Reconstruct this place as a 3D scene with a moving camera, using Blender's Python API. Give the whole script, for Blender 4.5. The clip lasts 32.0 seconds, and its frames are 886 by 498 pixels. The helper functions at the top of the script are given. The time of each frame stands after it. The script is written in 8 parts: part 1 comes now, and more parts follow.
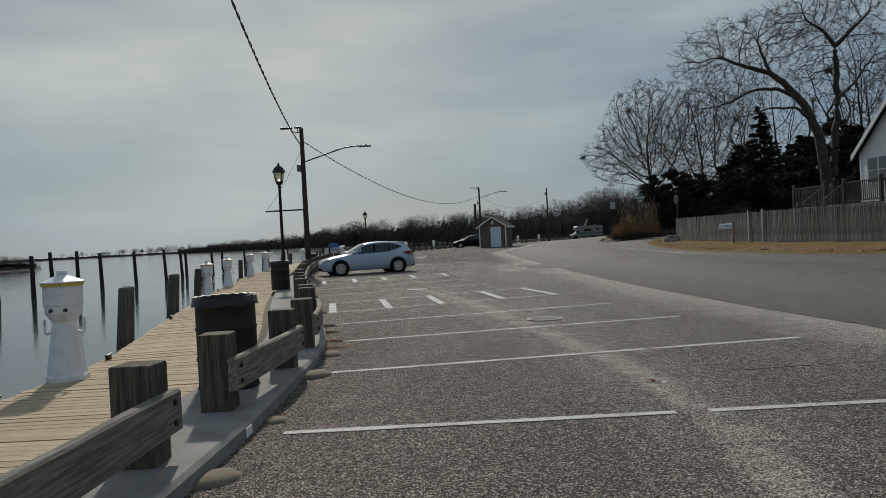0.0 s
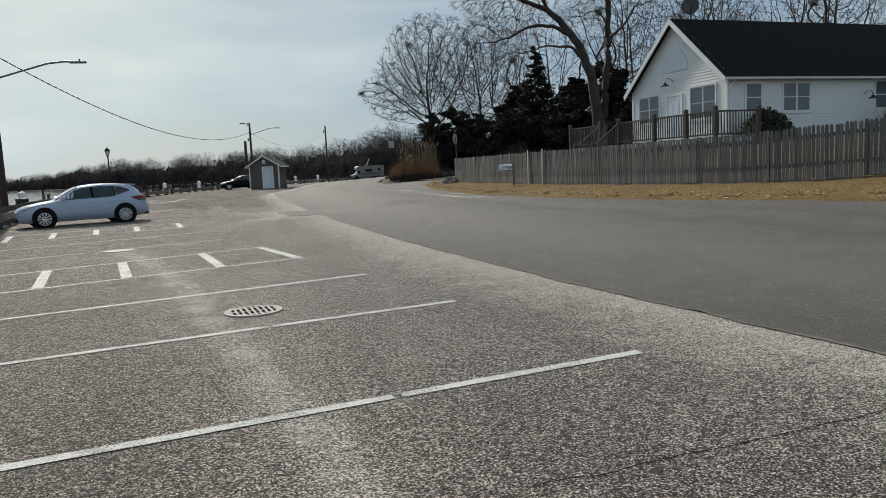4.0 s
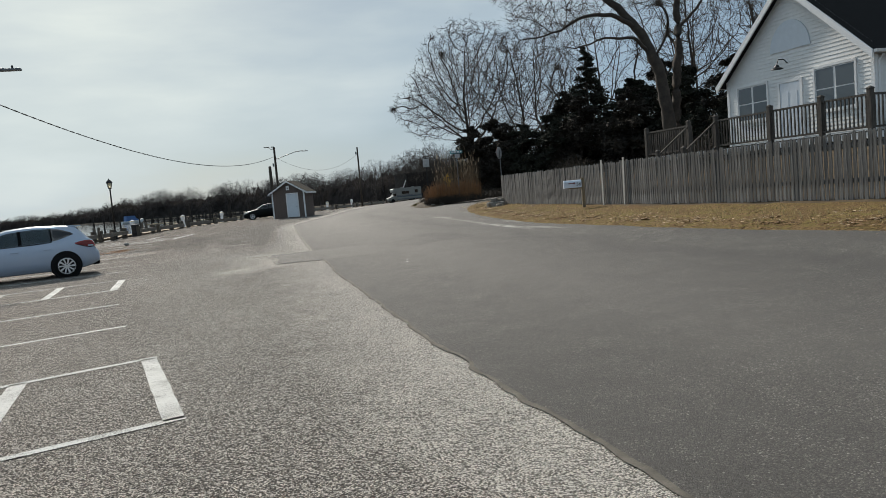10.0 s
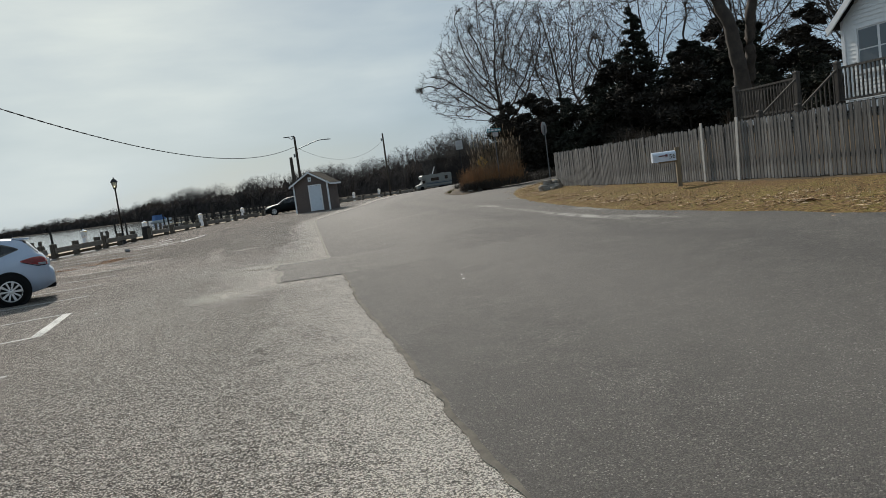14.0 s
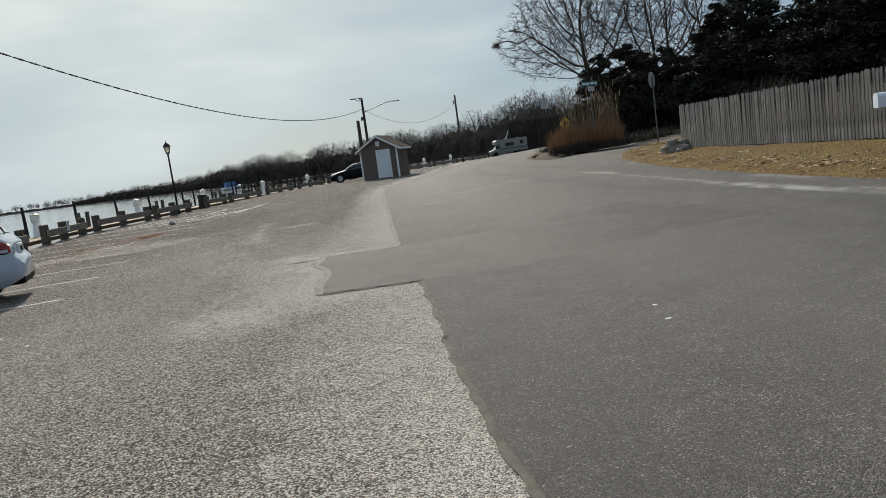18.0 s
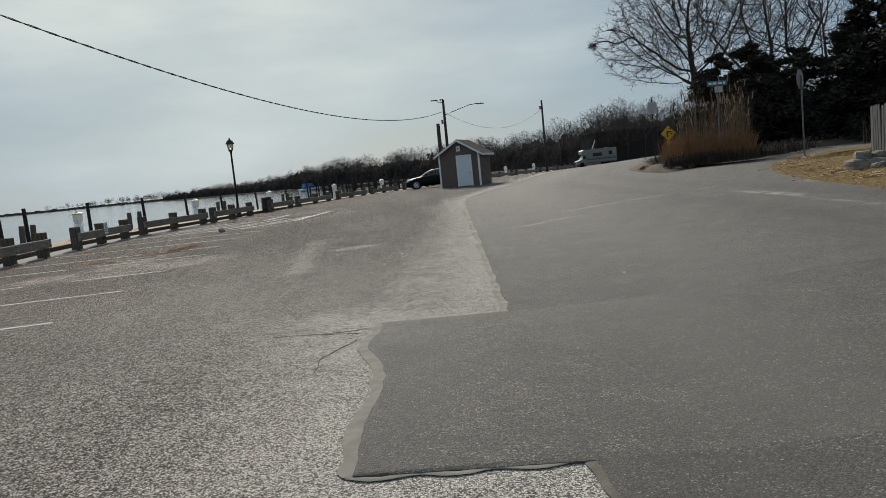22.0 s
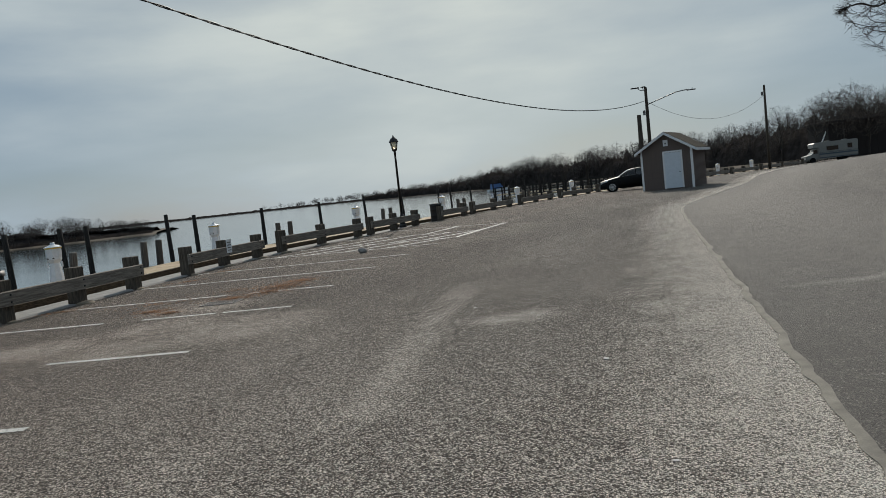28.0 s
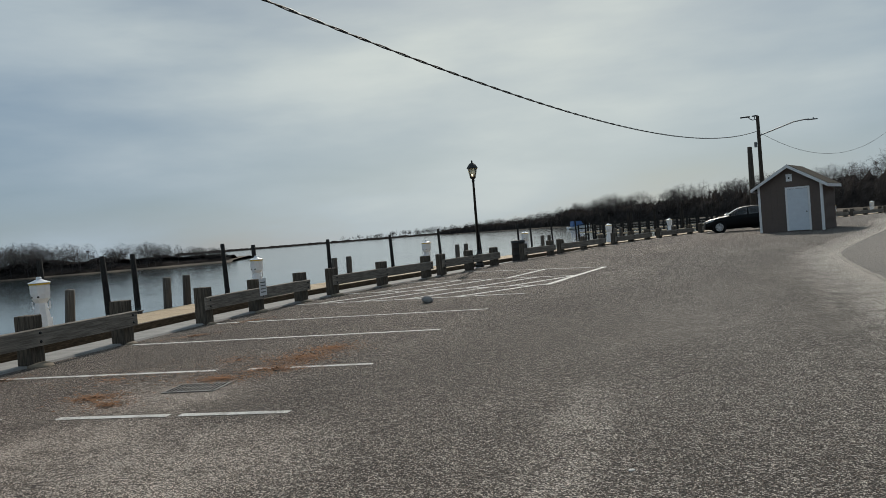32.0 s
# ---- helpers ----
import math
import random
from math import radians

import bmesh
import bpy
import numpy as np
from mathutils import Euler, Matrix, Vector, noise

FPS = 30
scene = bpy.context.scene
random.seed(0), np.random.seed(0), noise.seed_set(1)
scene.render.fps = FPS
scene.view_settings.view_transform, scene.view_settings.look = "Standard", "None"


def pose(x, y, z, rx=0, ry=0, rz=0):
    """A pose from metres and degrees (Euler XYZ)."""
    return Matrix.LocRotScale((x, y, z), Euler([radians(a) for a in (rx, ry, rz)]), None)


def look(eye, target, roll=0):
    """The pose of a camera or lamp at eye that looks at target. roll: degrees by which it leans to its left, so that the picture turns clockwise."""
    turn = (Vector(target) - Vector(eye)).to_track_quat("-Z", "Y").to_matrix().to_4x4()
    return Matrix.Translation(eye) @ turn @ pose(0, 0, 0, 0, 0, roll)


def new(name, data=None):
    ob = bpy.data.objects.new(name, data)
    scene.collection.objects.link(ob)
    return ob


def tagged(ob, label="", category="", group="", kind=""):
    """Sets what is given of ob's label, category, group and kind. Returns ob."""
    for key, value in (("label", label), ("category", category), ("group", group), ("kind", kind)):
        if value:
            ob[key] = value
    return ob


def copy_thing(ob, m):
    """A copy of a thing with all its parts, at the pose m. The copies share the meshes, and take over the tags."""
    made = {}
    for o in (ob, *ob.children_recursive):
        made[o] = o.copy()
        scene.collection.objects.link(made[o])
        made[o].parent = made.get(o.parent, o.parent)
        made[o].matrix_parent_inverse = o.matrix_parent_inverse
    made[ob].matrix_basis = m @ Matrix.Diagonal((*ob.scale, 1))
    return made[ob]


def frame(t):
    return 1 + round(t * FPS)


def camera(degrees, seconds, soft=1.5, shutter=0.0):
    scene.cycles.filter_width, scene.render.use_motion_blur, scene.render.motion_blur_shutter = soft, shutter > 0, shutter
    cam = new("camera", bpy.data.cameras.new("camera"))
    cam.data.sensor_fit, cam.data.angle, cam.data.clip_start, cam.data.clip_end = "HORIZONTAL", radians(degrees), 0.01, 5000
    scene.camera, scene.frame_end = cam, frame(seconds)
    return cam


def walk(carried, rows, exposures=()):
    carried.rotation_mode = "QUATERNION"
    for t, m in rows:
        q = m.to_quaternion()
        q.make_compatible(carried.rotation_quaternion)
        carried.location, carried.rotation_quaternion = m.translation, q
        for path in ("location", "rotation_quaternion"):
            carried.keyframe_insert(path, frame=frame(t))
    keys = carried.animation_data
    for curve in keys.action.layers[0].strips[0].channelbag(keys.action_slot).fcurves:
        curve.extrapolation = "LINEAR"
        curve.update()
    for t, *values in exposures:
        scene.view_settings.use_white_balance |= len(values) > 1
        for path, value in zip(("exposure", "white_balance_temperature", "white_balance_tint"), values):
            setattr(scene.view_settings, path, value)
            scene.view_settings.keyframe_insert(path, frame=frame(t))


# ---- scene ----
cam = camera(62.4, 32.0, 0.8)
PATH = [
    (0, (-0.959, -2.37, 1.47), (-1.055, -0.373, 1.44), -3.0),
    (0.5, (-0.782, -1.827, 1.487), (-0.74, 0.171, 1.406), -4.1),
    (1, (-0.737, -1.406, 1.489), (-0.444, 0.569, 1.366), -4.8),
    (1.5, (-0.557, -0.844, 1.488), (-0.155, 1.113, 1.388), -5.0),
    (2, (-0.435, -0.268, 1.484), (0.039, 1.674, 1.42), -4.8),
    (2.5, (-0.239, 0.315, 1.472), (0.242, 2.253, 1.36), -4.2),
    (3, (-0.104, 0.901, 1.471), (0.353, 2.84, 1.293), -2.7),
    (3.5, (0.099, 1.48, 1.461), (0.555, 3.416, 1.255), -2.6),
    (5.5, (0.777, 3.593, 1.49), (1.318, 5.502, 1.238), -4.0),
    (6, (0.993, 4.252, 1.512), (1.5, 6.176, 1.307), -4.1),
    (6.5, (1.084, 4.87, 1.511), (1.602, 6.793, 1.318), -2.7),
    (7, (1.303, 5.504, 1.522), (1.895, 7.408, 1.36), -2.9),
    (7.5, (1.418, 6.111, 1.519), (2.086, 7.988, 1.342), -2.9),
    (8, (1.559, 6.727, 1.505), (2.207, 8.613, 1.352), -2.9),
    (8.5, (1.659, 7.402, 1.533), (2.191, 9.326, 1.417), -3.3),
    (9, (1.759, 8.049, 1.499), (2.245, 9.984, 1.353), -3.7),
    (9.5, (1.847, 8.798, 1.51), (2.231, 10.756, 1.368), -4.6),
    (10, (1.914, 9.404, 1.519), (2.276, 11.364, 1.357), -5.0),
    (10.5, (2.042, 10.079, 1.528), (2.422, 12.039, 1.411), -6.0),
    (11, (2.099, 10.727, 1.509), (2.488, 12.687, 1.43), -6.5),
    (11.5, (2.159, 11.41, 1.484), (2.512, 13.376, 1.395), -7.4),
    (12, (2.149, 12.062, 1.488), (2.446, 14.039, 1.416), -7.5),
    (12.5, (2.184, 12.718, 1.46), (2.498, 14.691, 1.363), -8.1),
    (13, (2.187, 13.365, 1.482), (2.461, 15.341, 1.337), -8.6),
    (13.5, (2.223, 13.971, 1.479), (2.522, 15.936, 1.257), -8.3),
    (14, (2.292, 14.613, 1.506), (2.57, 16.585, 1.315), -7.5),
    (14.5, (2.286, 15.266, 1.539), (2.566, 17.237, 1.348), -6.6),
    (15, (2.34, 15.903, 1.549), (2.534, 17.883, 1.342), -8.2),
    (15.5, (2.295, 16.569, 1.533), (2.406, 18.551, 1.288), -9.4),
    (17.5, (2.285, 19.2, 1.414), (2.295, 21.188, 1.197), -8.7),
    (18, (2.255, 19.851, 1.406), (2.337, 21.833, 1.151), -7.7),
    (18.5, (2.252, 20.459, 1.436), (2.276, 22.449, 1.238), -7.7),
    (19, (2.195, 21.136, 1.419), (2.274, 23.122, 1.199), -6.3),
    (19.5, (2.147, 21.737, 1.426), (2.059, 23.725, 1.227), -6.7),
    (20, (2.013, 22.359, 1.422), (1.789, 24.34, 1.258), -5.8),
    (20.5, (2.01, 22.972, 1.406), (1.721, 24.941, 1.21), -4.9),
    (21, (1.934, 23.621, 1.393), (1.749, 25.6, 1.165), -4.9),
    (21.5, (1.936, 24.258, 1.374), (1.86, 26.241, 1.13), -5.0),
    (22, (1.885, 24.878, 1.405), (1.772, 26.863, 1.194), -5.7),
    (22.5, (1.855, 25.453, 1.414), (1.753, 27.442, 1.235), -7.0),
    (23, (1.802, 26.054, 1.446), (1.564, 28.034, 1.289), -8.0),
    (23.5, (1.719, 26.669, 1.441), (1.47, 28.642, 1.232), -6.5),
    (24, (1.732, 27.289, 1.458), (1.512, 29.266, 1.247), -6.2),
    (24.5, (1.66, 27.915, 1.462), (1.481, 29.901, 1.302), -6.3),
    (25, (1.655, 28.499, 1.483), (1.369, 30.475, 1.356), -7.3),
    (25.5, (1.63, 29.07, 1.47), (1.339, 31.045, 1.345), -8.7),
    (27.5, (1.216, 31.392, 1.517), (0.63, 33.302, 1.433), -6.5),
    (28, (1.048, 31.89, 1.521), (0.432, 33.786, 1.362), -6.2),
    (28.5, (0.973, 32.397, 1.526), (0.251, 34.253, 1.348), -7.2),
    (29, (0.672, 32.967, 1.517), (-0.127, 34.795, 1.379), -7.5),
    (29.5, (0.507, 33.542, 1.498), (-0.246, 35.392, 1.394), -7.2),
    (30, (0.295, 34.099, 1.524), (-0.475, 35.944, 1.461), -5.7),
    (30.5, (0.039, 34.667, 1.488), (-0.731, 36.51, 1.39), -3.4),
    (31, (-0.151, 35.171, 1.533), (-0.996, 36.98, 1.407), -3.2),
    (31.5, (-0.481, 35.742, 1.51), (-1.31, 37.559, 1.411), -3.4),
    (32, (-0.671, 36.324, 1.513), (-1.473, 38.156, 1.468), -4.6),
]
walk(cam, [(t, look(eye, target, roll)) for t, eye, target, roll in PATH],
     exposures=[(0.0, -0.48), (1.0, -0.04), (2.2, 0.0), (3.0, 0.08), (6.0, 0.15), (8.0, 0.36), (10.0, 0.14), (11.2, -0.05), (13.0, -0.04), (14.0, 0.06), (18.0, 0.1), (19.2, -0.04), (22.0, -0.07), (25.0, -0.12), (27.0, -0.19), (28.5, -0.22), (32.0, -0.16)])

# ---- light and sky ----
SUN_AZ, SUN_EL = -15.0, 34.0          # degrees: azimuth from +y towards +x, height
SUN_DIR = Vector((math.sin(radians(SUN_AZ)) * math.cos(radians(SUN_EL)), math.cos(radians(SUN_AZ)) * math.cos(radians(SUN_EL)), math.sin(radians(SUN_EL))))
CLOUD_DARK, CLOUD_LIGHT, CLOUD_GLOW = (0.237, 0.347, 0.462, 1), (0.45, 0.54, 0.605, 1), (0.37, 0.325, 0.19, 1)
SKY_STRENGTH = 0.055


def make_world():
    world = bpy.data.worlds.new("sky")
    scene.world = world
    world.use_nodes = True
    nt = world.node_tree
    nt.nodes.clear()
    N, L = nt.nodes.new, nt.links.new
    out, bg = N("ShaderNodeOutputWorld"), N("ShaderNodeBackground")
    L(bg.outputs[0], out.inputs[0])
    sky = N("ShaderNodeTexSky")
    sky.sky_type, sky.sun_disc = "NISHITA", False
    sky.sun_elevation, sky.sun_rotation = radians(SUN_EL), radians(SUN_AZ)
    sky.air_density, sky.dust_density = 1.0, 0.5
    co = N("ShaderNodeTexCoord")
    # thin cloud sheet, brighter where the sun stands behind it
    dot = N("ShaderNodeVectorMath")
    dot.operation = "DOT_PRODUCT"
    L(co.outputs["Generated"], dot.inputs[0])
    dot.inputs[1].default_value = SUN_DIR
    glow = N("ShaderNodeMapRange")
    glow.interpolation_type = "SMOOTHSTEP"
    glow.inputs["From Min"].default_value, glow.inputs["From Max"].default_value = 0.64, 1.0
    L(dot.outputs["Value"], glow.inputs["Value"])
    power = N("ShaderNodeMath")
    power.operation = "POWER"
    power.inputs[1].default_value = 1.9
    L(glow.outputs[0], power.inputs[0])
    mp = N("ShaderNodeMapping")
    mp.inputs["Scale"].default_value = (1.6, 1.6, 6.5)
    L(co.outputs["Generated"], mp.inputs[0])
    n1 = N("ShaderNodeTexNoise")
    n1.inputs["Scale"].default_value, n1.inputs["Detail"].default_value, n1.inputs["Roughness"].default_value = 1.7, 6, 0.5
    L(mp.outputs[0], n1.inputs["Vector"])
    band = N("ShaderNodeMapRange")
    band.inputs["From Min"].default_value, band.inputs["From Max"].default_value = 0.3, 0.72
    L(n1.outputs["Fac"], band.inputs["Value"])
    cloud = N("ShaderNodeMix")
    cloud.data_type = "RGBA"
    cloud.inputs[6].default_value, cloud.inputs[7].default_value = CLOUD_DARK, CLOUD_LIGHT
    L(band.outputs[0], cloud.inputs[0])
    warm = N("ShaderNodeMix")
    warm.data_type, warm.blend_type = "RGBA", "ADD"
    warm.inputs[7].default_value = CLOUD_GLOW
    L(power.outputs[0], warm.inputs[0])
    L(cloud.outputs[2], warm.inputs[6])
    scale = N("ShaderNodeVectorMath")
    scale.operation = "SCALE"
    scale.inputs["Scale"].default_value = SKY_STRENGTH
    L(sky.outputs[0], scale.inputs[0])
    cover = N("ShaderNodeMapRange")
    cover.inputs["From Min"].default_value, cover.inputs["From Max"].default_value = 0.28, 0.62
    cover.inputs["To Min"].default_value, cover.inputs["To Max"].default_value = 0.6, 0.95
    L(n1.outputs["Fac"], cover.inputs["Value"])
    mix = N("ShaderNodeMix")
    mix.data_type = "RGBA"
    L(cover.outputs[0], mix.inputs[0])
    L(scale.outputs[0], mix.inputs[6])
    L(warm.outputs[2], mix.inputs[7])
    L(mix.outputs[2], bg.inputs[0])
    bg.inputs[1].default_value = 1.0


make_world()
sun = new("sun", bpy.data.lights.new("sun", "SUN"))
sun.data.energy, sun.data.angle, sun.data.color = 3.5, radians(2), (1.0, 0.93, 0.83)
sun.matrix_world = look((0, 0, 30), Vector((0, 0, 30)) - SUN_DIR)


# ---- materials ----
def node_mat(name, rough=0.8, metal=0.0, spec=0.5):
    m = bpy.data.materials.new(name)
    m.use_nodes = True
    b = m.node_tree.nodes["Principled BSDF"]
    b.inputs["Roughness"].default_value, b.inputs["Metallic"].default_value = rough, metal
    b.inputs["Specular IOR Level"].default_value = spec
    return m, m.node_tree, b


def ramp(nt, fac, stops):
    r = nt.nodes.new("ShaderNodeValToRGB")
    el = r.color_ramp.elements
    while len(el) < len(stops):
        el.new(0.5)
    for e, (p, c) in zip(el, stops):
        e.position, e.color = p, (*c, 1)
    nt.links.new(fac, r.inputs[0])
    return r.outputs[0]


def coords(nt, scale=(1, 1, 1), kind="Object", rot=(0, 0, 0)):
    c, mp = nt.nodes.new("ShaderNodeTexCoord"), nt.nodes.new("ShaderNodeMapping")
    mp.inputs["Scale"].default_value, mp.inputs["Rotation"].default_value = scale, rot
    nt.links.new(c.outputs[kind], mp.inputs[0])
    return mp.outputs[0]


def tex_noise(nt, vec, scale, detail=4, rough=0.55):
    n = nt.nodes.new("ShaderNodeTexNoise")
    n.inputs["Scale"].default_value, n.inputs["Detail"].default_value, n.inputs["Roughness"].default_value = scale, detail, rough
    nt.links.new(vec, n.inputs["Vector"])
    return n.outputs["Fac"]


def mixc(nt, fac, a, b, mode="MIX"):
    m = nt.nodes.new("ShaderNodeMix")
    m.data_type, m.blend_type = "RGBA", mode
    for i, v in ((0, fac), (6, a), (7, b)):
        if isinstance(v, (int, float)):
            m.inputs[i].default_value = v
        elif isinstance(v, tuple):
            m.inputs[i].default_value = (*v, 1)
        else:
            nt.links.new(v, m.inputs[i])
    return m.outputs[2]


def span(nt, v, a, b, c=0.0, d=1.0):
    m = nt.nodes.new("ShaderNodeMapRange")
    m.inputs["From Min"].default_value, m.inputs["From Max"].default_value = a, b
    m.inputs["To Min"].default_value, m.inputs["To Max"].default_value = c, d
    nt.links.new(v, m.inputs["Value"])
    return m.outputs[0]


def calc(nt, op, a, b):
    m = nt.nodes.new("ShaderNodeMath")
    m.operation = op
    for i, v in ((0, a), (1, b)):
        if isinstance(v, (int, float)):
            m.inputs[i].default_value = v
        else:
            nt.links.new(v, m.inputs[i])
    return m.outputs[0]


def bump(nt, b, height_out, strength=0.3, dist=0.01):
    n = nt.nodes.new("ShaderNodeBump")
    n.inputs["Strength"].default_value, n.inputs["Distance"].default_value = strength, dist
    nt.links.new(height_out, n.inputs["Height"])
    nt.links.new(n.outputs[0], b.inputs["Normal"])


def per_piece(nt, island=False):
    if island:
        return nt.nodes.new("ShaderNodeNewGeometry").outputs["Random Per Island"]
    return nt.nodes.new("ShaderNodeObjectInfo").outputs["Random"]


def simple(name, col, rough=0.7, metal=0.0, var=0.18, scale=6.0, bumps=0.15, fine=60.0, spec=0.5, piece=0.0, island=False):
    """A plain painted or raw surface with blotches, fine grain and a little relief."""
    m, nt, b = node_mat(name, rough, metal, spec)
    v = coords(nt)
    big, small = tex_noise(nt, v, scale, 5), tex_noise(nt, v, fine, 3)
    c = mixc(nt, span(nt, big, 0.3, 0.7), tuple(x * (1 - var) for x in col), tuple(min(1, x * (1 + var)) for x in col))
    c = mixc(nt, span(nt, small, 0.35, 0.65, 0, 0.35), c, tuple(x * (1 - 1.6 * var) for x in col))
    if piece:
        c = mixc(nt, span(nt, per_piece(nt, island), 0, 1, 0, piece), c, tuple(x * 0.45 for x in col))
    nt.links.new(c, b.inputs["Base Color"])
    nt.links.new(span(nt, big, 0.3, 0.7, max(0.02, rough - 0.08), min(1, rough + 0.08)), b.inputs["Roughness"])
    if bumps:
        bump(nt, b, small, bumps, 0.004)
    return m


def wood(name, dark, light, axis="X", rough=0.85, scale=1.0, piece=0.5, island=False):
    """Weathered timber with grain along the local axis given."""
    m, nt, b = node_mat(name, rough, 0, 0.25)
    s = {"X": (1.2, 22, 22), "Y": (22, 1.2, 22), "Z": (22, 22, 1.2)}[axis]
    grain = tex_noise(nt, coords(nt, tuple(k * scale for k in s)), 2.0, 7, 0.65)
    blot = tex_noise(nt, coords(nt), 1.6, 4)
    c = ramp(nt, grain, [(0.25, tuple(x * 0.55 for x in dark)), (0.42, dark), (0.62, light), (0.85, tuple(min(1, x * 1.15) for x in light))])
    c = mixc(nt, span(nt, blot, 0.35, 0.75, 0, 0.4), c, dark)
    if piece:
        c = mixc(nt, span(nt, per_piece(nt, island), 0, 1, 0, piece), c, tuple(x * 0.7 for x in dark))
    nt.links.new(c, b.inputs["Base Color"])
    bump(nt, b, grain, 0.5, 0.006)
    return m


def stone_field(nt, v, scale, off=(0, 0, 0)):
    """Packed stones: distance within each stone and two random numbers per stone."""
    mp = nt.nodes.new("ShaderNodeMapping")
    mp.inputs["Location"].default_value = off
    nt.links.new(v, mp.inputs[0])
    vo = nt.nodes.new("ShaderNodeTexVoronoi")
    vo.inputs["Scale"].default_value = scale
    nt.links.new(mp.outputs[0], vo.inputs["Vector"])
    sep = nt.nodes.new("ShaderNodeSeparateColor")
    nt.links.new(vo.outputs["Color"], sep.inputs[0])
    return vo.outputs["Distance"], sep.outputs[0], sep.outputs[1]


def chip_seal(name):
    """Old coarse lot surface: pale and dark stones in worn binder, dusty streaks and a bleached strip along the newer road."""
    m, nt, b = node_mat(name, 0.86, 0, 0.22)
    v = coords(nt)
    d, r, r2 = stone_field(nt, v, 104)
    d2, q, _ = stone_field(nt, v, 210, (5.3, 2.2, 0))
    _, r3, _ = stone_field(nt, v, 34, (3.1, 1.7, 0))
    large = tex_noise(nt, coords(nt, (1, 0.4, 1)), 0.36, 6, 0.62)
    mid = tex_noise(nt, v, 1.9, 8, 0.72)
    clump = tex_noise(nt, v, 14.0, 6, 0.75)
    # how many stones show pale varies from place to place
    at = nt.nodes.new("ShaderNodeAttribute")
    at.attribute_name = "edge"
    wob = calc(nt, "ADD", at.outputs["Fac"], span(nt, mid, 0.3, 0.7, -0.5, 0.5))
    strip = span(nt, wob, -1.5, -0.05)
    st = nt.nodes.new("ShaderNodeAttribute")
    st.attribute_name = "dusty"
    dust = calc(nt, "MULTIPLY", span(nt, mid, 0.5, 0.7), span(nt, large, 0.46, 0.62))
    dust = calc(nt, "MAXIMUM", calc(nt, "MULTIPLY", dust, 0.45), calc(nt, "MULTIPLY", strip, 1.0))
    dust = calc(nt, "MAXIMUM", dust, calc(nt, "MULTIPLY", st.outputs["Fac"], span(nt, mid, 0.36, 0.56, 0.3, 1.0)))
    shift = calc(nt, "ADD", calc(nt, "MULTIPLY", dust, 0.40), span(nt, clump, 0.3, 0.7, 0.0, 0.22))
    shift = calc(nt, "ADD", shift, span(nt, large, 0.35, 0.68, -0.06, 0.06))
    tone = nt.nodes.new("ShaderNodeAttribute")
    tone.attribute_name = "tone"
    shift = calc(nt, "ADD", shift, calc(nt, "MULTIPLY", tone.outputs["Fac"], span(nt, strip, 0, 1, 1.0, 0.35)))
    shift = calc(nt, "ADD", shift, span(nt, r3, 0, 1, -0.11, 0.11))
    stone = ramp(nt, calc(nt, "ADD", r, shift), [(0.08, (0.034, 0.030, 0.026)), (0.37, (0.070, 0.062, 0.054)), (0.56, (0.225, 0.203, 0.177)), (0.80, (0.49, 0.449, 0.397)), (1.0, (0.82, 0.76, 0.68))])
    stone = mixc(nt, span(nt, r2, 0.75, 1.0, 0, 0.45), stone, (0.27, 0.185, 0.135))
    gap = mixc(nt, dust, (0.034, 0.029, 0.025), (0.17, 0.153, 0.131))
    gap = mixc(nt, span(nt, q, 0.6, 1.0, 0, 0.7), gap, (0.24, 0.21, 0.18))
    c = mixc(nt, span(nt, d, 0.5, 0.78), stone, gap)
    c = mixc(nt, span(nt, wob, -2.5, -8.0, 0, 0.5), c, (1.10, 0.96, 0.89), "MULTIPLY")
    nt.links.new(c, b.inputs["Base Color"])
    high = calc(nt, "ADD", calc(nt, "SUBTRACT", 1.0, d), calc(nt, "MULTIPLY", r2, 0.6))
    high = calc(nt, "ADD", high, calc(nt, "MULTIPLY", calc(nt, "SUBTRACT", 1.0, d2), 0.25))
    bump(nt, b, high, 1.0, 0.014)
    return m


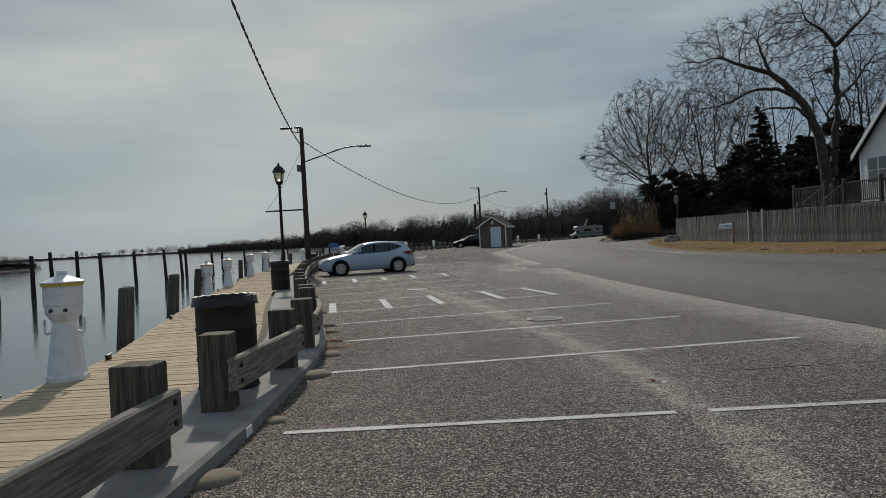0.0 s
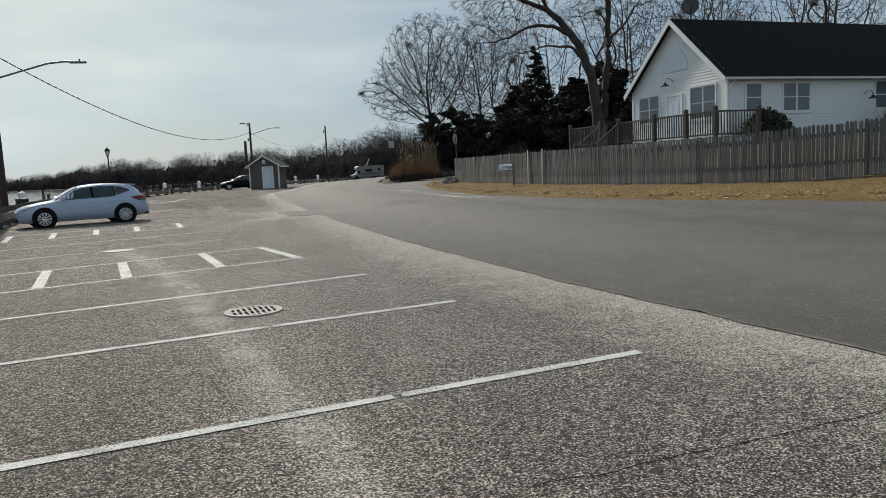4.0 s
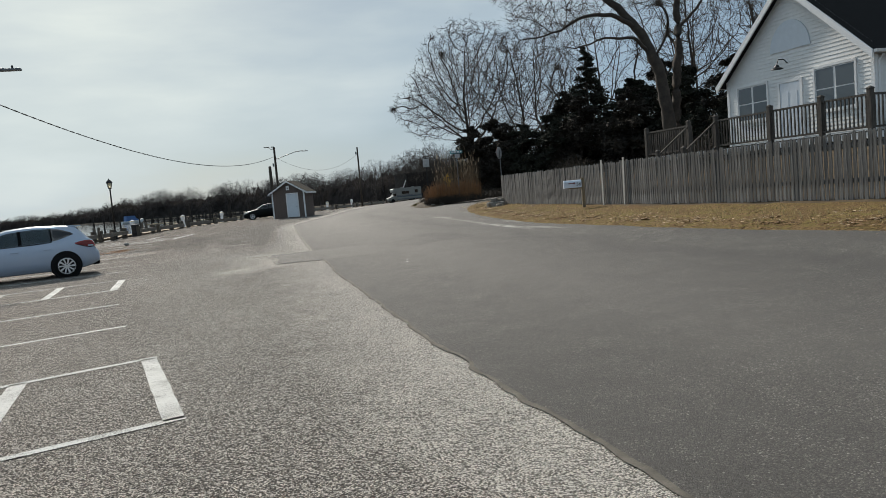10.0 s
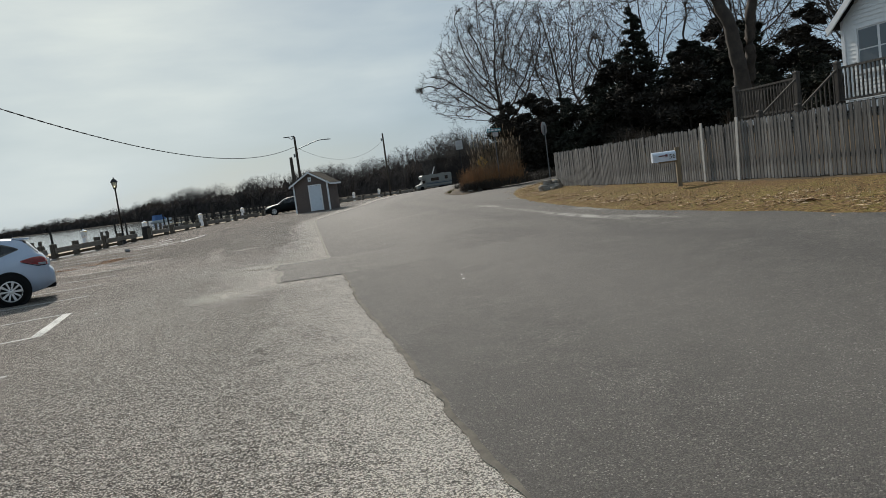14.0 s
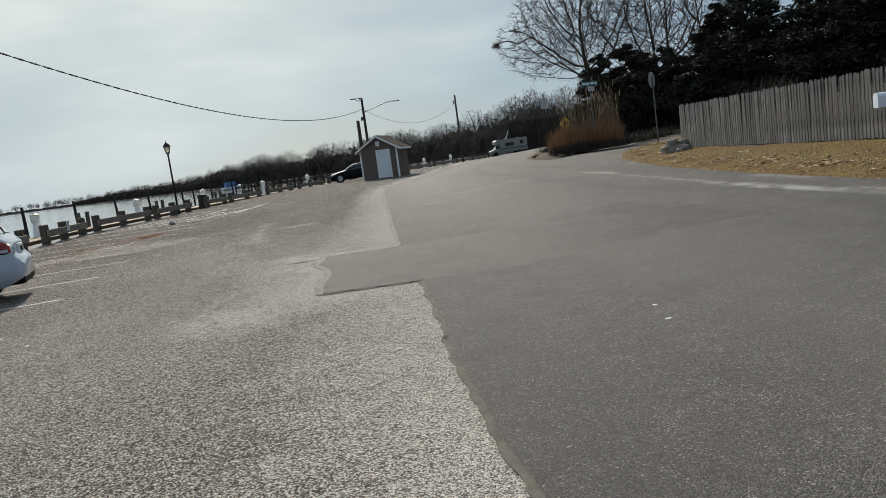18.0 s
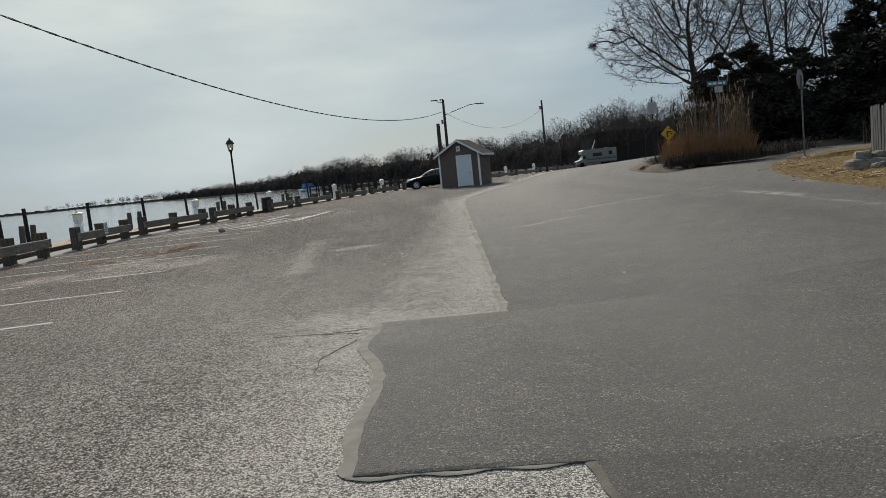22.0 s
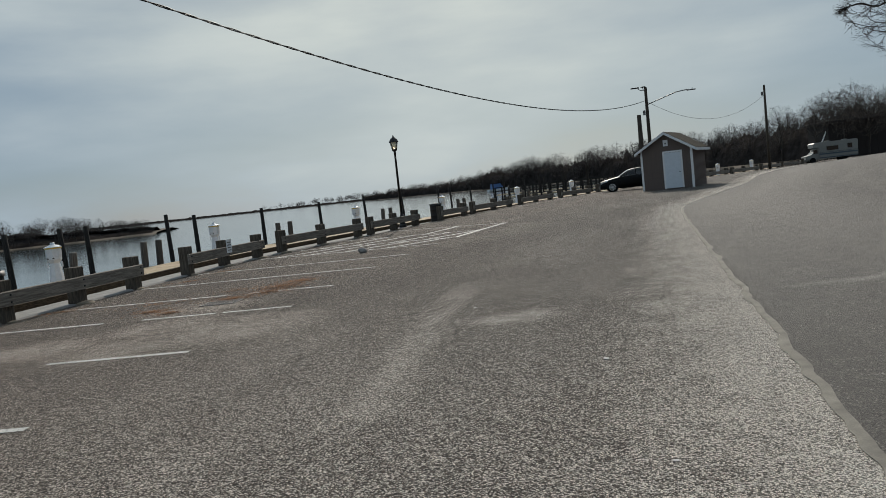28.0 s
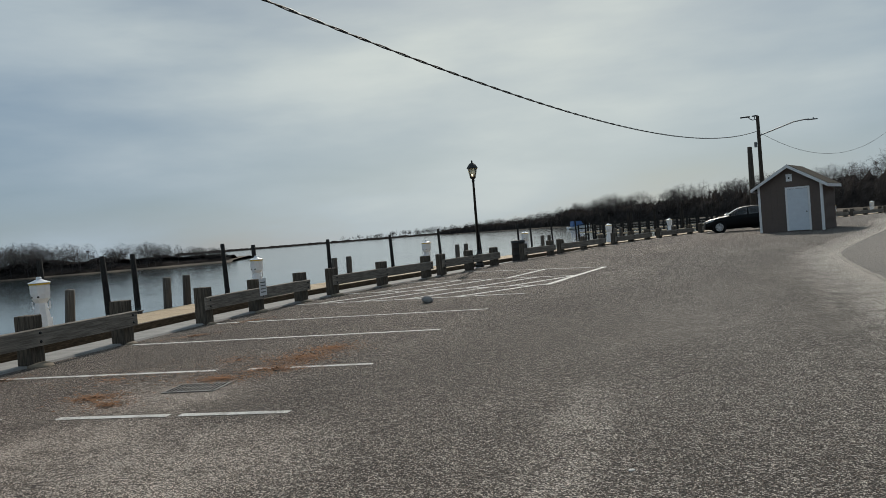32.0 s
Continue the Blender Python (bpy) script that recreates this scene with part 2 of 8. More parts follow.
def asphalt(name):
    """Smoother newer road surface, grey, with faint long wear bands, pale specks and pale gritty patches."""
    m, nt, b = node_mat(name, 0.74, 0, 0.4)
    v = coords(nt)
    d, r, r2 = stone_field(nt, v, 120)
    _, speck, _ = stone_field(nt, v, 105, (1.3, 4.1, 0))
    large = tex_noise(nt, coords(nt, (1, 0.16, 1), rot=(0, 0, 0.12)), 0.55, 5, 0.6)
    mid = tex_noise(nt, v, 2.6, 7, 0.7)
    shift = span(nt, mid, 0.3, 0.7, -0.12, 0.12)
    c = ramp(nt, calc(nt, "ADD", r, shift), [(0.0, (0.044, 0.039, 0.034)), (0.5, (0.104, 0.093, 0.081)), (0.9, (0.18, 0.162, 0.141)), (0.97, (0.235, 0.213, 0.185)), (1.0, (0.38, 0.35, 0.305))])
    c = mixc(nt, span(nt, d, 0.45, 0.7, 0, 0.6), c, (0.055, 0.050, 0.045))
    c = mixc(nt, span(nt, large, 0.36, 0.68, 0, 0.4), c, (0.095, 0.086, 0.076))
    # old tyre tracks worn paler, dark beside the edge
    at = nt.nodes.new("ShaderNodeAttribute")
    at.attribute_name = "lane"
    wob = calc(nt, "ADD", at.outputs["Fac"], span(nt, tex_noise(nt, v, 0.5, 4), 0.3, 0.7, -0.35, 0.35))
    c = mixc(nt, span(nt, wob, 0.9, 0.0, 0, 0.4), c, (0.052, 0.047, 0.042))
    c = mixc(nt, calc(nt, "MULTIPLY", span(nt, wob, 1.2, 2.2), span(nt, wob, 4.2, 2.6, 0, 0.4)), c, (0.155, 0.141, 0.124))
    # darker tyre bands
    c = mixc(nt, calc(nt, "MULTIPLY", span(nt, wob, 4.3, 4.7), span(nt, wob, 5.3, 4.9, 0, 0.45)), c, (0.062, 0.056, 0.05))
    c = mixc(nt, calc(nt, "MULTIPLY", span(nt, wob, 6.0, 6.3), span(nt, wob, 6.9, 6.5, 0, 0.4)), c, (0.062, 0.056, 0.05))
    c = mixc(nt, span(nt, speck, 0.985, 0.998, 0, 0.5), c, (0.5, 0.47, 0.42))
    at = nt.nodes.new("ShaderNodeAttribute")
    at.attribute_name = "pale"
    c = mixc(nt, calc(nt, "MULTIPLY", at.outputs["Fac"], span(nt, mid, 0.36, 0.56)), c, (0.40, 0.38, 0.34))
    nt.links.new(c, b.inputs["Base Color"])
    bump(nt, b, calc(nt, "ADD", calc(nt, "SUBTRACT", 1.0, d), calc(nt, "MULTIPLY", r2, 0.3)), 0.8, 0.01)
    return m


def road_paint(name):
    """White line paint on coarse stones: bare grey gaps between the stones and worn, scuffed stretches."""
    m, nt, b = node_mat(name, 0.7, 0, 0.3)
    v = coords(nt)
    d, r, _ = stone_field(nt, v, 104)
    worn = tex_noise(nt, v, 2.2, 6, 0.7)
    grime = tex_noise(nt, v, 30, 4, 0.7)
    lost = calc(nt, "ADD", calc(nt, "ADD", d, span(nt, worn, 0.35, 0.75, -0.25, 0.3)), span(nt, r, 0, 1, -0.12, 0.12))
    c = mixc(nt, span(nt, grime, 0.35, 0.7, 0, 0.5), (0.70, 0.69, 0.65), (0.44, 0.42, 0.38))
    c = mixc(nt, span(nt, lost, 0.55, 0.72, 0, 0.85), c, (0.10, 0.09, 0.078))
    nt.links.new(c, b.inputs["Base Color"])
    bump(nt, b, calc(nt, "SUBTRACT", 1.0, d), 0.7, 0.01)
    return m


def leafy_ground(name):
    """Verge and yard: dry grass, leaf litter and bare soil."""
    m, nt, b = node_mat(name, 0.95, 0, 0.1)
    v = coords(nt)
    a, d, e = tex_noise(nt, v, 0.5, 6), tex_noise(nt, v, 5, 5, 0.7), tex_noise(nt, v, 17, 6, 0.8)
    c = ramp(nt, e, [(0.38, (0.030, 0.019, 0.010)), (0.47, (0.11, 0.066, 0.030)), (0.56, (0.26, 0.165, 0.072)), (0.68, (0.52, 0.37, 0.20))])
    c = mixc(nt, span(nt, d, 0.46, 0.6), c, mixc(nt, e, (0.075, 0.062, 0.018), (0.30, 0.225, 0.075)))
    c = mixc(nt, span(nt, a, 0.5, 0.7, 0, 0.6), c, (0.15, 0.085, 0.045))
    nt.links.new(c, b.inputs["Base Color"])
    bump(nt, b, e, 0.8, 0.03)
    return m


def water_mat():
    m, nt, b = node_mat("water", 0.08, 0, 0.5)
    b.inputs["Base Color"].default_value = (0.03, 0.045, 0.05, 1)
    w = tex_noise(nt, coords(nt, (0.5, 1.6, 1), rot=(0, 0, 0.5)), 2.4, 4)
    w2 = tex_noise(nt, coords(nt), 0.12, 3)
    bump(nt, b, calc(nt, "MULTIPLY", w, w2), 0.15, 0.10)
    return m


M_LOT, M_ROAD, M_VERGE, M_WATER = chip_seal("coarse_asphalt"), asphalt("road_asphalt"), leafy_ground("verge"), water_mat()
M_BED = simple("dark_leaf_mulch", (0.085, 0.058, 0.032), 0.95, var=0.6, scale=5, bumps=0.8, fine=24)
M_PAINT = road_paint("worn_white_paint")
# yard leaf litter, its colour darkened for the shade behind the fence
M_YARD = simple("shade_darkened_litter", (0.12, 0.088, 0.055), 0.95, var=0.5, scale=1.5, bumps=0.7, fine=30, spec=0.1)
M_SEAL = simple("sand_worn_sealant", (0.26, 0.24, 0.205), 0.9, var=0.3, scale=5.0, bumps=0.4, fine=90, spec=0.2)
M_CRACK = simple("open_crack", (0.03, 0.026, 0.022), 1.0, bumps=0, spec=0.0)
M_SEAL_OLD = simple("old_dark_sealant", (0.155, 0.138, 0.113), 0.9, var=0.35, scale=6.0, bumps=0.5, fine=80, spec=0.2)
# near-black without gloss: the darkness inside drain openings, put in as colour
M_PIT = simple("pit_darkness", (0.006, 0.006, 0.006), 1.0, bumps=0, spec=0.0)
M_CONC = simple("concrete", (0.27, 0.262, 0.247), 0.9, var=0.3, scale=2.5, bumps=0.4)
M_DECK = wood("pale_deck_boards", (0.40, 0.305, 0.20), (0.62, 0.50, 0.345), "X", piece=0.45)
M_DECK_FAR = wood("pale_deck_boards_far", (0.40, 0.305, 0.20), (0.62, 0.50, 0.345), "X", piece=0.45, island=True)
M_TIMBER = wood("weathered_post_timber", (0.055, 0.046, 0.036), (0.15, 0.128, 0.102), "Z", piece=0.3)
M_RAIL = wood("weathered_rail_timber", (0.15, 0.13, 0.107), (0.33, 0.295, 0.25), "Y", piece=0.3)
M_PILE = wood("dark_piling", (0.02, 0.0175, 0.0155), (0.06, 0.052, 0.045), "Z", piece=0.3)
M_PILE_GREY = wood("grey_piling", (0.07, 0.062, 0.053), (0.15, 0.137, 0.12), "Z", piece=0.5)
M_PICKET = wood("grey_pickets", (0.115, 0.110, 0.104), (0.315, 0.302, 0.284), "Z", piece=0.75)
M_WHITE = simple("white_paint", (0.76, 0.77, 0.77), 0.55, var=0.06, bumps=0.05)
M_YELLOW = simple("yellow_band", (0.62, 0.44, 0.06), 0.5)
M_BLACK = simple("black_metal", (0.018, 0.018, 0.019), 0.45, 0.3)
M_RUST = simple("black_rusty_drum", (0.016, 0.0125, 0.011), 0.6, 0.2, var=0.5, scale=8)
M_POLE = wood("utility_pole_wood", (0.045, 0.036, 0.028), (0.11, 0.09, 0.07), "Z")
M_GALV = simple("galvanised_steel", (0.17, 0.175, 0.18), 0.55, 0.6)
M_WIRE = simple("cable_black", (0.012, 0.012, 0.012), 0.6, bumps=0)
M_BARK = simple("bark", (0.052, 0.042, 0.034), 0.95, var=0.4, scale=3, bumps=0.6, fine=25)
M_TWIG = simple("bare_twigs", (0.075, 0.058, 0.048), 0.95, var=0.3, bumps=0)


# ---- building helpers ----
def thing(name, m=None, label="", category="", group="", kind=""):
    ob = new(name)
    ob.empty_display_size = 0.2
    if m is not None:
        ob.matrix_basis = m
    return tagged(ob, label, category, group, kind)


def mesh_of(name, bm, material, smooth=False):
    me = bpy.data.meshes.new(name)
    bm.normal_update()
    bm.to_mesh(me)
    bm.free()
    if smooth:
        me.shade_smooth()
    for mt in (material if isinstance(material, (list, tuple)) else (material,)):
        me.materials.append(mt)
    return me


def part(name, bm, material, parent=None, label="", smooth=False, m=None, kind=""):
    ob = new(name, mesh_of(name, bm, material, smooth))
    if parent is not None:
        ob.parent = parent
    if m is not None:
        ob.matrix_basis = m
    return tagged(ob, label, kind=kind)


def share(name, me, parent, m, label=""):
    ob = new(name, me)
    ob.parent = parent
    ob.matrix_basis = m
    return tagged(ob, label)


def box(bm, x, y, z, sx, sy, sz, m=None, bevel=0.0):
    """A box of that size with its base centre at x, y, z."""
    vs = []
    for dz in (0, 1):
        for dx, dy in ((-1, -1), (1, -1), (1, 1), (-1, 1)):
            vs.append(bm.verts.new((x + dx * sx / 2, y + dy * sy / 2, z + dz * sz)))
    fs = [bm.faces.new([vs[i] for i in f]) for f in ((3, 2, 1, 0), (4, 5, 6, 7), (0, 1, 5, 4), (1, 2, 6, 5), (2, 3, 7, 6), (3, 0, 4, 7))]
    if bevel:
        es = list({e for f in fs for e in f.edges})
        r = bmesh.ops.bevel(bm, geom=es, offset=bevel, segments=2, affect="EDGES", profile=0.6)
        vs = list({v for f in r["faces"] for v in f.verts} | {v for v in vs if v.is_valid})
    if m is not None:
        bmesh.ops.transform(bm, matrix=m, verts=[v for v in vs if v.is_valid])
    return vs


def lathe(bm, prof, n=16, cap=True, m=None):
    """A turned body round z from (radius, height) pairs."""
    rings, made = [], []
    for r, z in prof:
        ring = [bm.verts.new((r * math.cos(2 * math.pi * i / n), r * math.sin(2 * math.pi * i / n), z)) for i in range(n)]
        rings.append(ring)
        made += ring
    for a, b in zip(rings, rings[1:]):
        for i in range(n):
            bm.faces.new((a[i], a[(i + 1) % n], b[(i + 1) % n], b[i]))
    if cap:
        bm.faces.new(rings[0][::-1])
        bm.faces.new(rings[-1])
    if m is not None:
        bmesh.ops.transform(bm, matrix=m, verts=made)
    return made


def tube(bm, pts, radii, n=8, cap=True):
    """A tapered tube through points."""
    rings = []
    up = Vector((0, 0, 1))
    for i, p in enumerate(pts):
        d = (Vector(pts[min(i + 1, len(pts) - 1)]) - Vector(pts[max(i - 1, 0)])).normalized()
        a = d.cross(up)
        if a.length < 0.05:
            a = d.cross(Vector((0, 1, 0)))
        a.normalize()
        c = a.cross(d)
        r = radii[i] if isinstance(radii, (list, tuple)) else radii
        rings.append([bm.verts.new(Vector(p) + (a * math.cos(2 * math.pi * k / n) + c * math.sin(2 * math.pi * k / n)) * r) for k in range(n)])
    for a, b in zip(rings, rings[1:]):
        for i in range(n):
            bm.faces.new((a[i], b[i], b[(i + 1) % n], a[(i + 1) % n]))
    if cap:
        bm.faces.new(rings[0])
        bm.faces.new(rings[-1][::-1])


def prism(bm, outline, axis_len, m=None):
    """An outline in the x-z plane drawn out along +y."""
    a = [bm.verts.new((x, 0, z)) for x, z in outline]
    b = [bm.verts.new((x, axis_len, z)) for x, z in outline]
    n = len(outline)
    bm.faces.new(a)
    bm.faces.new(b[::-1])
    for i in range(n):
        bm.faces.new((a[(i + 1) % n], a[i], b[i], b[(i + 1) % n]))
    if m is not None:
        bmesh.ops.transform(bm, matrix=m, verts=a + b)


# ---- plan ----
WATER_Z = -0.75
K = 0.91                     # plan unit in metres


class Line:
    """A smooth line through plan points, measured along its length in metres."""

    def __init__(self, pts, step=0.5):
        P = [Vector((x * K, y * K)) for x, y in pts]
        P = [P[0] * 2 - P[1]] + P + [P[-1] * 2 - P[-2]]
        out = []
        for i in range(1, len(P) - 2):
            a, b, c, d = P[i - 1:i + 3]
            n = max(2, int((c - b).length / 0.25))
            for k in range(n):
                t = k / n
                out.append(0.5 * (2 * b + (c - a) * t + (2 * a - 5 * b + 4 * c - d) * t * t + (3 * b - a - 3 * c + d) * t ** 3))
        out.append(P[-2])
        res, acc = [out[0]], 0.0
        for p, q in zip(out, out[1:]):
            run = (q - p).length
            while run > 0 and acc + run >= step * len(res):
                res.append(p.lerp(q, (step * len(res) - acc) / run))
            acc += run
        self.p, self.step = res, step
        self.length = (len(res) - 1) * step

    def at(self, s, off=0.0):
        """Place and tangent at s metres, off metres to the right of the way."""
        f = min(max(s / self.step, 0), len(self.p) - 1.001)
        i = int(f)
        p = self.p[i].lerp(self.p[i + 1], f - i)
        t = (self.p[min(i + 2, len(self.p) - 1)] - self.p[max(i - 1, 0)]).normalized()
        return p + Vector((t.y, -t.x)) * off, t

    def s_of_y(self, y):
        for i, p in enumerate(self.p):
            if p.y >= y:
                return i * self.step
        return self.length

    def x_at(self, y):
        for a, b in zip(self.p, self.p[1:]):
            if a.y <= y <= b.y:
                return a.x + (b.x - a.x) * (y - a.y) / max(1e-6, b.y - a.y)
        return self.p[0].x if y < self.p[0].y else self.p[-1].x

    def placed(self, s, off=0.0, z=0.0):
        p, t = self.at(s, off)
        return Matrix.Translation((p.x, p.y, z)) @ Matrix.Rotation(math.atan2(t.y, t.x) - math.pi / 2, 4, "Z")


QUAY = Line([(-3.0, -30), (-3.05, -6), (-3.12, 2.4), (-3.22, 5), (-3.45, 8), (-4.05, 10.8), (-5.9, 17.5), (-8.2, 27), (-10.1, 36), (-11.2, 43), (-12.0, 49), (-12.7, 54), (-12.95, 58), (-12.7, 61.5),
             (-12.2, 65), (-11.5, 70), (-10.3, 76), (-8.6, 83), (-5.6, 92), (-1.5, 101), (4.5, 111), (10, 119.5), (16, 131), (26, 152), (60, 190)])
EDGE = Line([(8.5, -30), (6.6, -10), (5.6, 2), (5.1, 5.6), (4.76, 7.6), (4.12, 11.6), (3.84, 14), (3.34, 18.5), (2.89, 24.4), (2.7, 27), (2.55, 30.5), (2.25, 35.2), (2.02, 41), (1.6, 53),
             (1.35, 62), (1.6, 67), (3.2, 74), (5.5, 84), (8, 100), (14, 120), (30, 136), (60, 160)])
VERGE = Line([(20, -20), (15.5, 2), (12.4, 14.5), (11.3, 18.6), (10.2, 23), (9.4, 29.5), (9.1, 33), (9.3, 39), (10.1, 46), (11.8, 52.5), (15, 58), (22, 64), (60, 90)])
FENCE = Line([(26, -8), (21, 4), (17.8, 11.5), (15.4, 17.5), (13.95, 21.8), (12.9, 28.7), (12.45, 35), (12.2, 41), (12.15, 47.2)])
X_EDGE = {i: EDGE.x_at(0.5 * i) for i in range(-60, 300)}


def ease(a, b, v):
    t = min(1.0, max(0.0, (v - a) / (b - a)))
    return t * t * (3 - 2 * t)


def height(x, y):
    """The ground's height: flat lot, road cambered up to the verge, bank behind the fence."""
    i = int(math.floor(y * 2))
    if i in X_EDGE and i + 1 in X_EDGE:
        e = X_EDGE[i] + (X_EDGE[i + 1] - X_EDGE[i]) * (y * 2 - i)
    else:
        e = EDGE.x_at(y)
    d = x - e
    h = 0.055 * min(max(d, 0), 9.5) * ease(0, 3, d)
    h += 0.18 * ease(55, 80, y)
    d2 = d - 9.2 - 14 * ease(58, 74, y)
    if d2 > 0:
        h += 1.25 * ease(0, 7, d2) * (1 - 0.85 * ease(42, 50, y) * (1 - ease(60, 80, y)))
    return h


# ---- ground, road, water ----
def sheet(name, rows, mat_of, materials, kind="structure", label="", category="", attrs=(), parent=None):
    """A sheet from rows of points; mat_of(x, y) picks the material; attrs: (name, function of x, y)."""
    n = len(rows[0])
    verts = [p for r in rows for p in r]
    faces = [(i * n + j, i * n + j + 1, (i + 1) * n + j + 1, (i + 1) * n + j) for i in range(len(rows) - 1) for j in range(n - 1)]
    me = bpy.data.meshes.new(name)
    me.from_pydata(verts, [], faces)
    for mt in materials:
        me.materials.append(mt)
    if mat_of:
        for pl in me.polygons:
            pl.material_index = mat_of(pl.center.x, pl.center.y)
    for key, fn in attrs:
        a = me.attributes.new(key, "FLOAT", "POINT")
        for i, v in enumerate(verts):
            a.data[i].value = fn(v[0], v[1])
    me.shade_smooth()
    ob = new(name, me)
    if parent:
        ob.parent = parent
    return tagged(ob, label, category, kind=kind)


STREAK = Line([(0.6, 0.8), (0.75, 2.1), (0.88, 3.2), (0.77, 4.3), (0.64, 5.7), (0.44, 7.0), (0.24, 7.9), (-0.02, 9.45), (-0.33, 10.6), (-0.8, 13.0), (-1.4, 15.5), (-2.2, 18.5), (-3.1, 20.8)])
STREAK2 = Line([(-1.3, 40.0), (-1.6, 41.8), (-1.86, 43.15), (-2.0, 44.2), (-2.25, 46.0), (-2.5, 47.4)])


def near_line(line, x, y):
    q, best = Vector((x, y)), 99.0
    for a, b in zip(line.p, line.p[1:]):
        if abs(a.y - y) < 1.6:
            t = min(1, max(0, (q - a).dot(b - a) / (b - a).length_squared))
            best = min(best, (q - a.lerp(b, t)).length)
    return best


def dusty(x, y):
    v = 0.0
    if -1 < y < 22 and -6 < x < 6:
        d = near_line(STREAK, x, y)
        v = max(v, 1.0 * (1 - ease(0.05, 0.30, d)), 0.22 * (1 - ease(0.3, 1.0, d)))
    if 30 < y < 48 and -6 < x < 4:
        v = max(v, 0.6 * (1 - ease(0.03, 0.32, near_line(STREAK2, x, y))))
    q = Vector((x, y))
    for cx, cy, r in ((1.0, 35.2, 0.9), (0.4, 30.2, 1.1), (-5.2, 44.3, 1.6), (-7.4, 46.4, 1.3), (-6.2, 43.0, 1.0), (-1.1, 43.8, 0.45), (-0.75, 44.0, 0.5), (-6.6, 44.6, 1.2), (-7.8, 43.2, 1.0)):
        v = max(v, 0.8 * (1 - ease(0.3, 1.0, (q - Vector((cx * K, cy * K))).length / r)))
    return v


PATCH = (30.95 * K, 34.95 * K)


def patch_side(y):
    f = (y - PATCH[0]) / (PATCH[1] - PATCH[0])
    return 1.09 - 0.27 * ease(0.42, 0.78, f) + 0.05 * noise.noise((2.0, y * 1.6, 0)) + 0.02 * noise.noise((5.0, y * 6.0, 0)) + 0.04 * (1 - ease(0.0, 0.1, f))


def edge_dist(x, y):
    """Metres to the road's edge, below zero on the lot, the patch cut into it included."""
    d = x - EDGE.x_at(y)
    dy = max(PATCH[0] - y, 0, y - PATCH[1])
    dx = max(0, patch_side(min(max(y, PATCH[0]), PATCH[1])) - x)
    return max(d, -math.hypot(dx, dy)) if dy < 3 else d


def build_ground():
    ys = [-300, -120, -60] + [-27 + 0.5 * i for i in range(2 * 27 + 2 * 62)] + [62 + 2 * i for i in range(45)]
    ys = sorted(set(ys + [25.25 + 0.5 * i for i in range(20)] + [0.25 + 0.5 * i for i in range(28)] + [37.25 + 0.5 * i for i in range(18)] + [PATCH[0] - 0.02, PATCH[1] + 0.02]))
    rows = []
    for y in ys:
        xq, xe = QUAY.x_at(y) - 0.15, EDGE.x_at(y)
        lot = [xq + (xe - xq) * (1 - (1 - i / 52) ** 1.3) for i in range(53)]
        far = [xe + d for d in (0.25, 0.6, 1.2, 2, 3, 4.5, 6, 7.5, 9, 10, 11, 12, 13.5, 15, 17, 19, 21.7, 22.2, 26, 34, 60, 140, 420, 1200)]
        rows.append([(x, y, height(x, y) - (0.07 if 0.2 < x - xe < 22 else 0.0)) for x in lot + far])
    sheet("ground", rows, lambda x, y: 0 if x < EDGE.x_at(y) + 0.4 else 1, (M_LOT, M_VERGE), label="coarse grey asphalt parking lot with pale worn dust", category="ground",
          attrs=(("edge", edge_dist), ("dusty", dusty), ("tone", lambda x, y: 0.02 - 0.17 * (1 - ease(3, 14, y)) - 0.25 * ease(33, 45, y) - 0.07 * ease(-0.5, 5.0, -x))))


# the road's worn edge with the square patch cut into the lot
def road_edge(y):
    x = EDGE.x_at(y) + 0.05 * noise.noise((0, y * 1.3, 3.1)) + 0.03 * noise.noise((0, y * 5.0, 7.7))
    if PATCH[0] < y < PATCH[1]:
        x = patch_side(y)
    return x


def pale_spots(x, y):
    """Scuffed pale marks along the far lane and two faint lines across the road."""
    v = 0.0
    for cx, cy, rx, ry, rot, much in ((7.6, 39.7, 0.14, 1.9, 0.05, 0.8), (7.56, 34.6, 0.10, 3.6, 0.0, 0.45), (7.58, 30.2, 0.17, 2.6, 0.04, 0.9), (7.95, 27.6, 0.15, 1.5, 0.14, 0.6), (8.2, 31.2, 0.12, 1.2, 0.05, 0.35), (9.3, 41.2, 0.5, 0.5, 0, 0.5),
                                      (5.73, 43.2, 2.9, 0.10, 0.16, 0.3), (3.2, 41.1, 1.8, 0.10, 0.2, 0.3)):
        dx, dy = x - cx, y - cy
        c, s = math.cos(rot), math.sin(rot)
        d = math.hypot((dx * c + dy * s) / rx, (dy * c - dx * s) / ry)
        v = max(v, much * (1 - ease(0.4, 1.15, d)))
    return v


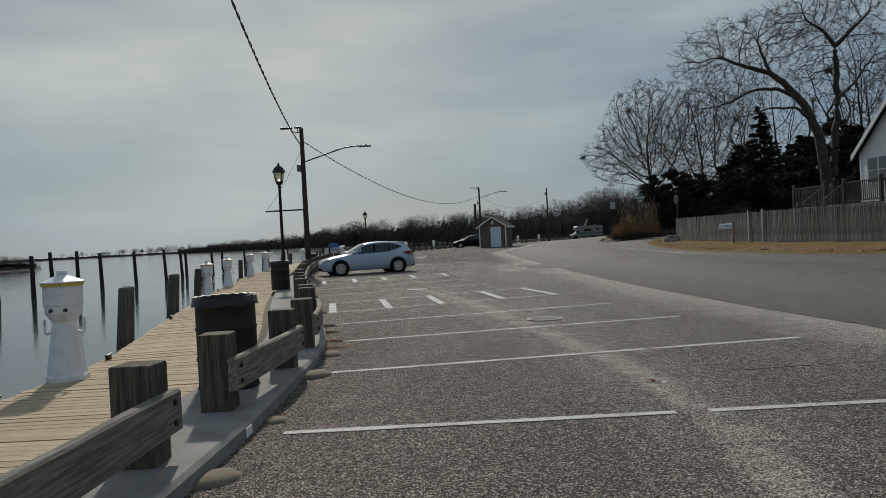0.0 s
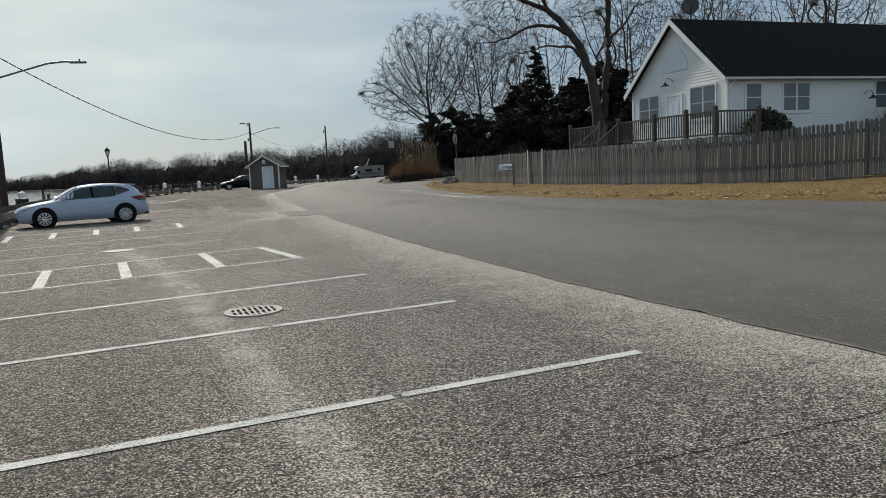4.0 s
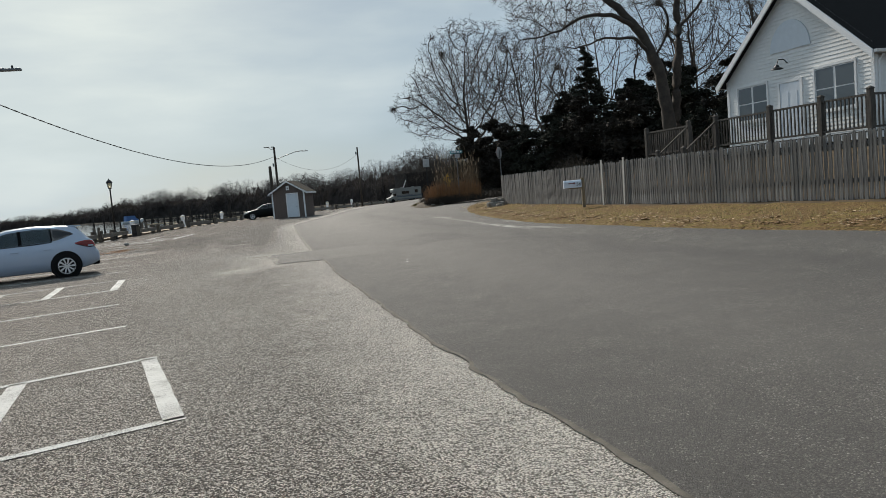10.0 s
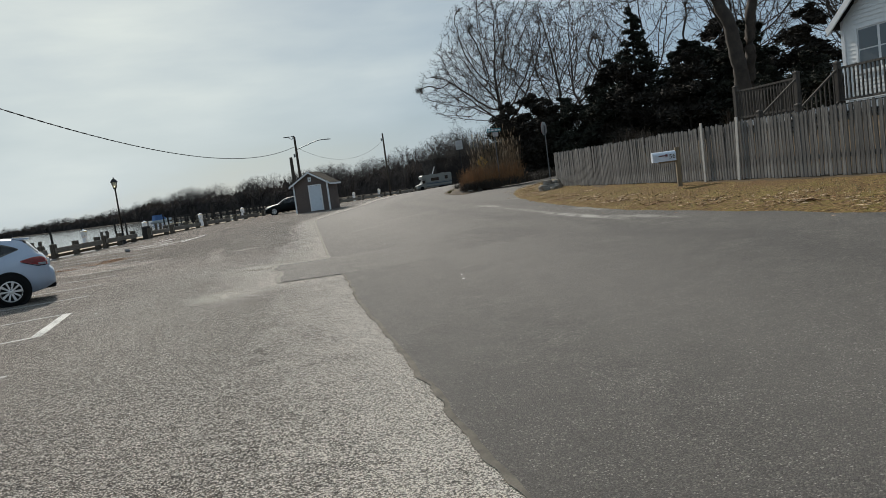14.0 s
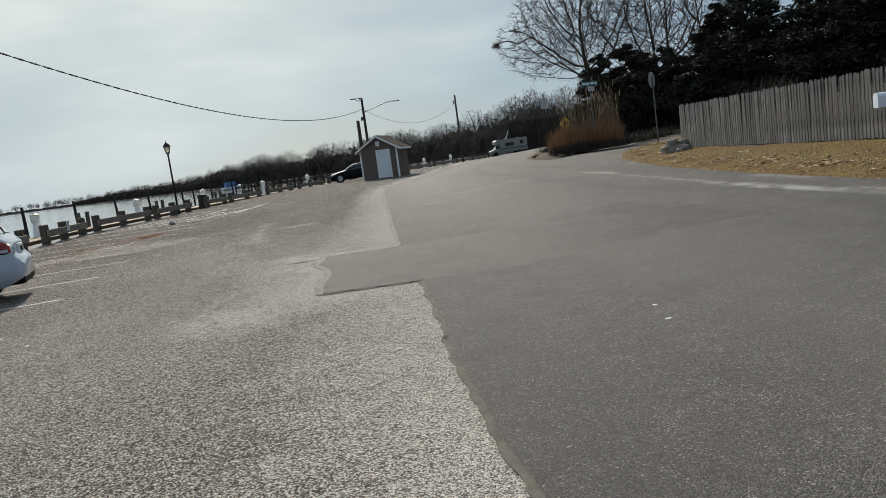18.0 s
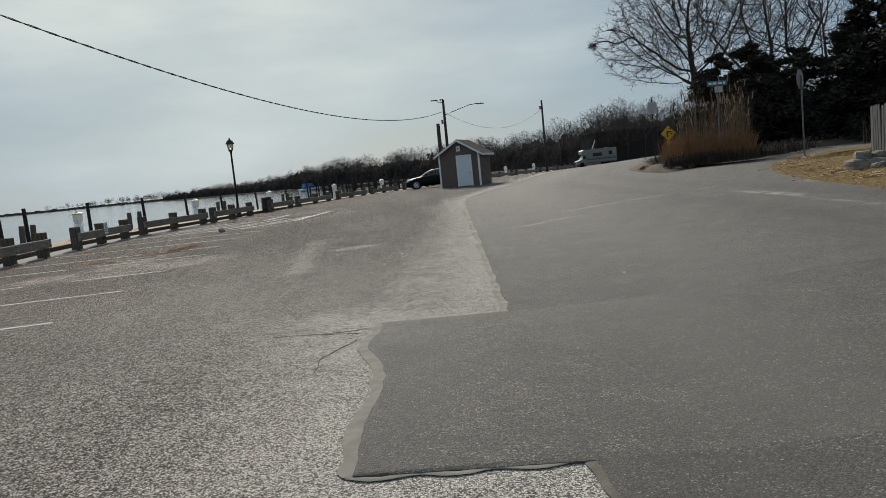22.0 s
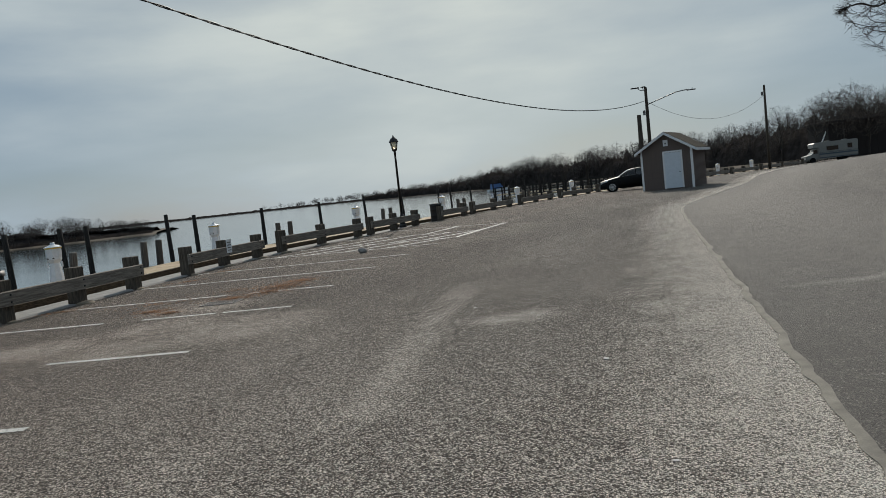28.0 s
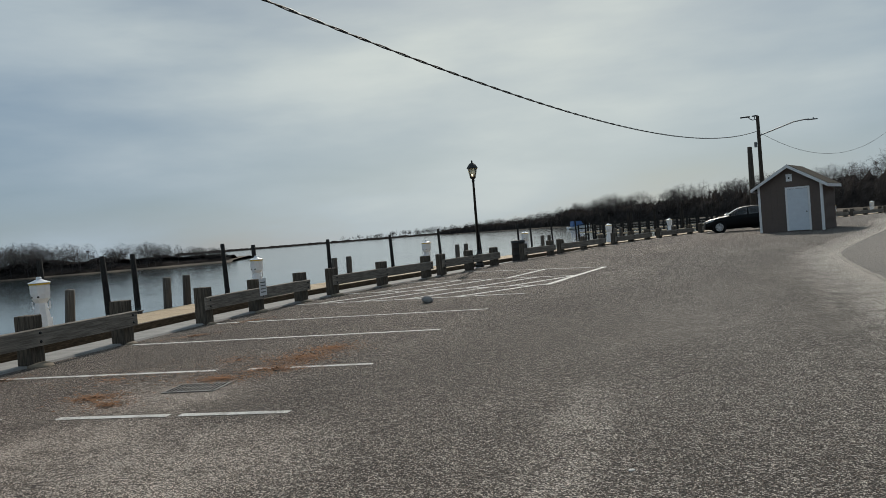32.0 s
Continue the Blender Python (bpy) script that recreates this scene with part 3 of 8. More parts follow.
def build_road():
    ys = [-27 + 0.5 * i for i in range(2 * 27)] + [0.25 * i for i in range(4 * 26)] + [26 + 0.08 * i for i in range(100)] + [34 + 0.25 * i for i in range(4 * 30)] + [64 + 1.5 * i for i in range(50)]
    ys = sorted(ys + [c + e for c in PATCH for e in (-0.012, 0.012)])
    rows = []
    for y in ys:
        xe, x0 = EDGE.x_at(y), road_edge(y)
        xs = [x0, x0 + 0.04] + [max(x0 + 0.05 + 0.001 * i, xe + d) for i, d in enumerate((0.2, 0.6, 1.2, 2, 3, 4, 4.5, 4.8, 4.95, 5.1, 5.22, 5.34, 5.46, 5.58, 5.7, 5.82, 5.95, 6.1, 6.5, 7, 7.5, 8, 8.5, 9, 9.5, 10, 11, 12, 13.5, 15, 17, 19, 21.9))]
        rows.append([(x, y, height(x, y) + (0.002 if i == 0 else 0.014)) for i, x in enumerate(xs)])
    sheet("road", rows, None, (M_ROAD,), label="smoother dark grey asphalt road surface", category="road", attrs=(("pale", pale_spots), ("lane", lambda x, y: x - road_edge(y))))


def seal_strip(pts, w, name, material, parent, z=0.0, ragged=0.3):
    """A thin ragged strip of poured sealant or an open crack lying along points."""
    bm = bmesh.new()
    prev, run = None, 0.0
    for i, p in enumerate(pts):
        a, b = Vector(pts[max(i - 1, 0)]), Vector(pts[min(i + 1, len(pts) - 1)])
        t = (b - a).normalized()
        n = Vector((-t.y, t.x))
        run += (Vector(p) - Vector(pts[i - 1])).length if i else 0
        end = 1.0 if 0 < i < len(pts) - 1 else 0.5
        ring = []
        for k, s in enumerate((-1, -0.55, 0.55, 1)):
            q = Vector(p) + n * w * 0.5 * s * end * (1 + ragged * noise.noise((run * 4.5, s * 3, w * 50)) + 0.6 * ragged * noise.noise((run * 17, s * 5, 2)))
            ring.append(bm.verts.new((q.x, q.y, height(q.x, q.y) + z + (0.003 if k in (1, 2) else 0.0))))
        if prev:
            for k in range(3):
                bm.faces.new((prev[k], ring[k], ring[k + 1], prev[k + 1]))
        prev = ring
    bmesh.ops.recalc_face_normals(bm, faces=bm.faces[:])
    for f in bm.faces:
        if f.normal.z < 0:
            f.normal_flip()
    return part(name, bm, material, parent, smooth=True)


def wander(a, b, step=0.035, amp=0.022, seed=1.0):
    """Plan points from a to b wandering like a crack."""
    a, b = Vector(a) * K, Vector(b) * K
    n = max(3, int((b - a).length / step))
    t = (b - a).normalized()
    nn = Vector((-t.y, t.x))
    return [a.lerp(b, i / n) + nn * (amp * noise.noise((i * step * 2.2, seed, 0)) * 2 + amp * 0.8 * noise.noise((i * step * 11, seed, 4))) for i in range(n + 1)]


def build_seals():
    ob = thing("road_seams", label="sand-coloured sealant seam and dark cracks along the road edge", category="road seam", kind="structure")
    runs = []
    line, y = [], 0.0
    while y < PATCH[0]:
        line.append((road_edge(y), y))
        y += 0.07
    c0 = (EDGE.x_at(PATCH[0]) + 0.02, PATCH[0])
    runs.append((line + [c0], 0.05, 0.95))
    runs.append(([c0] + [(c0[0] + (patch_side(PATCH[0] + 0.05) - c0[0]) * i / 20, PATCH[0] + 0.02 * math.sin(i)) for i in range(1, 21)], 0.045, 0.4))
    line, y = [], PATCH[0] + 0.02
    while y < PATCH[1]:
        line.append((patch_side(y), y))
        y += 0.07
    c1 = (EDGE.x_at(PATCH[1]) + 0.02, PATCH[1])
    runs.append((line, 0.11, 0.5))
    runs.append(([(line[-1][0] + (c1[0] - line[-1][0]) * i / 20, PATCH[1] + 0.015 * math.sin(i * 1.3)) for i in range(21)], 0.075, 0.4))
    line, y = [c1], PATCH[1] + 0.05
    while y < 60:
        line.append((road_edge(y), y))
        y += 0.09
    runs.append((line, 0.09, 0.5))
    for pts, w, rg in runs:
        seal_strip(pts, w, "seam", M_SEAL_OLD if w == 0.05 else M_SEAL, ob, 0.008, rg)
    for i, (a, b, w) in enumerate((((0.81, 34.75), (0.38, 34.66), 0.018), ((0.38, 34.66), (-0.2, 34.7), 0.010), ((0.81, 34.5), (0.34, 34.6), 0.014), ((0.77, 34.25), (0.52, 33.55), 0.018), ((0.52, 33.55), (0.58, 33.1), 0.012), ((0.72, 34.3), (0.68, 34.55), 0.012),
                                   ((2.0, 5.54), (4.4, 5.84), 0.013), ((1.5, 5.5), (2.0, 5.54), 0.008))):
        seal_strip(wander(a, b, seed=i * 3.1), w * 0.36, "crack", M_CRACK, ob, 0.004, 0.9)


def build_verge():
    rows = []
    s, end = 0.0, VERGE.s_of_y(58.5 * K)
    while s < end:
        p0, _ = VERGE.at(s)
        far = 60 - 52 * ease(40, 50, p0.y)
        offs = [0, 0.12, 0.35, 0.7, 1.1, 1.6, 2.2, 2.9, 3.8, 5, 6.5, 8, 11, 16, 30, 60]
        row = []
        for i, o in enumerate(offs):
            o = o * min(1, far / 60) if o > 6 else o
            j = 0.12 * noise.noise((s * 0.9, 5, i)) if i == 0 else 0
            p, _ = VERGE.at(s, o + j)
            lift = 0.005 if i == 0 else 0.035 + 0.05 * ease(0, 1.5, o) + 0.03 * noise.noise((p.x * 1.4, p.y * 1.4, 0))
            row.append((p.x, p.y, height(p.x, p.y) + lift))
        rows.append(row)
        s += 0.4
    # past the fence the litter colour carries the shade there
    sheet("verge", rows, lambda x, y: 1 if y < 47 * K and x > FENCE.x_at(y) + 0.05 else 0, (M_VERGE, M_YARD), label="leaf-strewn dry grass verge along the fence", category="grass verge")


ISL_L = [(10.25, 59.6), (10.15, 63), (10.3, 67), (10.9, 71), (12.4, 76), (14.2, 82), (17.5, 92), (22, 101), (28, 108)]
ISL_R = [(10.6, 59.6), (13.5, 62.6), (17.5, 66.0), (23, 68.6), (30, 71), (40, 74), (60, 80), (80, 92), (110, 108)]


def build_island():
    rows = []
    for k in range(8 * 6 + 1):
        f = k / 6
        i = min(int(f), 7)
        t = f - i
        a = Vector(ISL_L[i]).lerp(Vector(ISL_L[i + 1]), t) * K
        b = Vector(ISL_R[i]).lerp(Vector(ISL_R[i + 1]), t) * K
        row = []
        for j in range(17):
            g = (j / 16) ** 1.4
            p = a.lerp(b, g)
            edge = min(j, 16 - j, 3) / 3 * min(1, k / 3)
            row.append((p.x, p.y, height(p.x, p.y) + 0.02 + 0.26 * edge + 0.06 * edge * noise.noise((p.x, p.y, 2))))
        rows.append(row)
    sheet("planted_island", rows, None, (M_BED,), label="low brushy planted bank between the two roads", category="planting bed")


def build_water():
    rows = [[(x, y, WATER_Z) for x in (-2500, -400, -60, 0, 60, 300)] for y in (-2500, -200, 0, 60, 140, 300, 700, 2500)]
    sheet("water", rows, None, (M_WATER,), label="calm pale grey bay water reflecting the sky", category="water")


build_ground()
build_road()
build_seals()
build_verge()
build_island()
build_water()


# ---- parking stripes ----
def stripe(parent, a, b, width=0.1, gaps=()):
    """A painted line from a to b in metres, thin and ragged at its ends; gaps: stretches worn away, as fractions."""
    a, b = Vector(a), Vector(b)
    d = (b - a).normalized()
    nrm = Vector((-d.y, d.x))
    cuts = [0.0] + [v for g in gaps for v in g] + [1.0]
    for f0, f1 in zip(cuts[::2], cuts[1::2]):
        bm = bmesh.new()
        p, q = a.lerp(b, f0), a.lerp(b, f1)
        n = max(2, int((q - p).length / 0.12))
        prev = None
        for i in range(n + 1):
            c = p.lerp(q, i / n)
            w = width * (0.5 + 0.06 * noise.noise((c.x * 4, c.y * 4, 1)))
            v = [bm.verts.new((*(c + nrm * w * s), height(c.x, c.y) + 0.006)) for s in (-1, 1)]
            if prev:
                bm.faces.new((prev[0], v[0], v[1], prev[1]))
            prev = v
        part("stripe", bm, M_PAINT, parent)




RIGHT = Line([(4.2, 3.98), (3.26, 7.6), (2.46, 10.6), (1.8, 13.5), (0.99, 16.5), (0.22, 19.38), (-0.75, 22.2), (-1.6, 25.4), (-2.33, 28.4), (-2.75, 31.1), (-3.4, 34.2), (-3.95, 37), (-4.36, 39.82), (-4.81, 42.67), (-5.16, 45.9), (-5.57, 48.34), (-5.91, 51.35), (-6.06, 54.16), (-6.2, 57.2), (-6.15, 59.5), (-6.0, 62.3), (-5.7, 65.4)])
SKEW = [(3.98, 3.62), (7.6, 6.46), (10.6, 9.3), (13.5, 11.83), (16.5, 14.3), (19.3, 16.8), (31, 29.0), (42.7, 41.4), (48.3, 47.1), (54.2, 53.1), (60, 60.0), (66, 67.5)]


def left_y(yr):
    for (a, b), (c, d) in zip(SKEW, SKEW[1:]):
        if yr <= c:
            return b + (d - b) * (yr - a) / (c - a)
    return yr + 1.5


def stall(yr):
    yl = left_y(yr)
    return (QUAY.x_at(yl * K) + 0.3, yl * K), (RIGHT.x_at(yr * K), yr * K)


markings = thing("parking_markings", label="worn white painted parking stall lines", category="road marking", kind="structure")
for yr, gaps in ((3.98, ((0.485, 0.525),)), (7.6, ((0.655, 0.665),)), (10.6, ((0.622, 0.632),)), (13.5, ()), (16.5, ()), (19.3, ()), (22.2, ((0.42, 0.5),)), (25.3, ()), (28.4, ()), (31.1, ()), (34.2, ()),
                 (37.0, ()), (39.82, ((0.3, 0.4),)), (42.67, ((0.52, 0.68),)), (45.9, ((0.44, 0.56), (0.78, 0.8))), (48.34, ((0.62, 0.7),)), (51.35, ()), (54.16, ()), (57.2, ()), (59.5, ()), (62.3, ()), (65.4, ())):
    a, b = stall(yr)
    stripe(markings, a, b, 0.1, gaps)
# hatched access aisles
for y0, y1, fr, skew in ((16.5, 19.3, (0.03, 0.255, 0.475, 0.74, 0.985), 0.03), (28.4, 31.1, (0.08, 0.3, 0.52, 0.74, 0.985), 0.0), (57.2, 59.5, (0.1, 0.3, 0.5, 0.72), 0.22), (59.5, 62.3, (0.15, 0.35, 0.6, 0.8, 0.985), 0.18), (62.3, 65.4, (0.6, 0.985), 0.0)):
    a0, b0 = stall(y0)
    a1, b1 = stall(y1)
    for f in fr:
        stripe(markings, Vector(a0).lerp(Vector(b0), f), Vector(a1).lerp(Vector(b1), min(0.985, f + skew)), 0.16)


# ---- bulkhead, dock, rails ----
def ribbon(line, s0, s1, prof, step=0.5):
    """A body of constant section along a line: prof holds (off, z) points round it."""
    bm = bmesh.new()
    prev, n = None, len(prof)
    k = max(1, int((s1 - s0) / step))
    for i in range(k + 1):
        s = s0 + (s1 - s0) * i / k
        ring = []
        for off, z in prof:
            p, _ = line.at(s, off)
            ring.append(bm.verts.new((p.x, p.y, z(s) if callable(z) else z)))
        if prev:
            for j in range(n):
                bm.faces.new((prev[j], prev[(j + 1) % n], ring[(j + 1) % n], ring[j]))
        else:
            bm.faces.new(ring)
        prev = ring
    bm.faces.new(prev[::-1])
    return bm


def kerb_z(s):
    return 0.13 - 0.10 * ease(45, 70, s)


def dock_z(s):
    return 0.02 + 0.12 * ease(45, 70, s)


Q0, Q1 = QUAY.s_of_y(-6), QUAY.s_of_y(118)
part("bulkhead_kerb", ribbon(QUAY, Q0 - 15, QUAY.length, [(0.02, -0.3), (0.05, lambda s: kerb_z(s) - 0.03), (0.02, kerb_z), (-0.84, kerb_z), (-0.86, lambda s: kerb_z(s) - 0.03), (-0.86, -1.6), (0.0, -1.6)]), M_CONC, kind="structure", label="pale concrete bulkhead kerb at the lot's water side")
tagged(bpy.data.objects["bulkhead_kerb"], category="kerb")

DOCK_W, DOCK_IN = 2.08, -0.97
PLANK = 0.145


def plank_mesh(w=DOCK_W):
    bm = bmesh.new()
    box(bm, 0, 0, -0.04, w, PLANK - 0.008, 0.04)
    for v in bm.verts:
        if v.co.z > -0.01:
            v.co.y *= 0.95
    return mesh_of("plank", bm, M_DECK)


dock = thing("dock", label="pale weathered wooden boardwalk dock along the bulkhead", category="dock", kind="structure")
dock_me = plank_mesh()
s, count = QUAY.s_of_y(-3.0), 0
dock_s0 = s
while count < 300:
    c = DOCK_IN - DOCK_W / 2
    m = QUAY.placed(s, c + random.uniform(-0.015, 0.015), dock_z(s) + random.uniform(-0.004, 0.004))
    share("plank", dock_me, dock, m @ Matrix.Rotation(random.uniform(-0.004, 0.004), 4, "Z"))
    s += PLANK
    count += 1
bm = bmesh.new()
while s < Q1:
    m = QUAY.placed(s, DOCK_IN - DOCK_W / 2, dock_z(s))
    box(bm, 0, 0, -0.04, DOCK_W, PLANK - 0.01, 0.04, m)
    s += PLANK
part("planks", bm, M_DECK_FAR, dock, kind="stuff")
part("outer_beam", ribbon(QUAY, dock_s0 - 1, Q1, [(DOCK_IN - DOCK_W + 0.02, -0.33), (DOCK_IN - DOCK_W + 0.02, -0.03), (DOCK_IN - DOCK_W - 0.06, -0.03), (DOCK_IN - DOCK_W - 0.06, -0.33)]), M_PILE_GREY, dock)
part("inner_beam", ribbon(QUAY, dock_s0 - 1, Q1, [(-0.985, -0.3), (-0.985, lambda s: dock_z(s) + 0.03), (-0.865, lambda s: dock_z(s) + 0.03), (-0.865, -0.3)]), wood("brown_edge_beam", (0.05, 0.034, 0.02), (0.13, 0.09, 0.055), "Y"), dock, "dark brown timber edge beam")


def post_mesh():
    bm = bmesh.new()
    box(bm, 0, 0, -0.1, 0.265, 0.265, 0.875, bevel=0.018)
    for v in bm.verts:
        if v.co.z > 0.6:
            v.co.z += 0.012 * noise.noise((v.co.x * 9, v.co.y * 9, 0)) - 0.03 * abs(v.co.x)
    return mesh_of("post", bm, M_TIMBER)


def footing_mesh():
    bm = bmesh.new()
    lathe(bm, [(0.24, -0.02), (0.22, 0.02), (0.17, 0.05), (0.08, 0.06)], 12)
    for v in bm.verts:
        v.co.x *= 1.0 + 0.2 * noise.noise((v.co.x * 6, v.co.y * 6, 4))
        v.co.y *= 0.8
    return mesh_of("footing", bm, simple("tan_concrete", (0.22, 0.18, 0.13), 0.95, var=0.3), True)


def bolt_mesh():
    bm = bmesh.new()
    lathe(bm, [(0.022, 0), (0.022, 0.012), (0.012, 0.018)], 8, m=Matrix.Rotation(math.pi / 2, 4, "Y"))
    return mesh_of("bolt", bm, M_BLACK)


POST_ME, FOOT_ME, BOLT_ME = post_mesh(), footing_mesh(), bolt_mesh()


def post_line(s):
    """How far the posts stand back from the kerb's face."""
    return -0.33 + 0.14 * ease(30.6, 32.8, s) + 0.17 * ease(36, 60, s)


def guard_rail(ys, ends=0.16, foot=True):
    """A run of timber posts with one plank bolted on the lot side; ys: plan y of the posts."""
    ss = [QUAY.s_of_y(y * K) for y in ys]
    base = QUAY.placed(ss[0])
    ob = thing("guard_rail", base, "weathered grey timber guard rail with square posts by the kerb", "guard rail", "guard rails along the bulkhead")
    inv = base.inverted()
    for s in ss:
        m = inv @ QUAY.placed(s, post_line(s)) @ Matrix.Rotation(random.uniform(-0.04, 0.04), 4, "Z") @ Matrix.Rotation(random.uniform(-0.015, 0.015), 4, "X")
        share("post", POST_ME, ob, m)
        if foot:
            share("footing", FOOT_ME, ob, inv @ QUAY.placed(s, 0.13, 0.0) @ Matrix.Rotation(s * 2.7, 4, "Z") @ Matrix.Scale(0.75 + 0.25 * math.sin(s * 5), 4))
    if len(ss) > 1:
        bm = bmesh.new()
        pr, rn = None, max(2, int((ss[-1] - ss[0]) / 0.6))
        s0, s1 = ss[0] - ends, ss[-1] + ends
        for i in range(rn + 1):
            s = s0 + (s1 - s0) * i / rn
            ring = []
            for off, z in ((0.135, 0.30), (0.205, 0.305), (0.205, 0.555), (0.19, 0.57), (0.135, 0.57)):
                p, _ = QUAY.at(s, off + post_line(s))
                ring.append(bm.verts.new(inv @ Vector((p.x, p.y, z + 0.008 * noise.noise((s, z * 3, 0))))))
            if pr:
                for j in range(5):
                    bm.faces.new((pr[j], pr[(j + 1) % 5], ring[(j + 1) % 5], ring[j]))
            else:
                bm.faces.new(ring)
            pr = ring
        bm.faces.new(pr[::-1])
        rail = part("rail_plank", bm, M_RAIL, ob)
        for s in ss:
            for z in (0.37, 0.5):
                for ds in ((0.0,) if s not in (ss[0], ss[-1]) else (-0.05 if s == ss[0] else 0.05,)):
                    share("bolt", BOLT_ME, ob, inv @ QUAY.placed(s + ds, 0.205 + post_line(s), z))
    return ob


RUNS = [(-5.5, -3.0, -0.4, 2.08), (3.7, 5.9), (7.65, 10.35), (11.6, 14.2), (15.4, 17.9, 20.4), (21.6, 24.1, 26.6), (27.8, 30.3, 32.8), (34.0, 36.5, 38.9), (40.1, 42.6), (43.9, 45.9, 47.8, 50.3),
        (52.55, 54.8, 57.4), (59.1, 61.3, 64.3), (65.3, 67.7, 69.9), (72.4, 75.0), (76.3, 78.8, 81.2), (82.4, 84.8, 87.0), (88.2, 90.5, 92.6), (93.8, 96, 98), (99.2, 101.4, 103.4), (104.4, 106.4, 108.2), (109.2, 111, 113), (114, 116, 118), (119, 121, 123), (124, 126.2, 128.5), (130, 132.5, 135), (136.2, 138.6, 141), (142.2, 144.6, 147)]
for run in RUNS:
    guard_rail(run, foot=run[0] < 70)


# ---- fence ----
def picket_shape(bm, h, w, m=None):
    prism(bm, [(-w / 2, 0), (w / 2, 0), (w / 2, h - 0.04), (w / 2 - 0.022, h - 0.008), (w / 2 - 0.034, h), (-w / 2 + 0.034, h), (-w / 2 + 0.022, h - 0.008), (-w / 2, h - 0.04)], 0.018, m)


def picket_mesh(h, w):
    bm = bmesh.new()
    picket_shape(bm, h, w)
    return mesh_of("picket", bm, M_PICKET)


def build_fence():
    fence = thing("picket_fence", label="weathered grey wooden picket fence along the road", category="fence", kind="structure")
    sizes = ((1.30, 0.082), (1.31, 0.077), (1.285, 0.085))
    mes = [picket_mesh(h, w) for h, w in sizes]
    rest = bmesh.new()
    s, n = 13.0, 0
    pitch = 0.111
    while s < FENCE.length:
        p, t = FENCE.at(s)
        z = height(p.x, p.y) + 0.10 + 0.015 * noise.noise((s * 0.8, 0, 0))
        m = Matrix.Translation((p.x, p.y, z)) @ Matrix.Rotation(math.atan2(t.y, t.x), 4, "Z") @ Matrix.Rotation(random.uniform(-0.014, 0.014), 4, "Y") @ Matrix.Rotation(random.uniform(-0.012, 0.012), 4, "X")
        m = m @ Matrix.Translation((0, 0.0, random.uniform(-0.014, 0.014)))
        if n < 300:
            share("picket", random.choice(mes), fence, m)
        else:
            h, w = random.choice(sizes)
            picket_shape(rest, h, w, m)
        s += pitch
        n += 1
    part("far_pickets", rest, wood("grey_pickets_far", (0.115, 0.110, 0.104), (0.315, 0.302, 0.284), "Z", piece=0.7, island=True), fence, kind="stuff")
    # two pale boards nailed over the pickets
    for x, y, lean in ((11.33, 31.35, 0.01), (11.42, 30.0, 0.06)):
        bm = bmesh.new()
        box(bm, 0, 0, 0, 0.02, 0.10, 1.42, bevel=0.003)
        part("cover_board", bm, simple("bleached_board", (0.40, 0.39, 0.365), 0.9), fence, "bleached pale board", m=Matrix.Translation((x - 0.05, y, height(x, y) + 0.08)) @ Matrix.Rotation(lean, 4, "X"))
    for z in (0.32, 1.0):
        bm = bmesh.new()
        prev = None
        s = 12.6
        while s < FENCE.length:
            ring = []
            for off, dz in ((0.0, 0), (0.045, 0), (0.045, 0.09), (0.0, 0.09)):
                p, _ = FENCE.at(s, off + 0.012)
                ring.append(bm.verts.new((p.x, p.y, height(p.x, p.y) + 0.1 + z + dz)))
            if prev:
                for j in range(4):
                    bm.faces.new((prev[j], prev[(j + 1) % 4], ring[(j + 1) % 4], ring[j]))
            prev = ring
            s += 1.0
        part("fence_rail", bm, M_PICKET, fence)
    bm = bmesh.new()
    box(bm, 0, 0, -0.4, 0.1, 0.1, 1.7, bevel=0.008)
    me = mesh_of("fence_post", bm, M_PICKET)
    s = 13.2
    while s < FENCE.length + 0.1:
        p, t = FENCE.at(s, 0.12)
        share("fence_post", me, fence, Matrix.Translation((p.x, p.y, height(p.x, p.y) + 0.02)) @ Matrix.Rotation(math.atan2(t.y, t.x), 4, "Z"))
        s += 2.45


build_fence()


# ---- waterfront things ----
def dock_place(s, off, z=0.0, turn=0.0):
    return QUAY.placed(s, off, z) @ Matrix.Rotation(turn, 4, "Z")


M_SOCKET = simple("dark_socket", (0.05, 0.05, 0.055), 0.5)
M_DIRTWHITE = simple("weathered_white_plastic", (0.74, 0.76, 0.79), 0.5, var=0.1, scale=7)


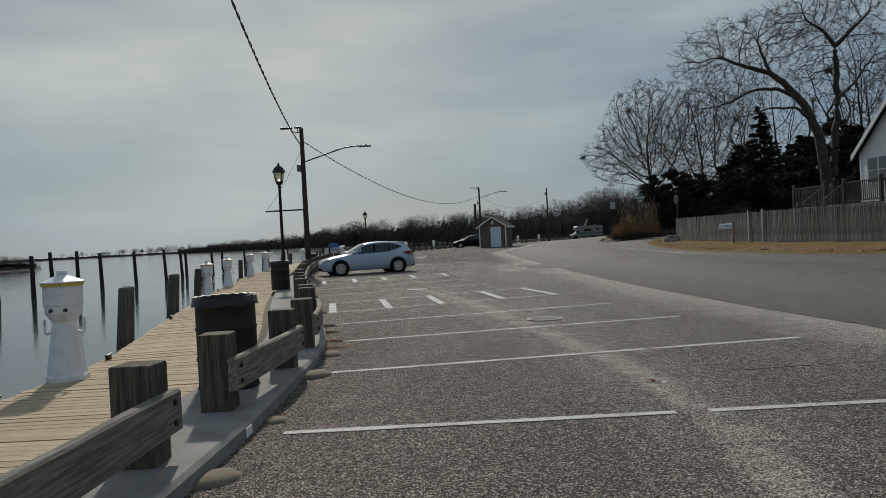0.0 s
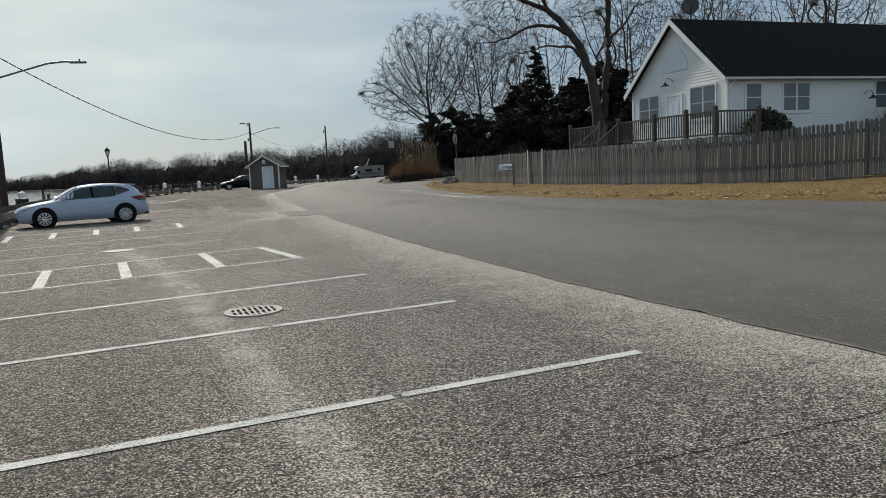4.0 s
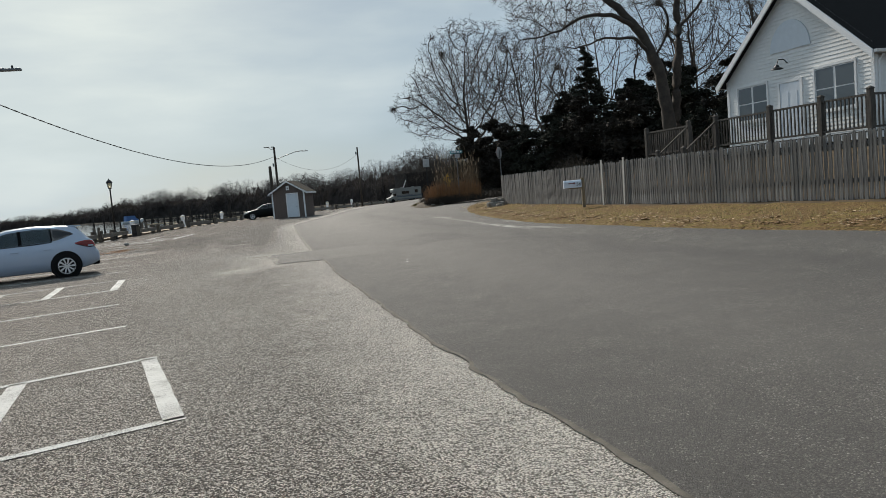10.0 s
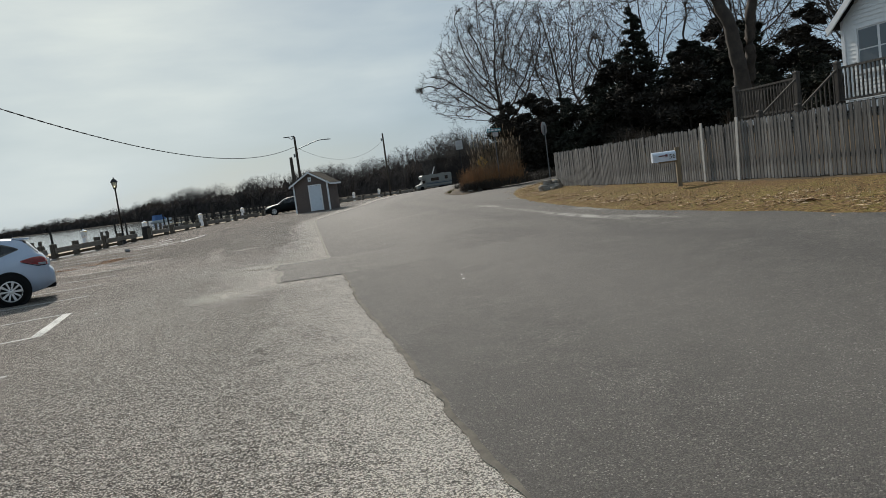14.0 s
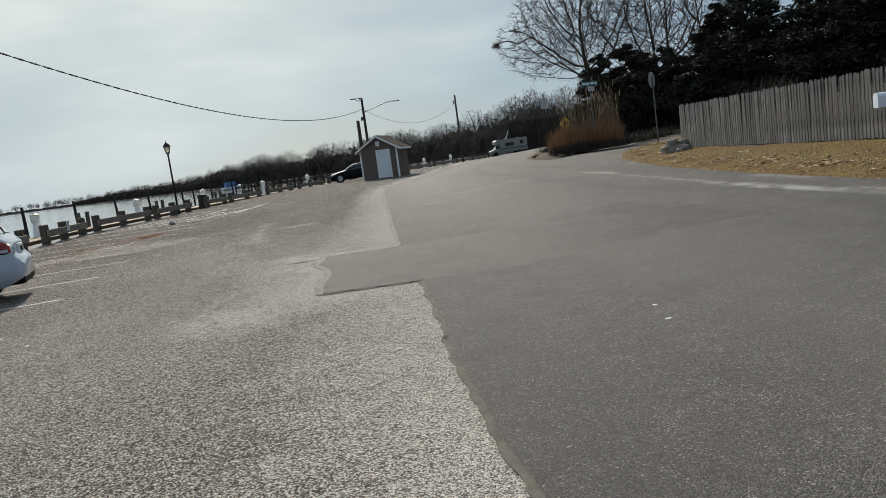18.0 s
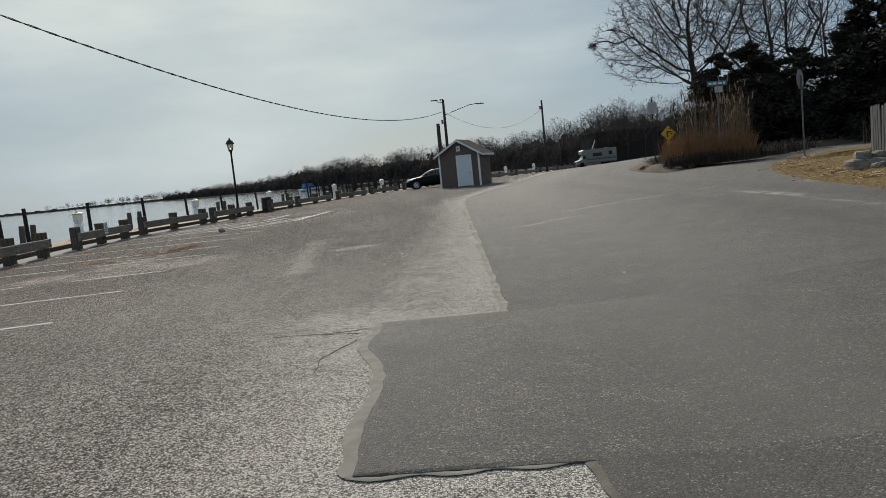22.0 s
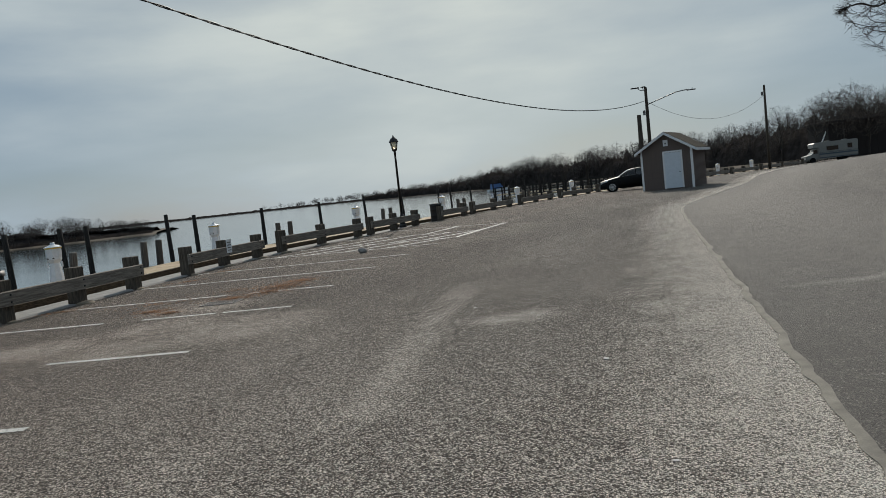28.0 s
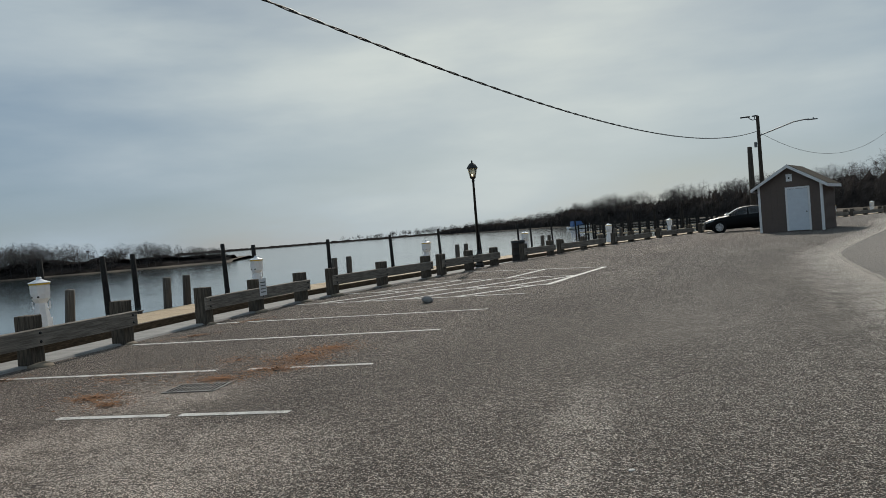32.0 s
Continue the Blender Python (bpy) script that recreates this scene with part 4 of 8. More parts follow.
def power_pedestal(m, first=None):
    if first:
        return copy_thing(first, m)
    ob = thing("power_pedestal", m, "white lighthouse-shaped dock power pedestal with yellow band", "power pedestal", "power pedestals along the dock")
    turn = Matrix.Rotation(math.pi / 8, 4, "Z")
    bm = bmesh.new()
    lathe(bm, [(0.27, 0), (0.27, 0.06), (0.255, 0.09), (0.165, 0.72), (0.15, 0.80)], 8, m=turn)
    part("base", bm, M_DIRTWHITE, ob)
    bm = bmesh.new()
    box(bm, 0, 0.262, 0.10, 0.2, 0.012, 0.28, Matrix.Rotation(0.0, 4, "Z"))
    part("access_panel", bm, M_DIRTWHITE, ob)
    bm = bmesh.new()
    lathe(bm, [(0.15, 0.80), (0.235, 0.92), (0.235, 1.02), (0.25, 1.03), (0.25, 1.27), (0.24, 1.29)], 8, m=turn)
    part("head", bm, M_DIRTWHITE, ob)
    bm = bmesh.new()
    lathe(bm, [(0.262, 1.288), (0.268, 1.29), (0.268, 1.325), (0.262, 1.33)], 8, m=turn)
    part("yellow_band", bm, M_YELLOW, ob, "yellow painted band")
    bm = bmesh.new()
    lathe(bm, [(0.285, 1.33), (0.285, 1.345), (0.07, 1.43), (0.07, 1.48), (0.055, 1.495)], 8, m=turn)
    part("cap", bm, M_DIRTWHITE, ob, "pale faceted cap")
    for sx in (-1, 1):
        bm = bmesh.new()
        lathe(bm, [(0.03, -0.01), (0.03, 0.02)], 10, m=Matrix.Translation((0.09 * sx, -0.205, 0.965)) @ Matrix.Rotation(math.radians(125), 4, "X"))
        part("socket", bm, M_SOCKET, ob)
        bm = bmesh.new()
        tube(bm, [(0.17 * sx, 0, 0.66), (0.24 * sx, 0, 0.64), (0.255 * sx, 0, 0.68), (0.255 * sx, 0, 0.84)], 0.022, 6)
        part("hose_hook", bm, M_DIRTWHITE, ob)
    return ob


ped = None
for s in (33.65, 47.9, 53.6, 61.6, 67.2, 75.2, 82.2, 91.5, 99.8, 108.8, 116.2, 123.5, 131, 138.5, 146):
    m = dock_place(s, -2.88, dock_z(s), random.uniform(-0.15, 0.15)) @ Matrix.Scale(0.87, 4)
    ped = power_pedestal(m, ped) if ped is None else (power_pedestal(m, ped), ped)[1]


def piling_bm(h, r0, r1, below=1.2):
    bm = bmesh.new()
    lathe(bm, [(r0, -below), (r0, 0), ((r0 + r1) / 2, h * 0.5), (r1, h - 0.03), (r1 * 0.85, h)], 10)
    for v in bm.verts:
        v.co.x += 0.02 * noise.noise((v.co.z * 0.8, 1, 0)) * max(0, v.co.z)
    return bm


PILES = [mesh_of("piling", piling_bm(2.42, 0.135, 0.112), M_PILE, True), mesh_of("piling", piling_bm(2.6, 0.13, 0.105), M_PILE, True)]


def piling(me, m, label, group):
    ob = new("piling", me)
    ob.matrix_basis = m
    return tagged(ob, label, "piling", group)


# a straight row of mooring pilings well out from the dock
for i, (y, k) in enumerate(((35.2, 0), (38.0, 0), (40.7, 1), (43.1, 1), (45.6, 0), (51.4, 0), (56.2, 0), (59.0, 0), (61.0, 0), (66.8, 1), (69.0, 0), (77.2, 0), (85.6, 0), (94.3, 1), (105.3, 1), (117.3, 1), (121.7, 1), (133, 0), (146, 1))):
    m = Matrix.Translation((-26.5 + 0.25 * math.sin(i * 2.1), y, WATER_Z)) @ Matrix.Rotation(random.uniform(-0.02, 0.02), 4, "X") @ Matrix.Rotation(random.uniform(-0.05, 0.0), 4, "Y")
    piling(PILES[k], m, "tall dark mooring piling standing in the water", "mooring pilings off the dock")

bm = bmesh.new()
lathe(bm, [(0.105, -1.6), (0.105, 0.0), (0.1, 0.90), (0.085, 0.93)], 10)
SHORT = mesh_of("fender_post", bm, M_PILE_GREY, True)
for s, tilt in ((37.6, 0.05), (38.0, 0.03), (43.2, 0.06), (43.7, 0.04), (47.8, 0.05), (49.5, 0.0), (55.5, 0.08), (56, 0.05), (60.4, 0.0), (62.5, 0.05), (68.2, 0.02), (76.2, 0.06), (79.2, 0.02), (79.9, 0.02), (86.0, 0.0), (86.8, 0.0), (94.2, 0), (94.9, 0), (102.0, 0), (102.7, 0), (110, 0.02), (110.7, 0)):
    ob = new("fender_post", SHORT)
    ob.matrix_basis = dock_place(s, -3.19, 0.0) @ Matrix.Rotation(0.03 + tilt, 4, "Y")
    tagged(ob, "short grey timber fender pile at the dock's edge", "piling", "fender piles on the dock edge")


def cleat(m):
    ob = thing("dock_cleat", m, "small dark metal mooring cleat on the dock edge", "cleat", "mooring cleats")
    bm = bmesh.new()
    tube(bm, [(0, -0.13, 0.075), (0, -0.06, 0.06), (0, 0.06, 0.06), (0, 0.13, 0.075)], [0.012, 0.02, 0.02, 0.012], 8)
    part("horn", bm, M_BLACK, ob)
    bm = bmesh.new()
    box(bm, 0, 0, 0, 0.05, 0.12, 0.05)
    part("foot", bm, M_BLACK, ob)
    return ob


first = cleat(dock_place(32.2, -2.95, dock_z(32.2)))
for s in (35.4, 41.5, 45, 51, 57.5, 73.5, 78, 83.5, 88.5, 97):
    copy_thing(first, dock_place(s, -2.95, dock_z(s)))


def drum(m, first=None):
    if first:
        return copy_thing(first, m)
    ob = thing("steel_drum", m, "black rusty steel drum used as a litter bin", "trash drum", "litter drums by the rail")
    prof = [(0.285, 0), (0.295, 0.01), (0.285, 0.03)]
    for z in (0.29, 0.58):
        prof += [(0.285, z - 0.02), (0.297, z), (0.285, z + 0.02)]
    prof += [(0.285, 0.86), (0.297, 0.875), (0.293, 0.885), (0.275, 0.88), (0.272, 0.3)]
    bm = bmesh.new()
    lathe(bm, prof, 28)
    part("shell", bm, M_RUST, ob, smooth=True)
    bm = bmesh.new()
    n = 36
    rings = []
    for r, z in ((0.27, 0.78), (0.276, 0.885), (0.305, 0.892), (0.312, 0.80)):
        rings.append([bm.verts.new(((r + 0.012 * noise.noise((i * 0.9, z * 9, 0))) * math.cos(2 * math.pi * i / n), (r + 0.012 * noise.noise((i * 0.9, z * 9, 0))) * math.sin(2 * math.pi * i / n), z + (0.03 * noise.noise((i * 0.7, 0, z)) if z < 0.85 else 0.006 * math.sin(i * 3)))) for i in range(n)])
    for a, b in zip(rings, rings[1:]):
        for i in range(n):
            bm.faces.new((a[i], a[(i + 1) % n], b[(i + 1) % n], b[i]))
    part("liner_bag", bm, simple("black_bag", (0.012, 0.012, 0.013), 0.5, bumps=0.4, fine=30), ob, "black plastic liner folded over the rim", smooth=True)
    return ob


d0 = drum(dock_place(32.0, -0.52, 0.13))
for s, off, z in ((48.2, -0.72, 0.0), (70.4, -0.62, 0.0), (94.6, -0.3, 0.0)):
    drum(dock_place(s, off, kerb_z(s) + z, s), d0)

M_LAMPGLASS, nt, b = node_mat("lantern_glass", 0.25, 0, 0.5)
b.inputs["Base Color"].default_value = (0.75, 0.68, 0.5, 1)
b.inputs["Transmission Weight"].default_value = 0.5


def lantern_post(m, first=None, h=4.25):
    if first:
        return copy_thing(first, m)
    ob = thing("street_lamp", m, "black lantern street lamp on a slender fluted post", "street lamp", "lantern lamps on the dock")
    bm = bmesh.new()
    lathe(bm, [(0.17, 0), (0.17, 0.1), (0.13, 0.16), (0.12, 0.5), (0.075, 0.6), (0.065, 0.7)], 16)
    part("base", bm, M_BLACK, ob)
    bm = bmesh.new()
    lathe(bm, [(0.06, 0.7), (0.045, h - 0.85), (0.06, h - 0.83), (0.06, h - 0.79), (0.04, h - 0.76)], 14)
    part("shaft", bm, M_BLACK, ob, smooth=True)
    bm = bmesh.new()
    lathe(bm, [(0.05, h - 0.76), (0.11, h - 0.7), (0.12, h - 0.66)], 12)
    part("cup", bm, M_BLACK, ob)
    bm = bmesh.new()
    lathe(bm, [(0.115, h - 0.66), (0.155, h - 0.5), (0.185, h - 0.32)], 8)
    part("globe", bm, M_LAMPGLASS, ob, "frosted lantern globe", smooth=True)
    for i in range(4):
        a = math.pi / 4 + i * math.pi / 2
        bm = bmesh.new()
        tube(bm, [(0.12 * math.cos(a), 0.12 * math.sin(a), h - 0.66), (0.165 * math.cos(a), 0.165 * math.sin(a), h - 0.5), (0.195 * math.cos(a), 0.195 * math.sin(a), h - 0.32)], 0.012, 5)
        part("cage_bar", bm, M_BLACK, ob)
    bm = bmesh.new()
    lathe(bm, [(0.225, h - 0.33), (0.22, h - 0.30), (0.15, h - 0.18), (0.06, h - 0.1), (0.03, h - 0.08), (0.035, h - 0.04), (0.01, h)], 12)
    part("roof", bm, M_BLACK, ob)
    return ob


l1 = lantern_post(Matrix.Translation((-7.47, 21.8, 0.02)))
lantern_post(Matrix.Translation((-11.03, 63.5, 0.02)) @ Matrix.Rotation(0.4, 4, "Z"), l1)


# ---- poles and cables ----
def utility_pole(x, y, top, arm=None, box_z=None, bracket=True, r=0.14, label="dark wooden utility pole with a street light arm", cross=None):
    z0 = height(x, y)
    ob = thing("utility_pole", Matrix.Translation((x, y, z0)), label, "utility pole", "utility poles")
    h = top - z0
    bm = bmesh.new()
    lathe(bm, [(r, -0.5), (r * 0.95, h * 0.4), (r * 0.72, h), (r * 0.6, h + 0.02)], 14)
    part("pole", bm, M_POLE, ob, smooth=True)
    if arm:
        ax, az0, az1 = arm
        bm = bmesh.new()
        pts = [(0.08, 0, az0), (ax * 0.35, 0, az0 + (az1 - az0) * 0.5), (ax * 0.62, 0, az0 + (az1 - az0) * 0.9), (ax * 0.8, 0, az1), (ax * 0.9, 0, az1)]
        tube(bm, [(px, py, pz - z0) for px, py, pz in pts], 0.038, 8)
        part("lamp_arm", bm, M_GALV, ob, "grey metal lamp arm")
        bm = bmesh.new()
        box(bm, ax * 0.95, 0, az1 - z0 - 0.07, abs(ax) * 0.14 + 0.15, 0.2, 0.07, bevel=0.02)
        part("lamp_head", bm, M_GALV, ob, "flat grey led lamp head")
        bm = bmesh.new()
        lathe(bm, [(0.03, 0), (0.03, 0.09)], 8, m=Matrix.Translation((ax * 0.97, 0, az1 - z0)))
        part("photocell", bm, M_BLACK, ob)
    if box_z:
        bm = bmesh.new()
        box(bm, -0.22, 0, box_z - z0 - 0.15, 0.18, 0.18, 0.34, bevel=0.015)
        part("junction_box", bm, M_GALV, ob)
    if bracket:
        bm = bmesh.new()
        tube(bm, [(0.0, 0, h - 0.15), (-0.3, 0, h - 0.2), (-0.5, 0, h - 0.08), (-0.55, 0, h + 0.02)], 0.03, 6)
        tube(bm, [(-0.18, 0, h - 0.2), (-0.18, 0, h + 0.02)], 0.025, 6)
        part("bracket", bm, M_GALV, ob)
        bm = bmesh.new()
        box(bm, -0.75, 0, h + 0.0, 0.6, 0.12, 0.09, bevel=0.02)
        part("camera_housing", bm, M_BLACK, ob)
        bm = bmesh.new()
        box(bm, -0.16, 0, h + 0.02, 0.36, 0.1, 0.08, bevel=0.02)
        part("camera_housing", bm, M_BLACK, ob)
    if cross:
        x0, x1, cz = cross
        bm = bmesh.new()
        box(bm, (x0 + x1) / 2, 0.1, cz - z0, x1 - x0, 0.07, 0.07)
        part("crossbar", bm, M_POLE, ob)
    return ob


utility_pole(-9.45, 33.8, 7.28, (3.3, 5.62, 6.26), 5.3, cross=(-2.05, 0.1, 3.22))
utility_pole(-0.5, 89.0, 7.45, (3.35, 6.2, 6.88), 5.6)
utility_pole(9.7, 108.0, 8.1, None, 7.3, False, 0.13, "plain tall wooden utility pole beside the far road")
utility_pole(-1.1, 88.4, 5.45, None, None, False, 0.2, "short thick wooden pole stub beside the shed")


def cable(pts_a, pts_b, sag, r=0.016, name="overhead_cable", twist=False, label="twisted black overhead cable sagging between poles"):
    a, b = Vector(pts_a), Vector(pts_b)
    n = 90
    c = [a.lerp(b, i / n) - Vector((0, 0, 4 * sag * (i / n) * (1 - i / n))) for i in range(n + 1)]
    ob = thing(name, Matrix.Translation(c[0]), label, "cable")
    c = [p - c[0] for p in c]
    bm = bmesh.new()
    if twist:
        side = (b - a).cross(Vector((0, 0, 1))).normalized()
        k = 420
        for ph in (0, math.pi):
            pts = []
            for i in range(k + 1):
                f = i / k
                p = (b - a) * f - Vector((0, 0, 4 * sag * f * (1 - f)))
                an = ph + f * (b - a).length * 5.0
                pts.append(p + side * math.cos(an) * r + Vector((0, 0, math.sin(an) * r)))
            tube(bm, pts, r * 0.95, 5, False)
    else:
        tube(bm, c, r, 6, False)
    part("strand", bm, M_WIRE, ob)
    return ob


cable((-9.5, 33.75, 6.72), (-0.55, 88.9, 6.5), 1.93, 0.014, twist=True)
cable((-9.5, 33.75, 6.45), (-4.2, 2.2, 8.4), 0.75, 0.017, twist=True)
cable((-0.5, 89, 6.45), (9.65, 107.9, 7.2), 1.75, 0.012, label="thin black overhead cable behind the shed")
cable((-9.5, 33.75, 6.2), (-11.4, 33.9, 3.35), 0.15, 0.008, label="thin guy wire beside the utility pole")

# ---- shed ----
M_SHEDROOF = simple("brown_green_shingle", (0.040, 0.034, 0.024), 0.95, var=0.35, scale=4, bumps=0.7, fine=22, spec=0.1)
M_SIDING_TAN = simple("taupe_siding", (0.128, 0.098, 0.084), 0.8, var=0.12)
M_SHINGLE = simple("grey_green_shingle", (0.045, 0.049, 0.043), 0.95, var=0.3, scale=4, bumps=0.7, fine=22)
M_DOORW = simple("white_door", (0.64, 0.69, 0.74), 0.45, var=0.05)


def build_shed():
    zb = 0.12
    ang = math.radians(-13)
    ob = thing("storage_shed", Matrix.Translation((-0.76, 76.85, zb)) @ Matrix.Rotation(ang, 4, "Z"), "small taupe storage shed with white trim and door", "shed")
    w, d, e, ap = 2.92, 3.6, 2.42, 3.32
    bm = bmesh.new()
    prism(bm, [(0, 0), (w, 0), (w, e), (w / 2, ap - 0.05), (0, e)], d)
    part("wall", bm, M_SIDING_TAN, ob)
    # grooves of the vertical siding
    for i in range(1, 10):
        x = w * i / 10
        if 1.28 < x < 2.35:
            continue
        bm = bmesh.new()
        box(bm, x, -0.006, 0.02, 0.014, 0.012, e + min(x, w - x) * (ap - e) / (w / 2) - 0.2)
        part("batten", bm, M_SIDING_TAN, ob)
    for i in range(1, 12):
        bm = bmesh.new()
        box(bm, w + 0.006, d * i / 12, 0.02, 0.012, 0.014, e - 0.1)
        part("batten", bm, M_SIDING_TAN, ob)
    for sx in (-1, 1):
        bm = bmesh.new()
        x0, x1 = (w / 2, -0.28) if sx < 0 else (w / 2, w + 0.28)
        sl = (ap - e) / (w / 2)
        za, zc = ap, ap - sl * abs(x1 - w / 2)
        vs = [(x0, -0.22, za), (x1, -0.22, zc), (x1, d + 0.2, zc), (x0, d + 0.2, za)]
        lo = [bm.verts.new(v) for v in vs]
        hi = [bm.verts.new((v[0], v[1], v[2] + 0.06)) for v in vs]
        for f in ((lo[3], lo[2], lo[1], lo[0]), (hi[0], hi[1], hi[2], hi[3]), *((lo[i], lo[(i + 1) % 4], hi[(i + 1) % 4], hi[i]) for i in range(4))):
            bm.faces.new(f)
        bmesh.ops.recalc_face_normals(bm, faces=bm.faces[:])
        part("roof_slope", bm, M_SHEDROOF, ob, "brown-green shingle roof slope")
        bm = bmesh.new()
        run = Vector((x1 - x0, 0, zc - za))
        prism(bm, [(x0, za - 0.11), (x1, zc - 0.11), (x1, zc + 0.045), (x0, za + 0.045)] if sx > 0 else [(x1, zc - 0.11), (x0, za - 0.11), (x0, za + 0.045), (x1, zc + 0.045)], 0.03, Matrix.Translation((0, -0.255, 0)))
        part("rake_trim", bm, M_WHITE, ob, "white rake board")
        bm = bmesh.new()
        box(bm, x1 + 0.015 * sx, d / 2, zc - 0.12, 0.03, d + 0.44, 0.15)
        part("fascia", bm, M_WHITE, ob, "white fascia board")
        bm = bmesh.new()
        box(bm, 0.045 if sx < 0 else w - 0.045, -0.012, 0, 0.1, 0.024, e - 0.02)
        box(bm, -0.012 if sx < 0 else w + 0.012, 0.05, 0, 0.024, 0.1, e - 0.02)
        part("corner_trim", bm, M_WHITE, ob, "white corner board")
    door = part("door", (lambda q: (box(q, 1.82, -0.03, 0.1, 0.92, 0.04, 2.05, bevel=0.006), q)[1])(bmesh.new()), M_DOORW, ob, "plain white door")
    for x, ww, z, hh in ((1.31, 0.09, 0.08, 2.16), (2.33, 0.09, 0.08, 2.16), (1.82, 1.11, 2.16, 0.09)):
        part("door_trim", (lambda q: (box(q, x, -0.02, z, ww, 0.05, hh), q)[1])(bmesh.new()), M_WHITE, ob)
    bm = bmesh.new()
    lathe(bm, [(0.03, 0), (0.03, 0.04), (0.035, 0.06), (0.02, 0.08)], 10, m=Matrix.Translation((2.2, -0.05, 1.0)) @ Matrix.Rotation(math.pi / 2, 4, "X"))
    part("knob", bm, M_GALV, door)
    bm = bmesh.new()
    box(bm, w / 2 + 0.02, -0.02, e + 0.12, 0.27, 0.04, 0.36)
    part("vent", bm, M_WHITE, ob, "small white gable vent")
    bm = bmesh.new()
    box(bm, w / 2 + 0.02, -0.045, e + 0.24, 0.07, 0.012, 0.09)
    part("vent_hole", bm, M_BLACK, ob)
    bm = bmesh.new()
    box(bm, w / 2, d / 2, -0.3, w - 0.1, d - 0.1, 0.31)
    part("plinth", bm, M_CONC, ob)


build_shed()

# ---- house ----
M_SIDING = simple("white_clapboard", (0.78, 0.78, 0.76), 0.6, var=0.05)
M_ROOF = simple("black_shingle", (0.013, 0.0125, 0.0125), 0.95, var=0.35, scale=3, bumps=0.5, fine=18, spec=0.12)
M_TRIMW = simple("white_trim", (0.80, 0.80, 0.79), 0.5, var=0.04)
M_PANE, nt, b = node_mat("window_glass", 0.05, 0, 0.6)
b.inputs["Base Color"].default_value = (0.10, 0.115, 0.125, 1)
M_DECKRAIL = wood("grey_deck_rail", (0.055, 0.048, 0.042), (0.13, 0.117, 0.103), "Z", piece=0.3)
FLOOR = 2.12
HOUSE = Matrix.Translation((19.29, 29.03, 0)) @ Matrix.Rotation(math.atan2(0.11, 0.994), 4, "Z")


def window(house, x, y, z, w, h, face, panes=1):
    """A sash window: face 'x' on the gable front (normal -x), 'y' on the long side (normal -y)."""
    turn = Matrix.Rotation(-math.pi / 2, 4, "Z") if face == "x" else Matrix()
    base = Matrix.Translation((x, y, z)) @ turn
    win = part("window", (lambda q: (box(q, 0, -0.012, 0, w, 0.02, h), q)[1])(bmesh.new()), M_TRIMW, house, m=base)
    for i in range(panes):
        cx = -w / 2 + w / panes * (i + 0.5)
        pw = w / panes - 0.1
        for z0, hh in ((0.06, h / 2 - 0.08), (h / 2 + 0.02, h / 2 - 0.08)):
            part("pane", (lambda q: (box(q, cx, -0.027 if z0 > h / 2 else -0.024, z0, pw, 0.008, hh), q)[1])(bmesh.new()), M_PANE, win)
    for bx, bw, bz, bh in ((-w / 2 - 0.02, 0.07, -0.03, h + 0.08), (w / 2 + 0.02, 0.07, -0.03, h + 0.08), (0, w - 0.04, h - 0.02, 0.07), (0, w + 0.16, -0.07, 0.06)):
        part("frame", (lambda q: (box(q, bx, -0.03, bz, bw, 0.05, bh), q)[1])(bmesh.new()), M_TRIMW, win)
    return win


def wall_lamp(parent, m):
    bm = bmesh.new()
    tube(bm, [(0, 0, 0), (0, -0.15, 0.12), (0, -0.38, 0.12), (0, -0.45, -0.05)], 0.018, 6)
    lathe(bm, [(0.05, -0.06), (0.09, -0.14), (0.2, -0.2), (0.21, -0.215)], 14, False, Matrix.Translation((0, -0.45, 0)))
    part("wall_lamp", bm, M_BLACK, parent, "black gooseneck barn lamp", m=m)


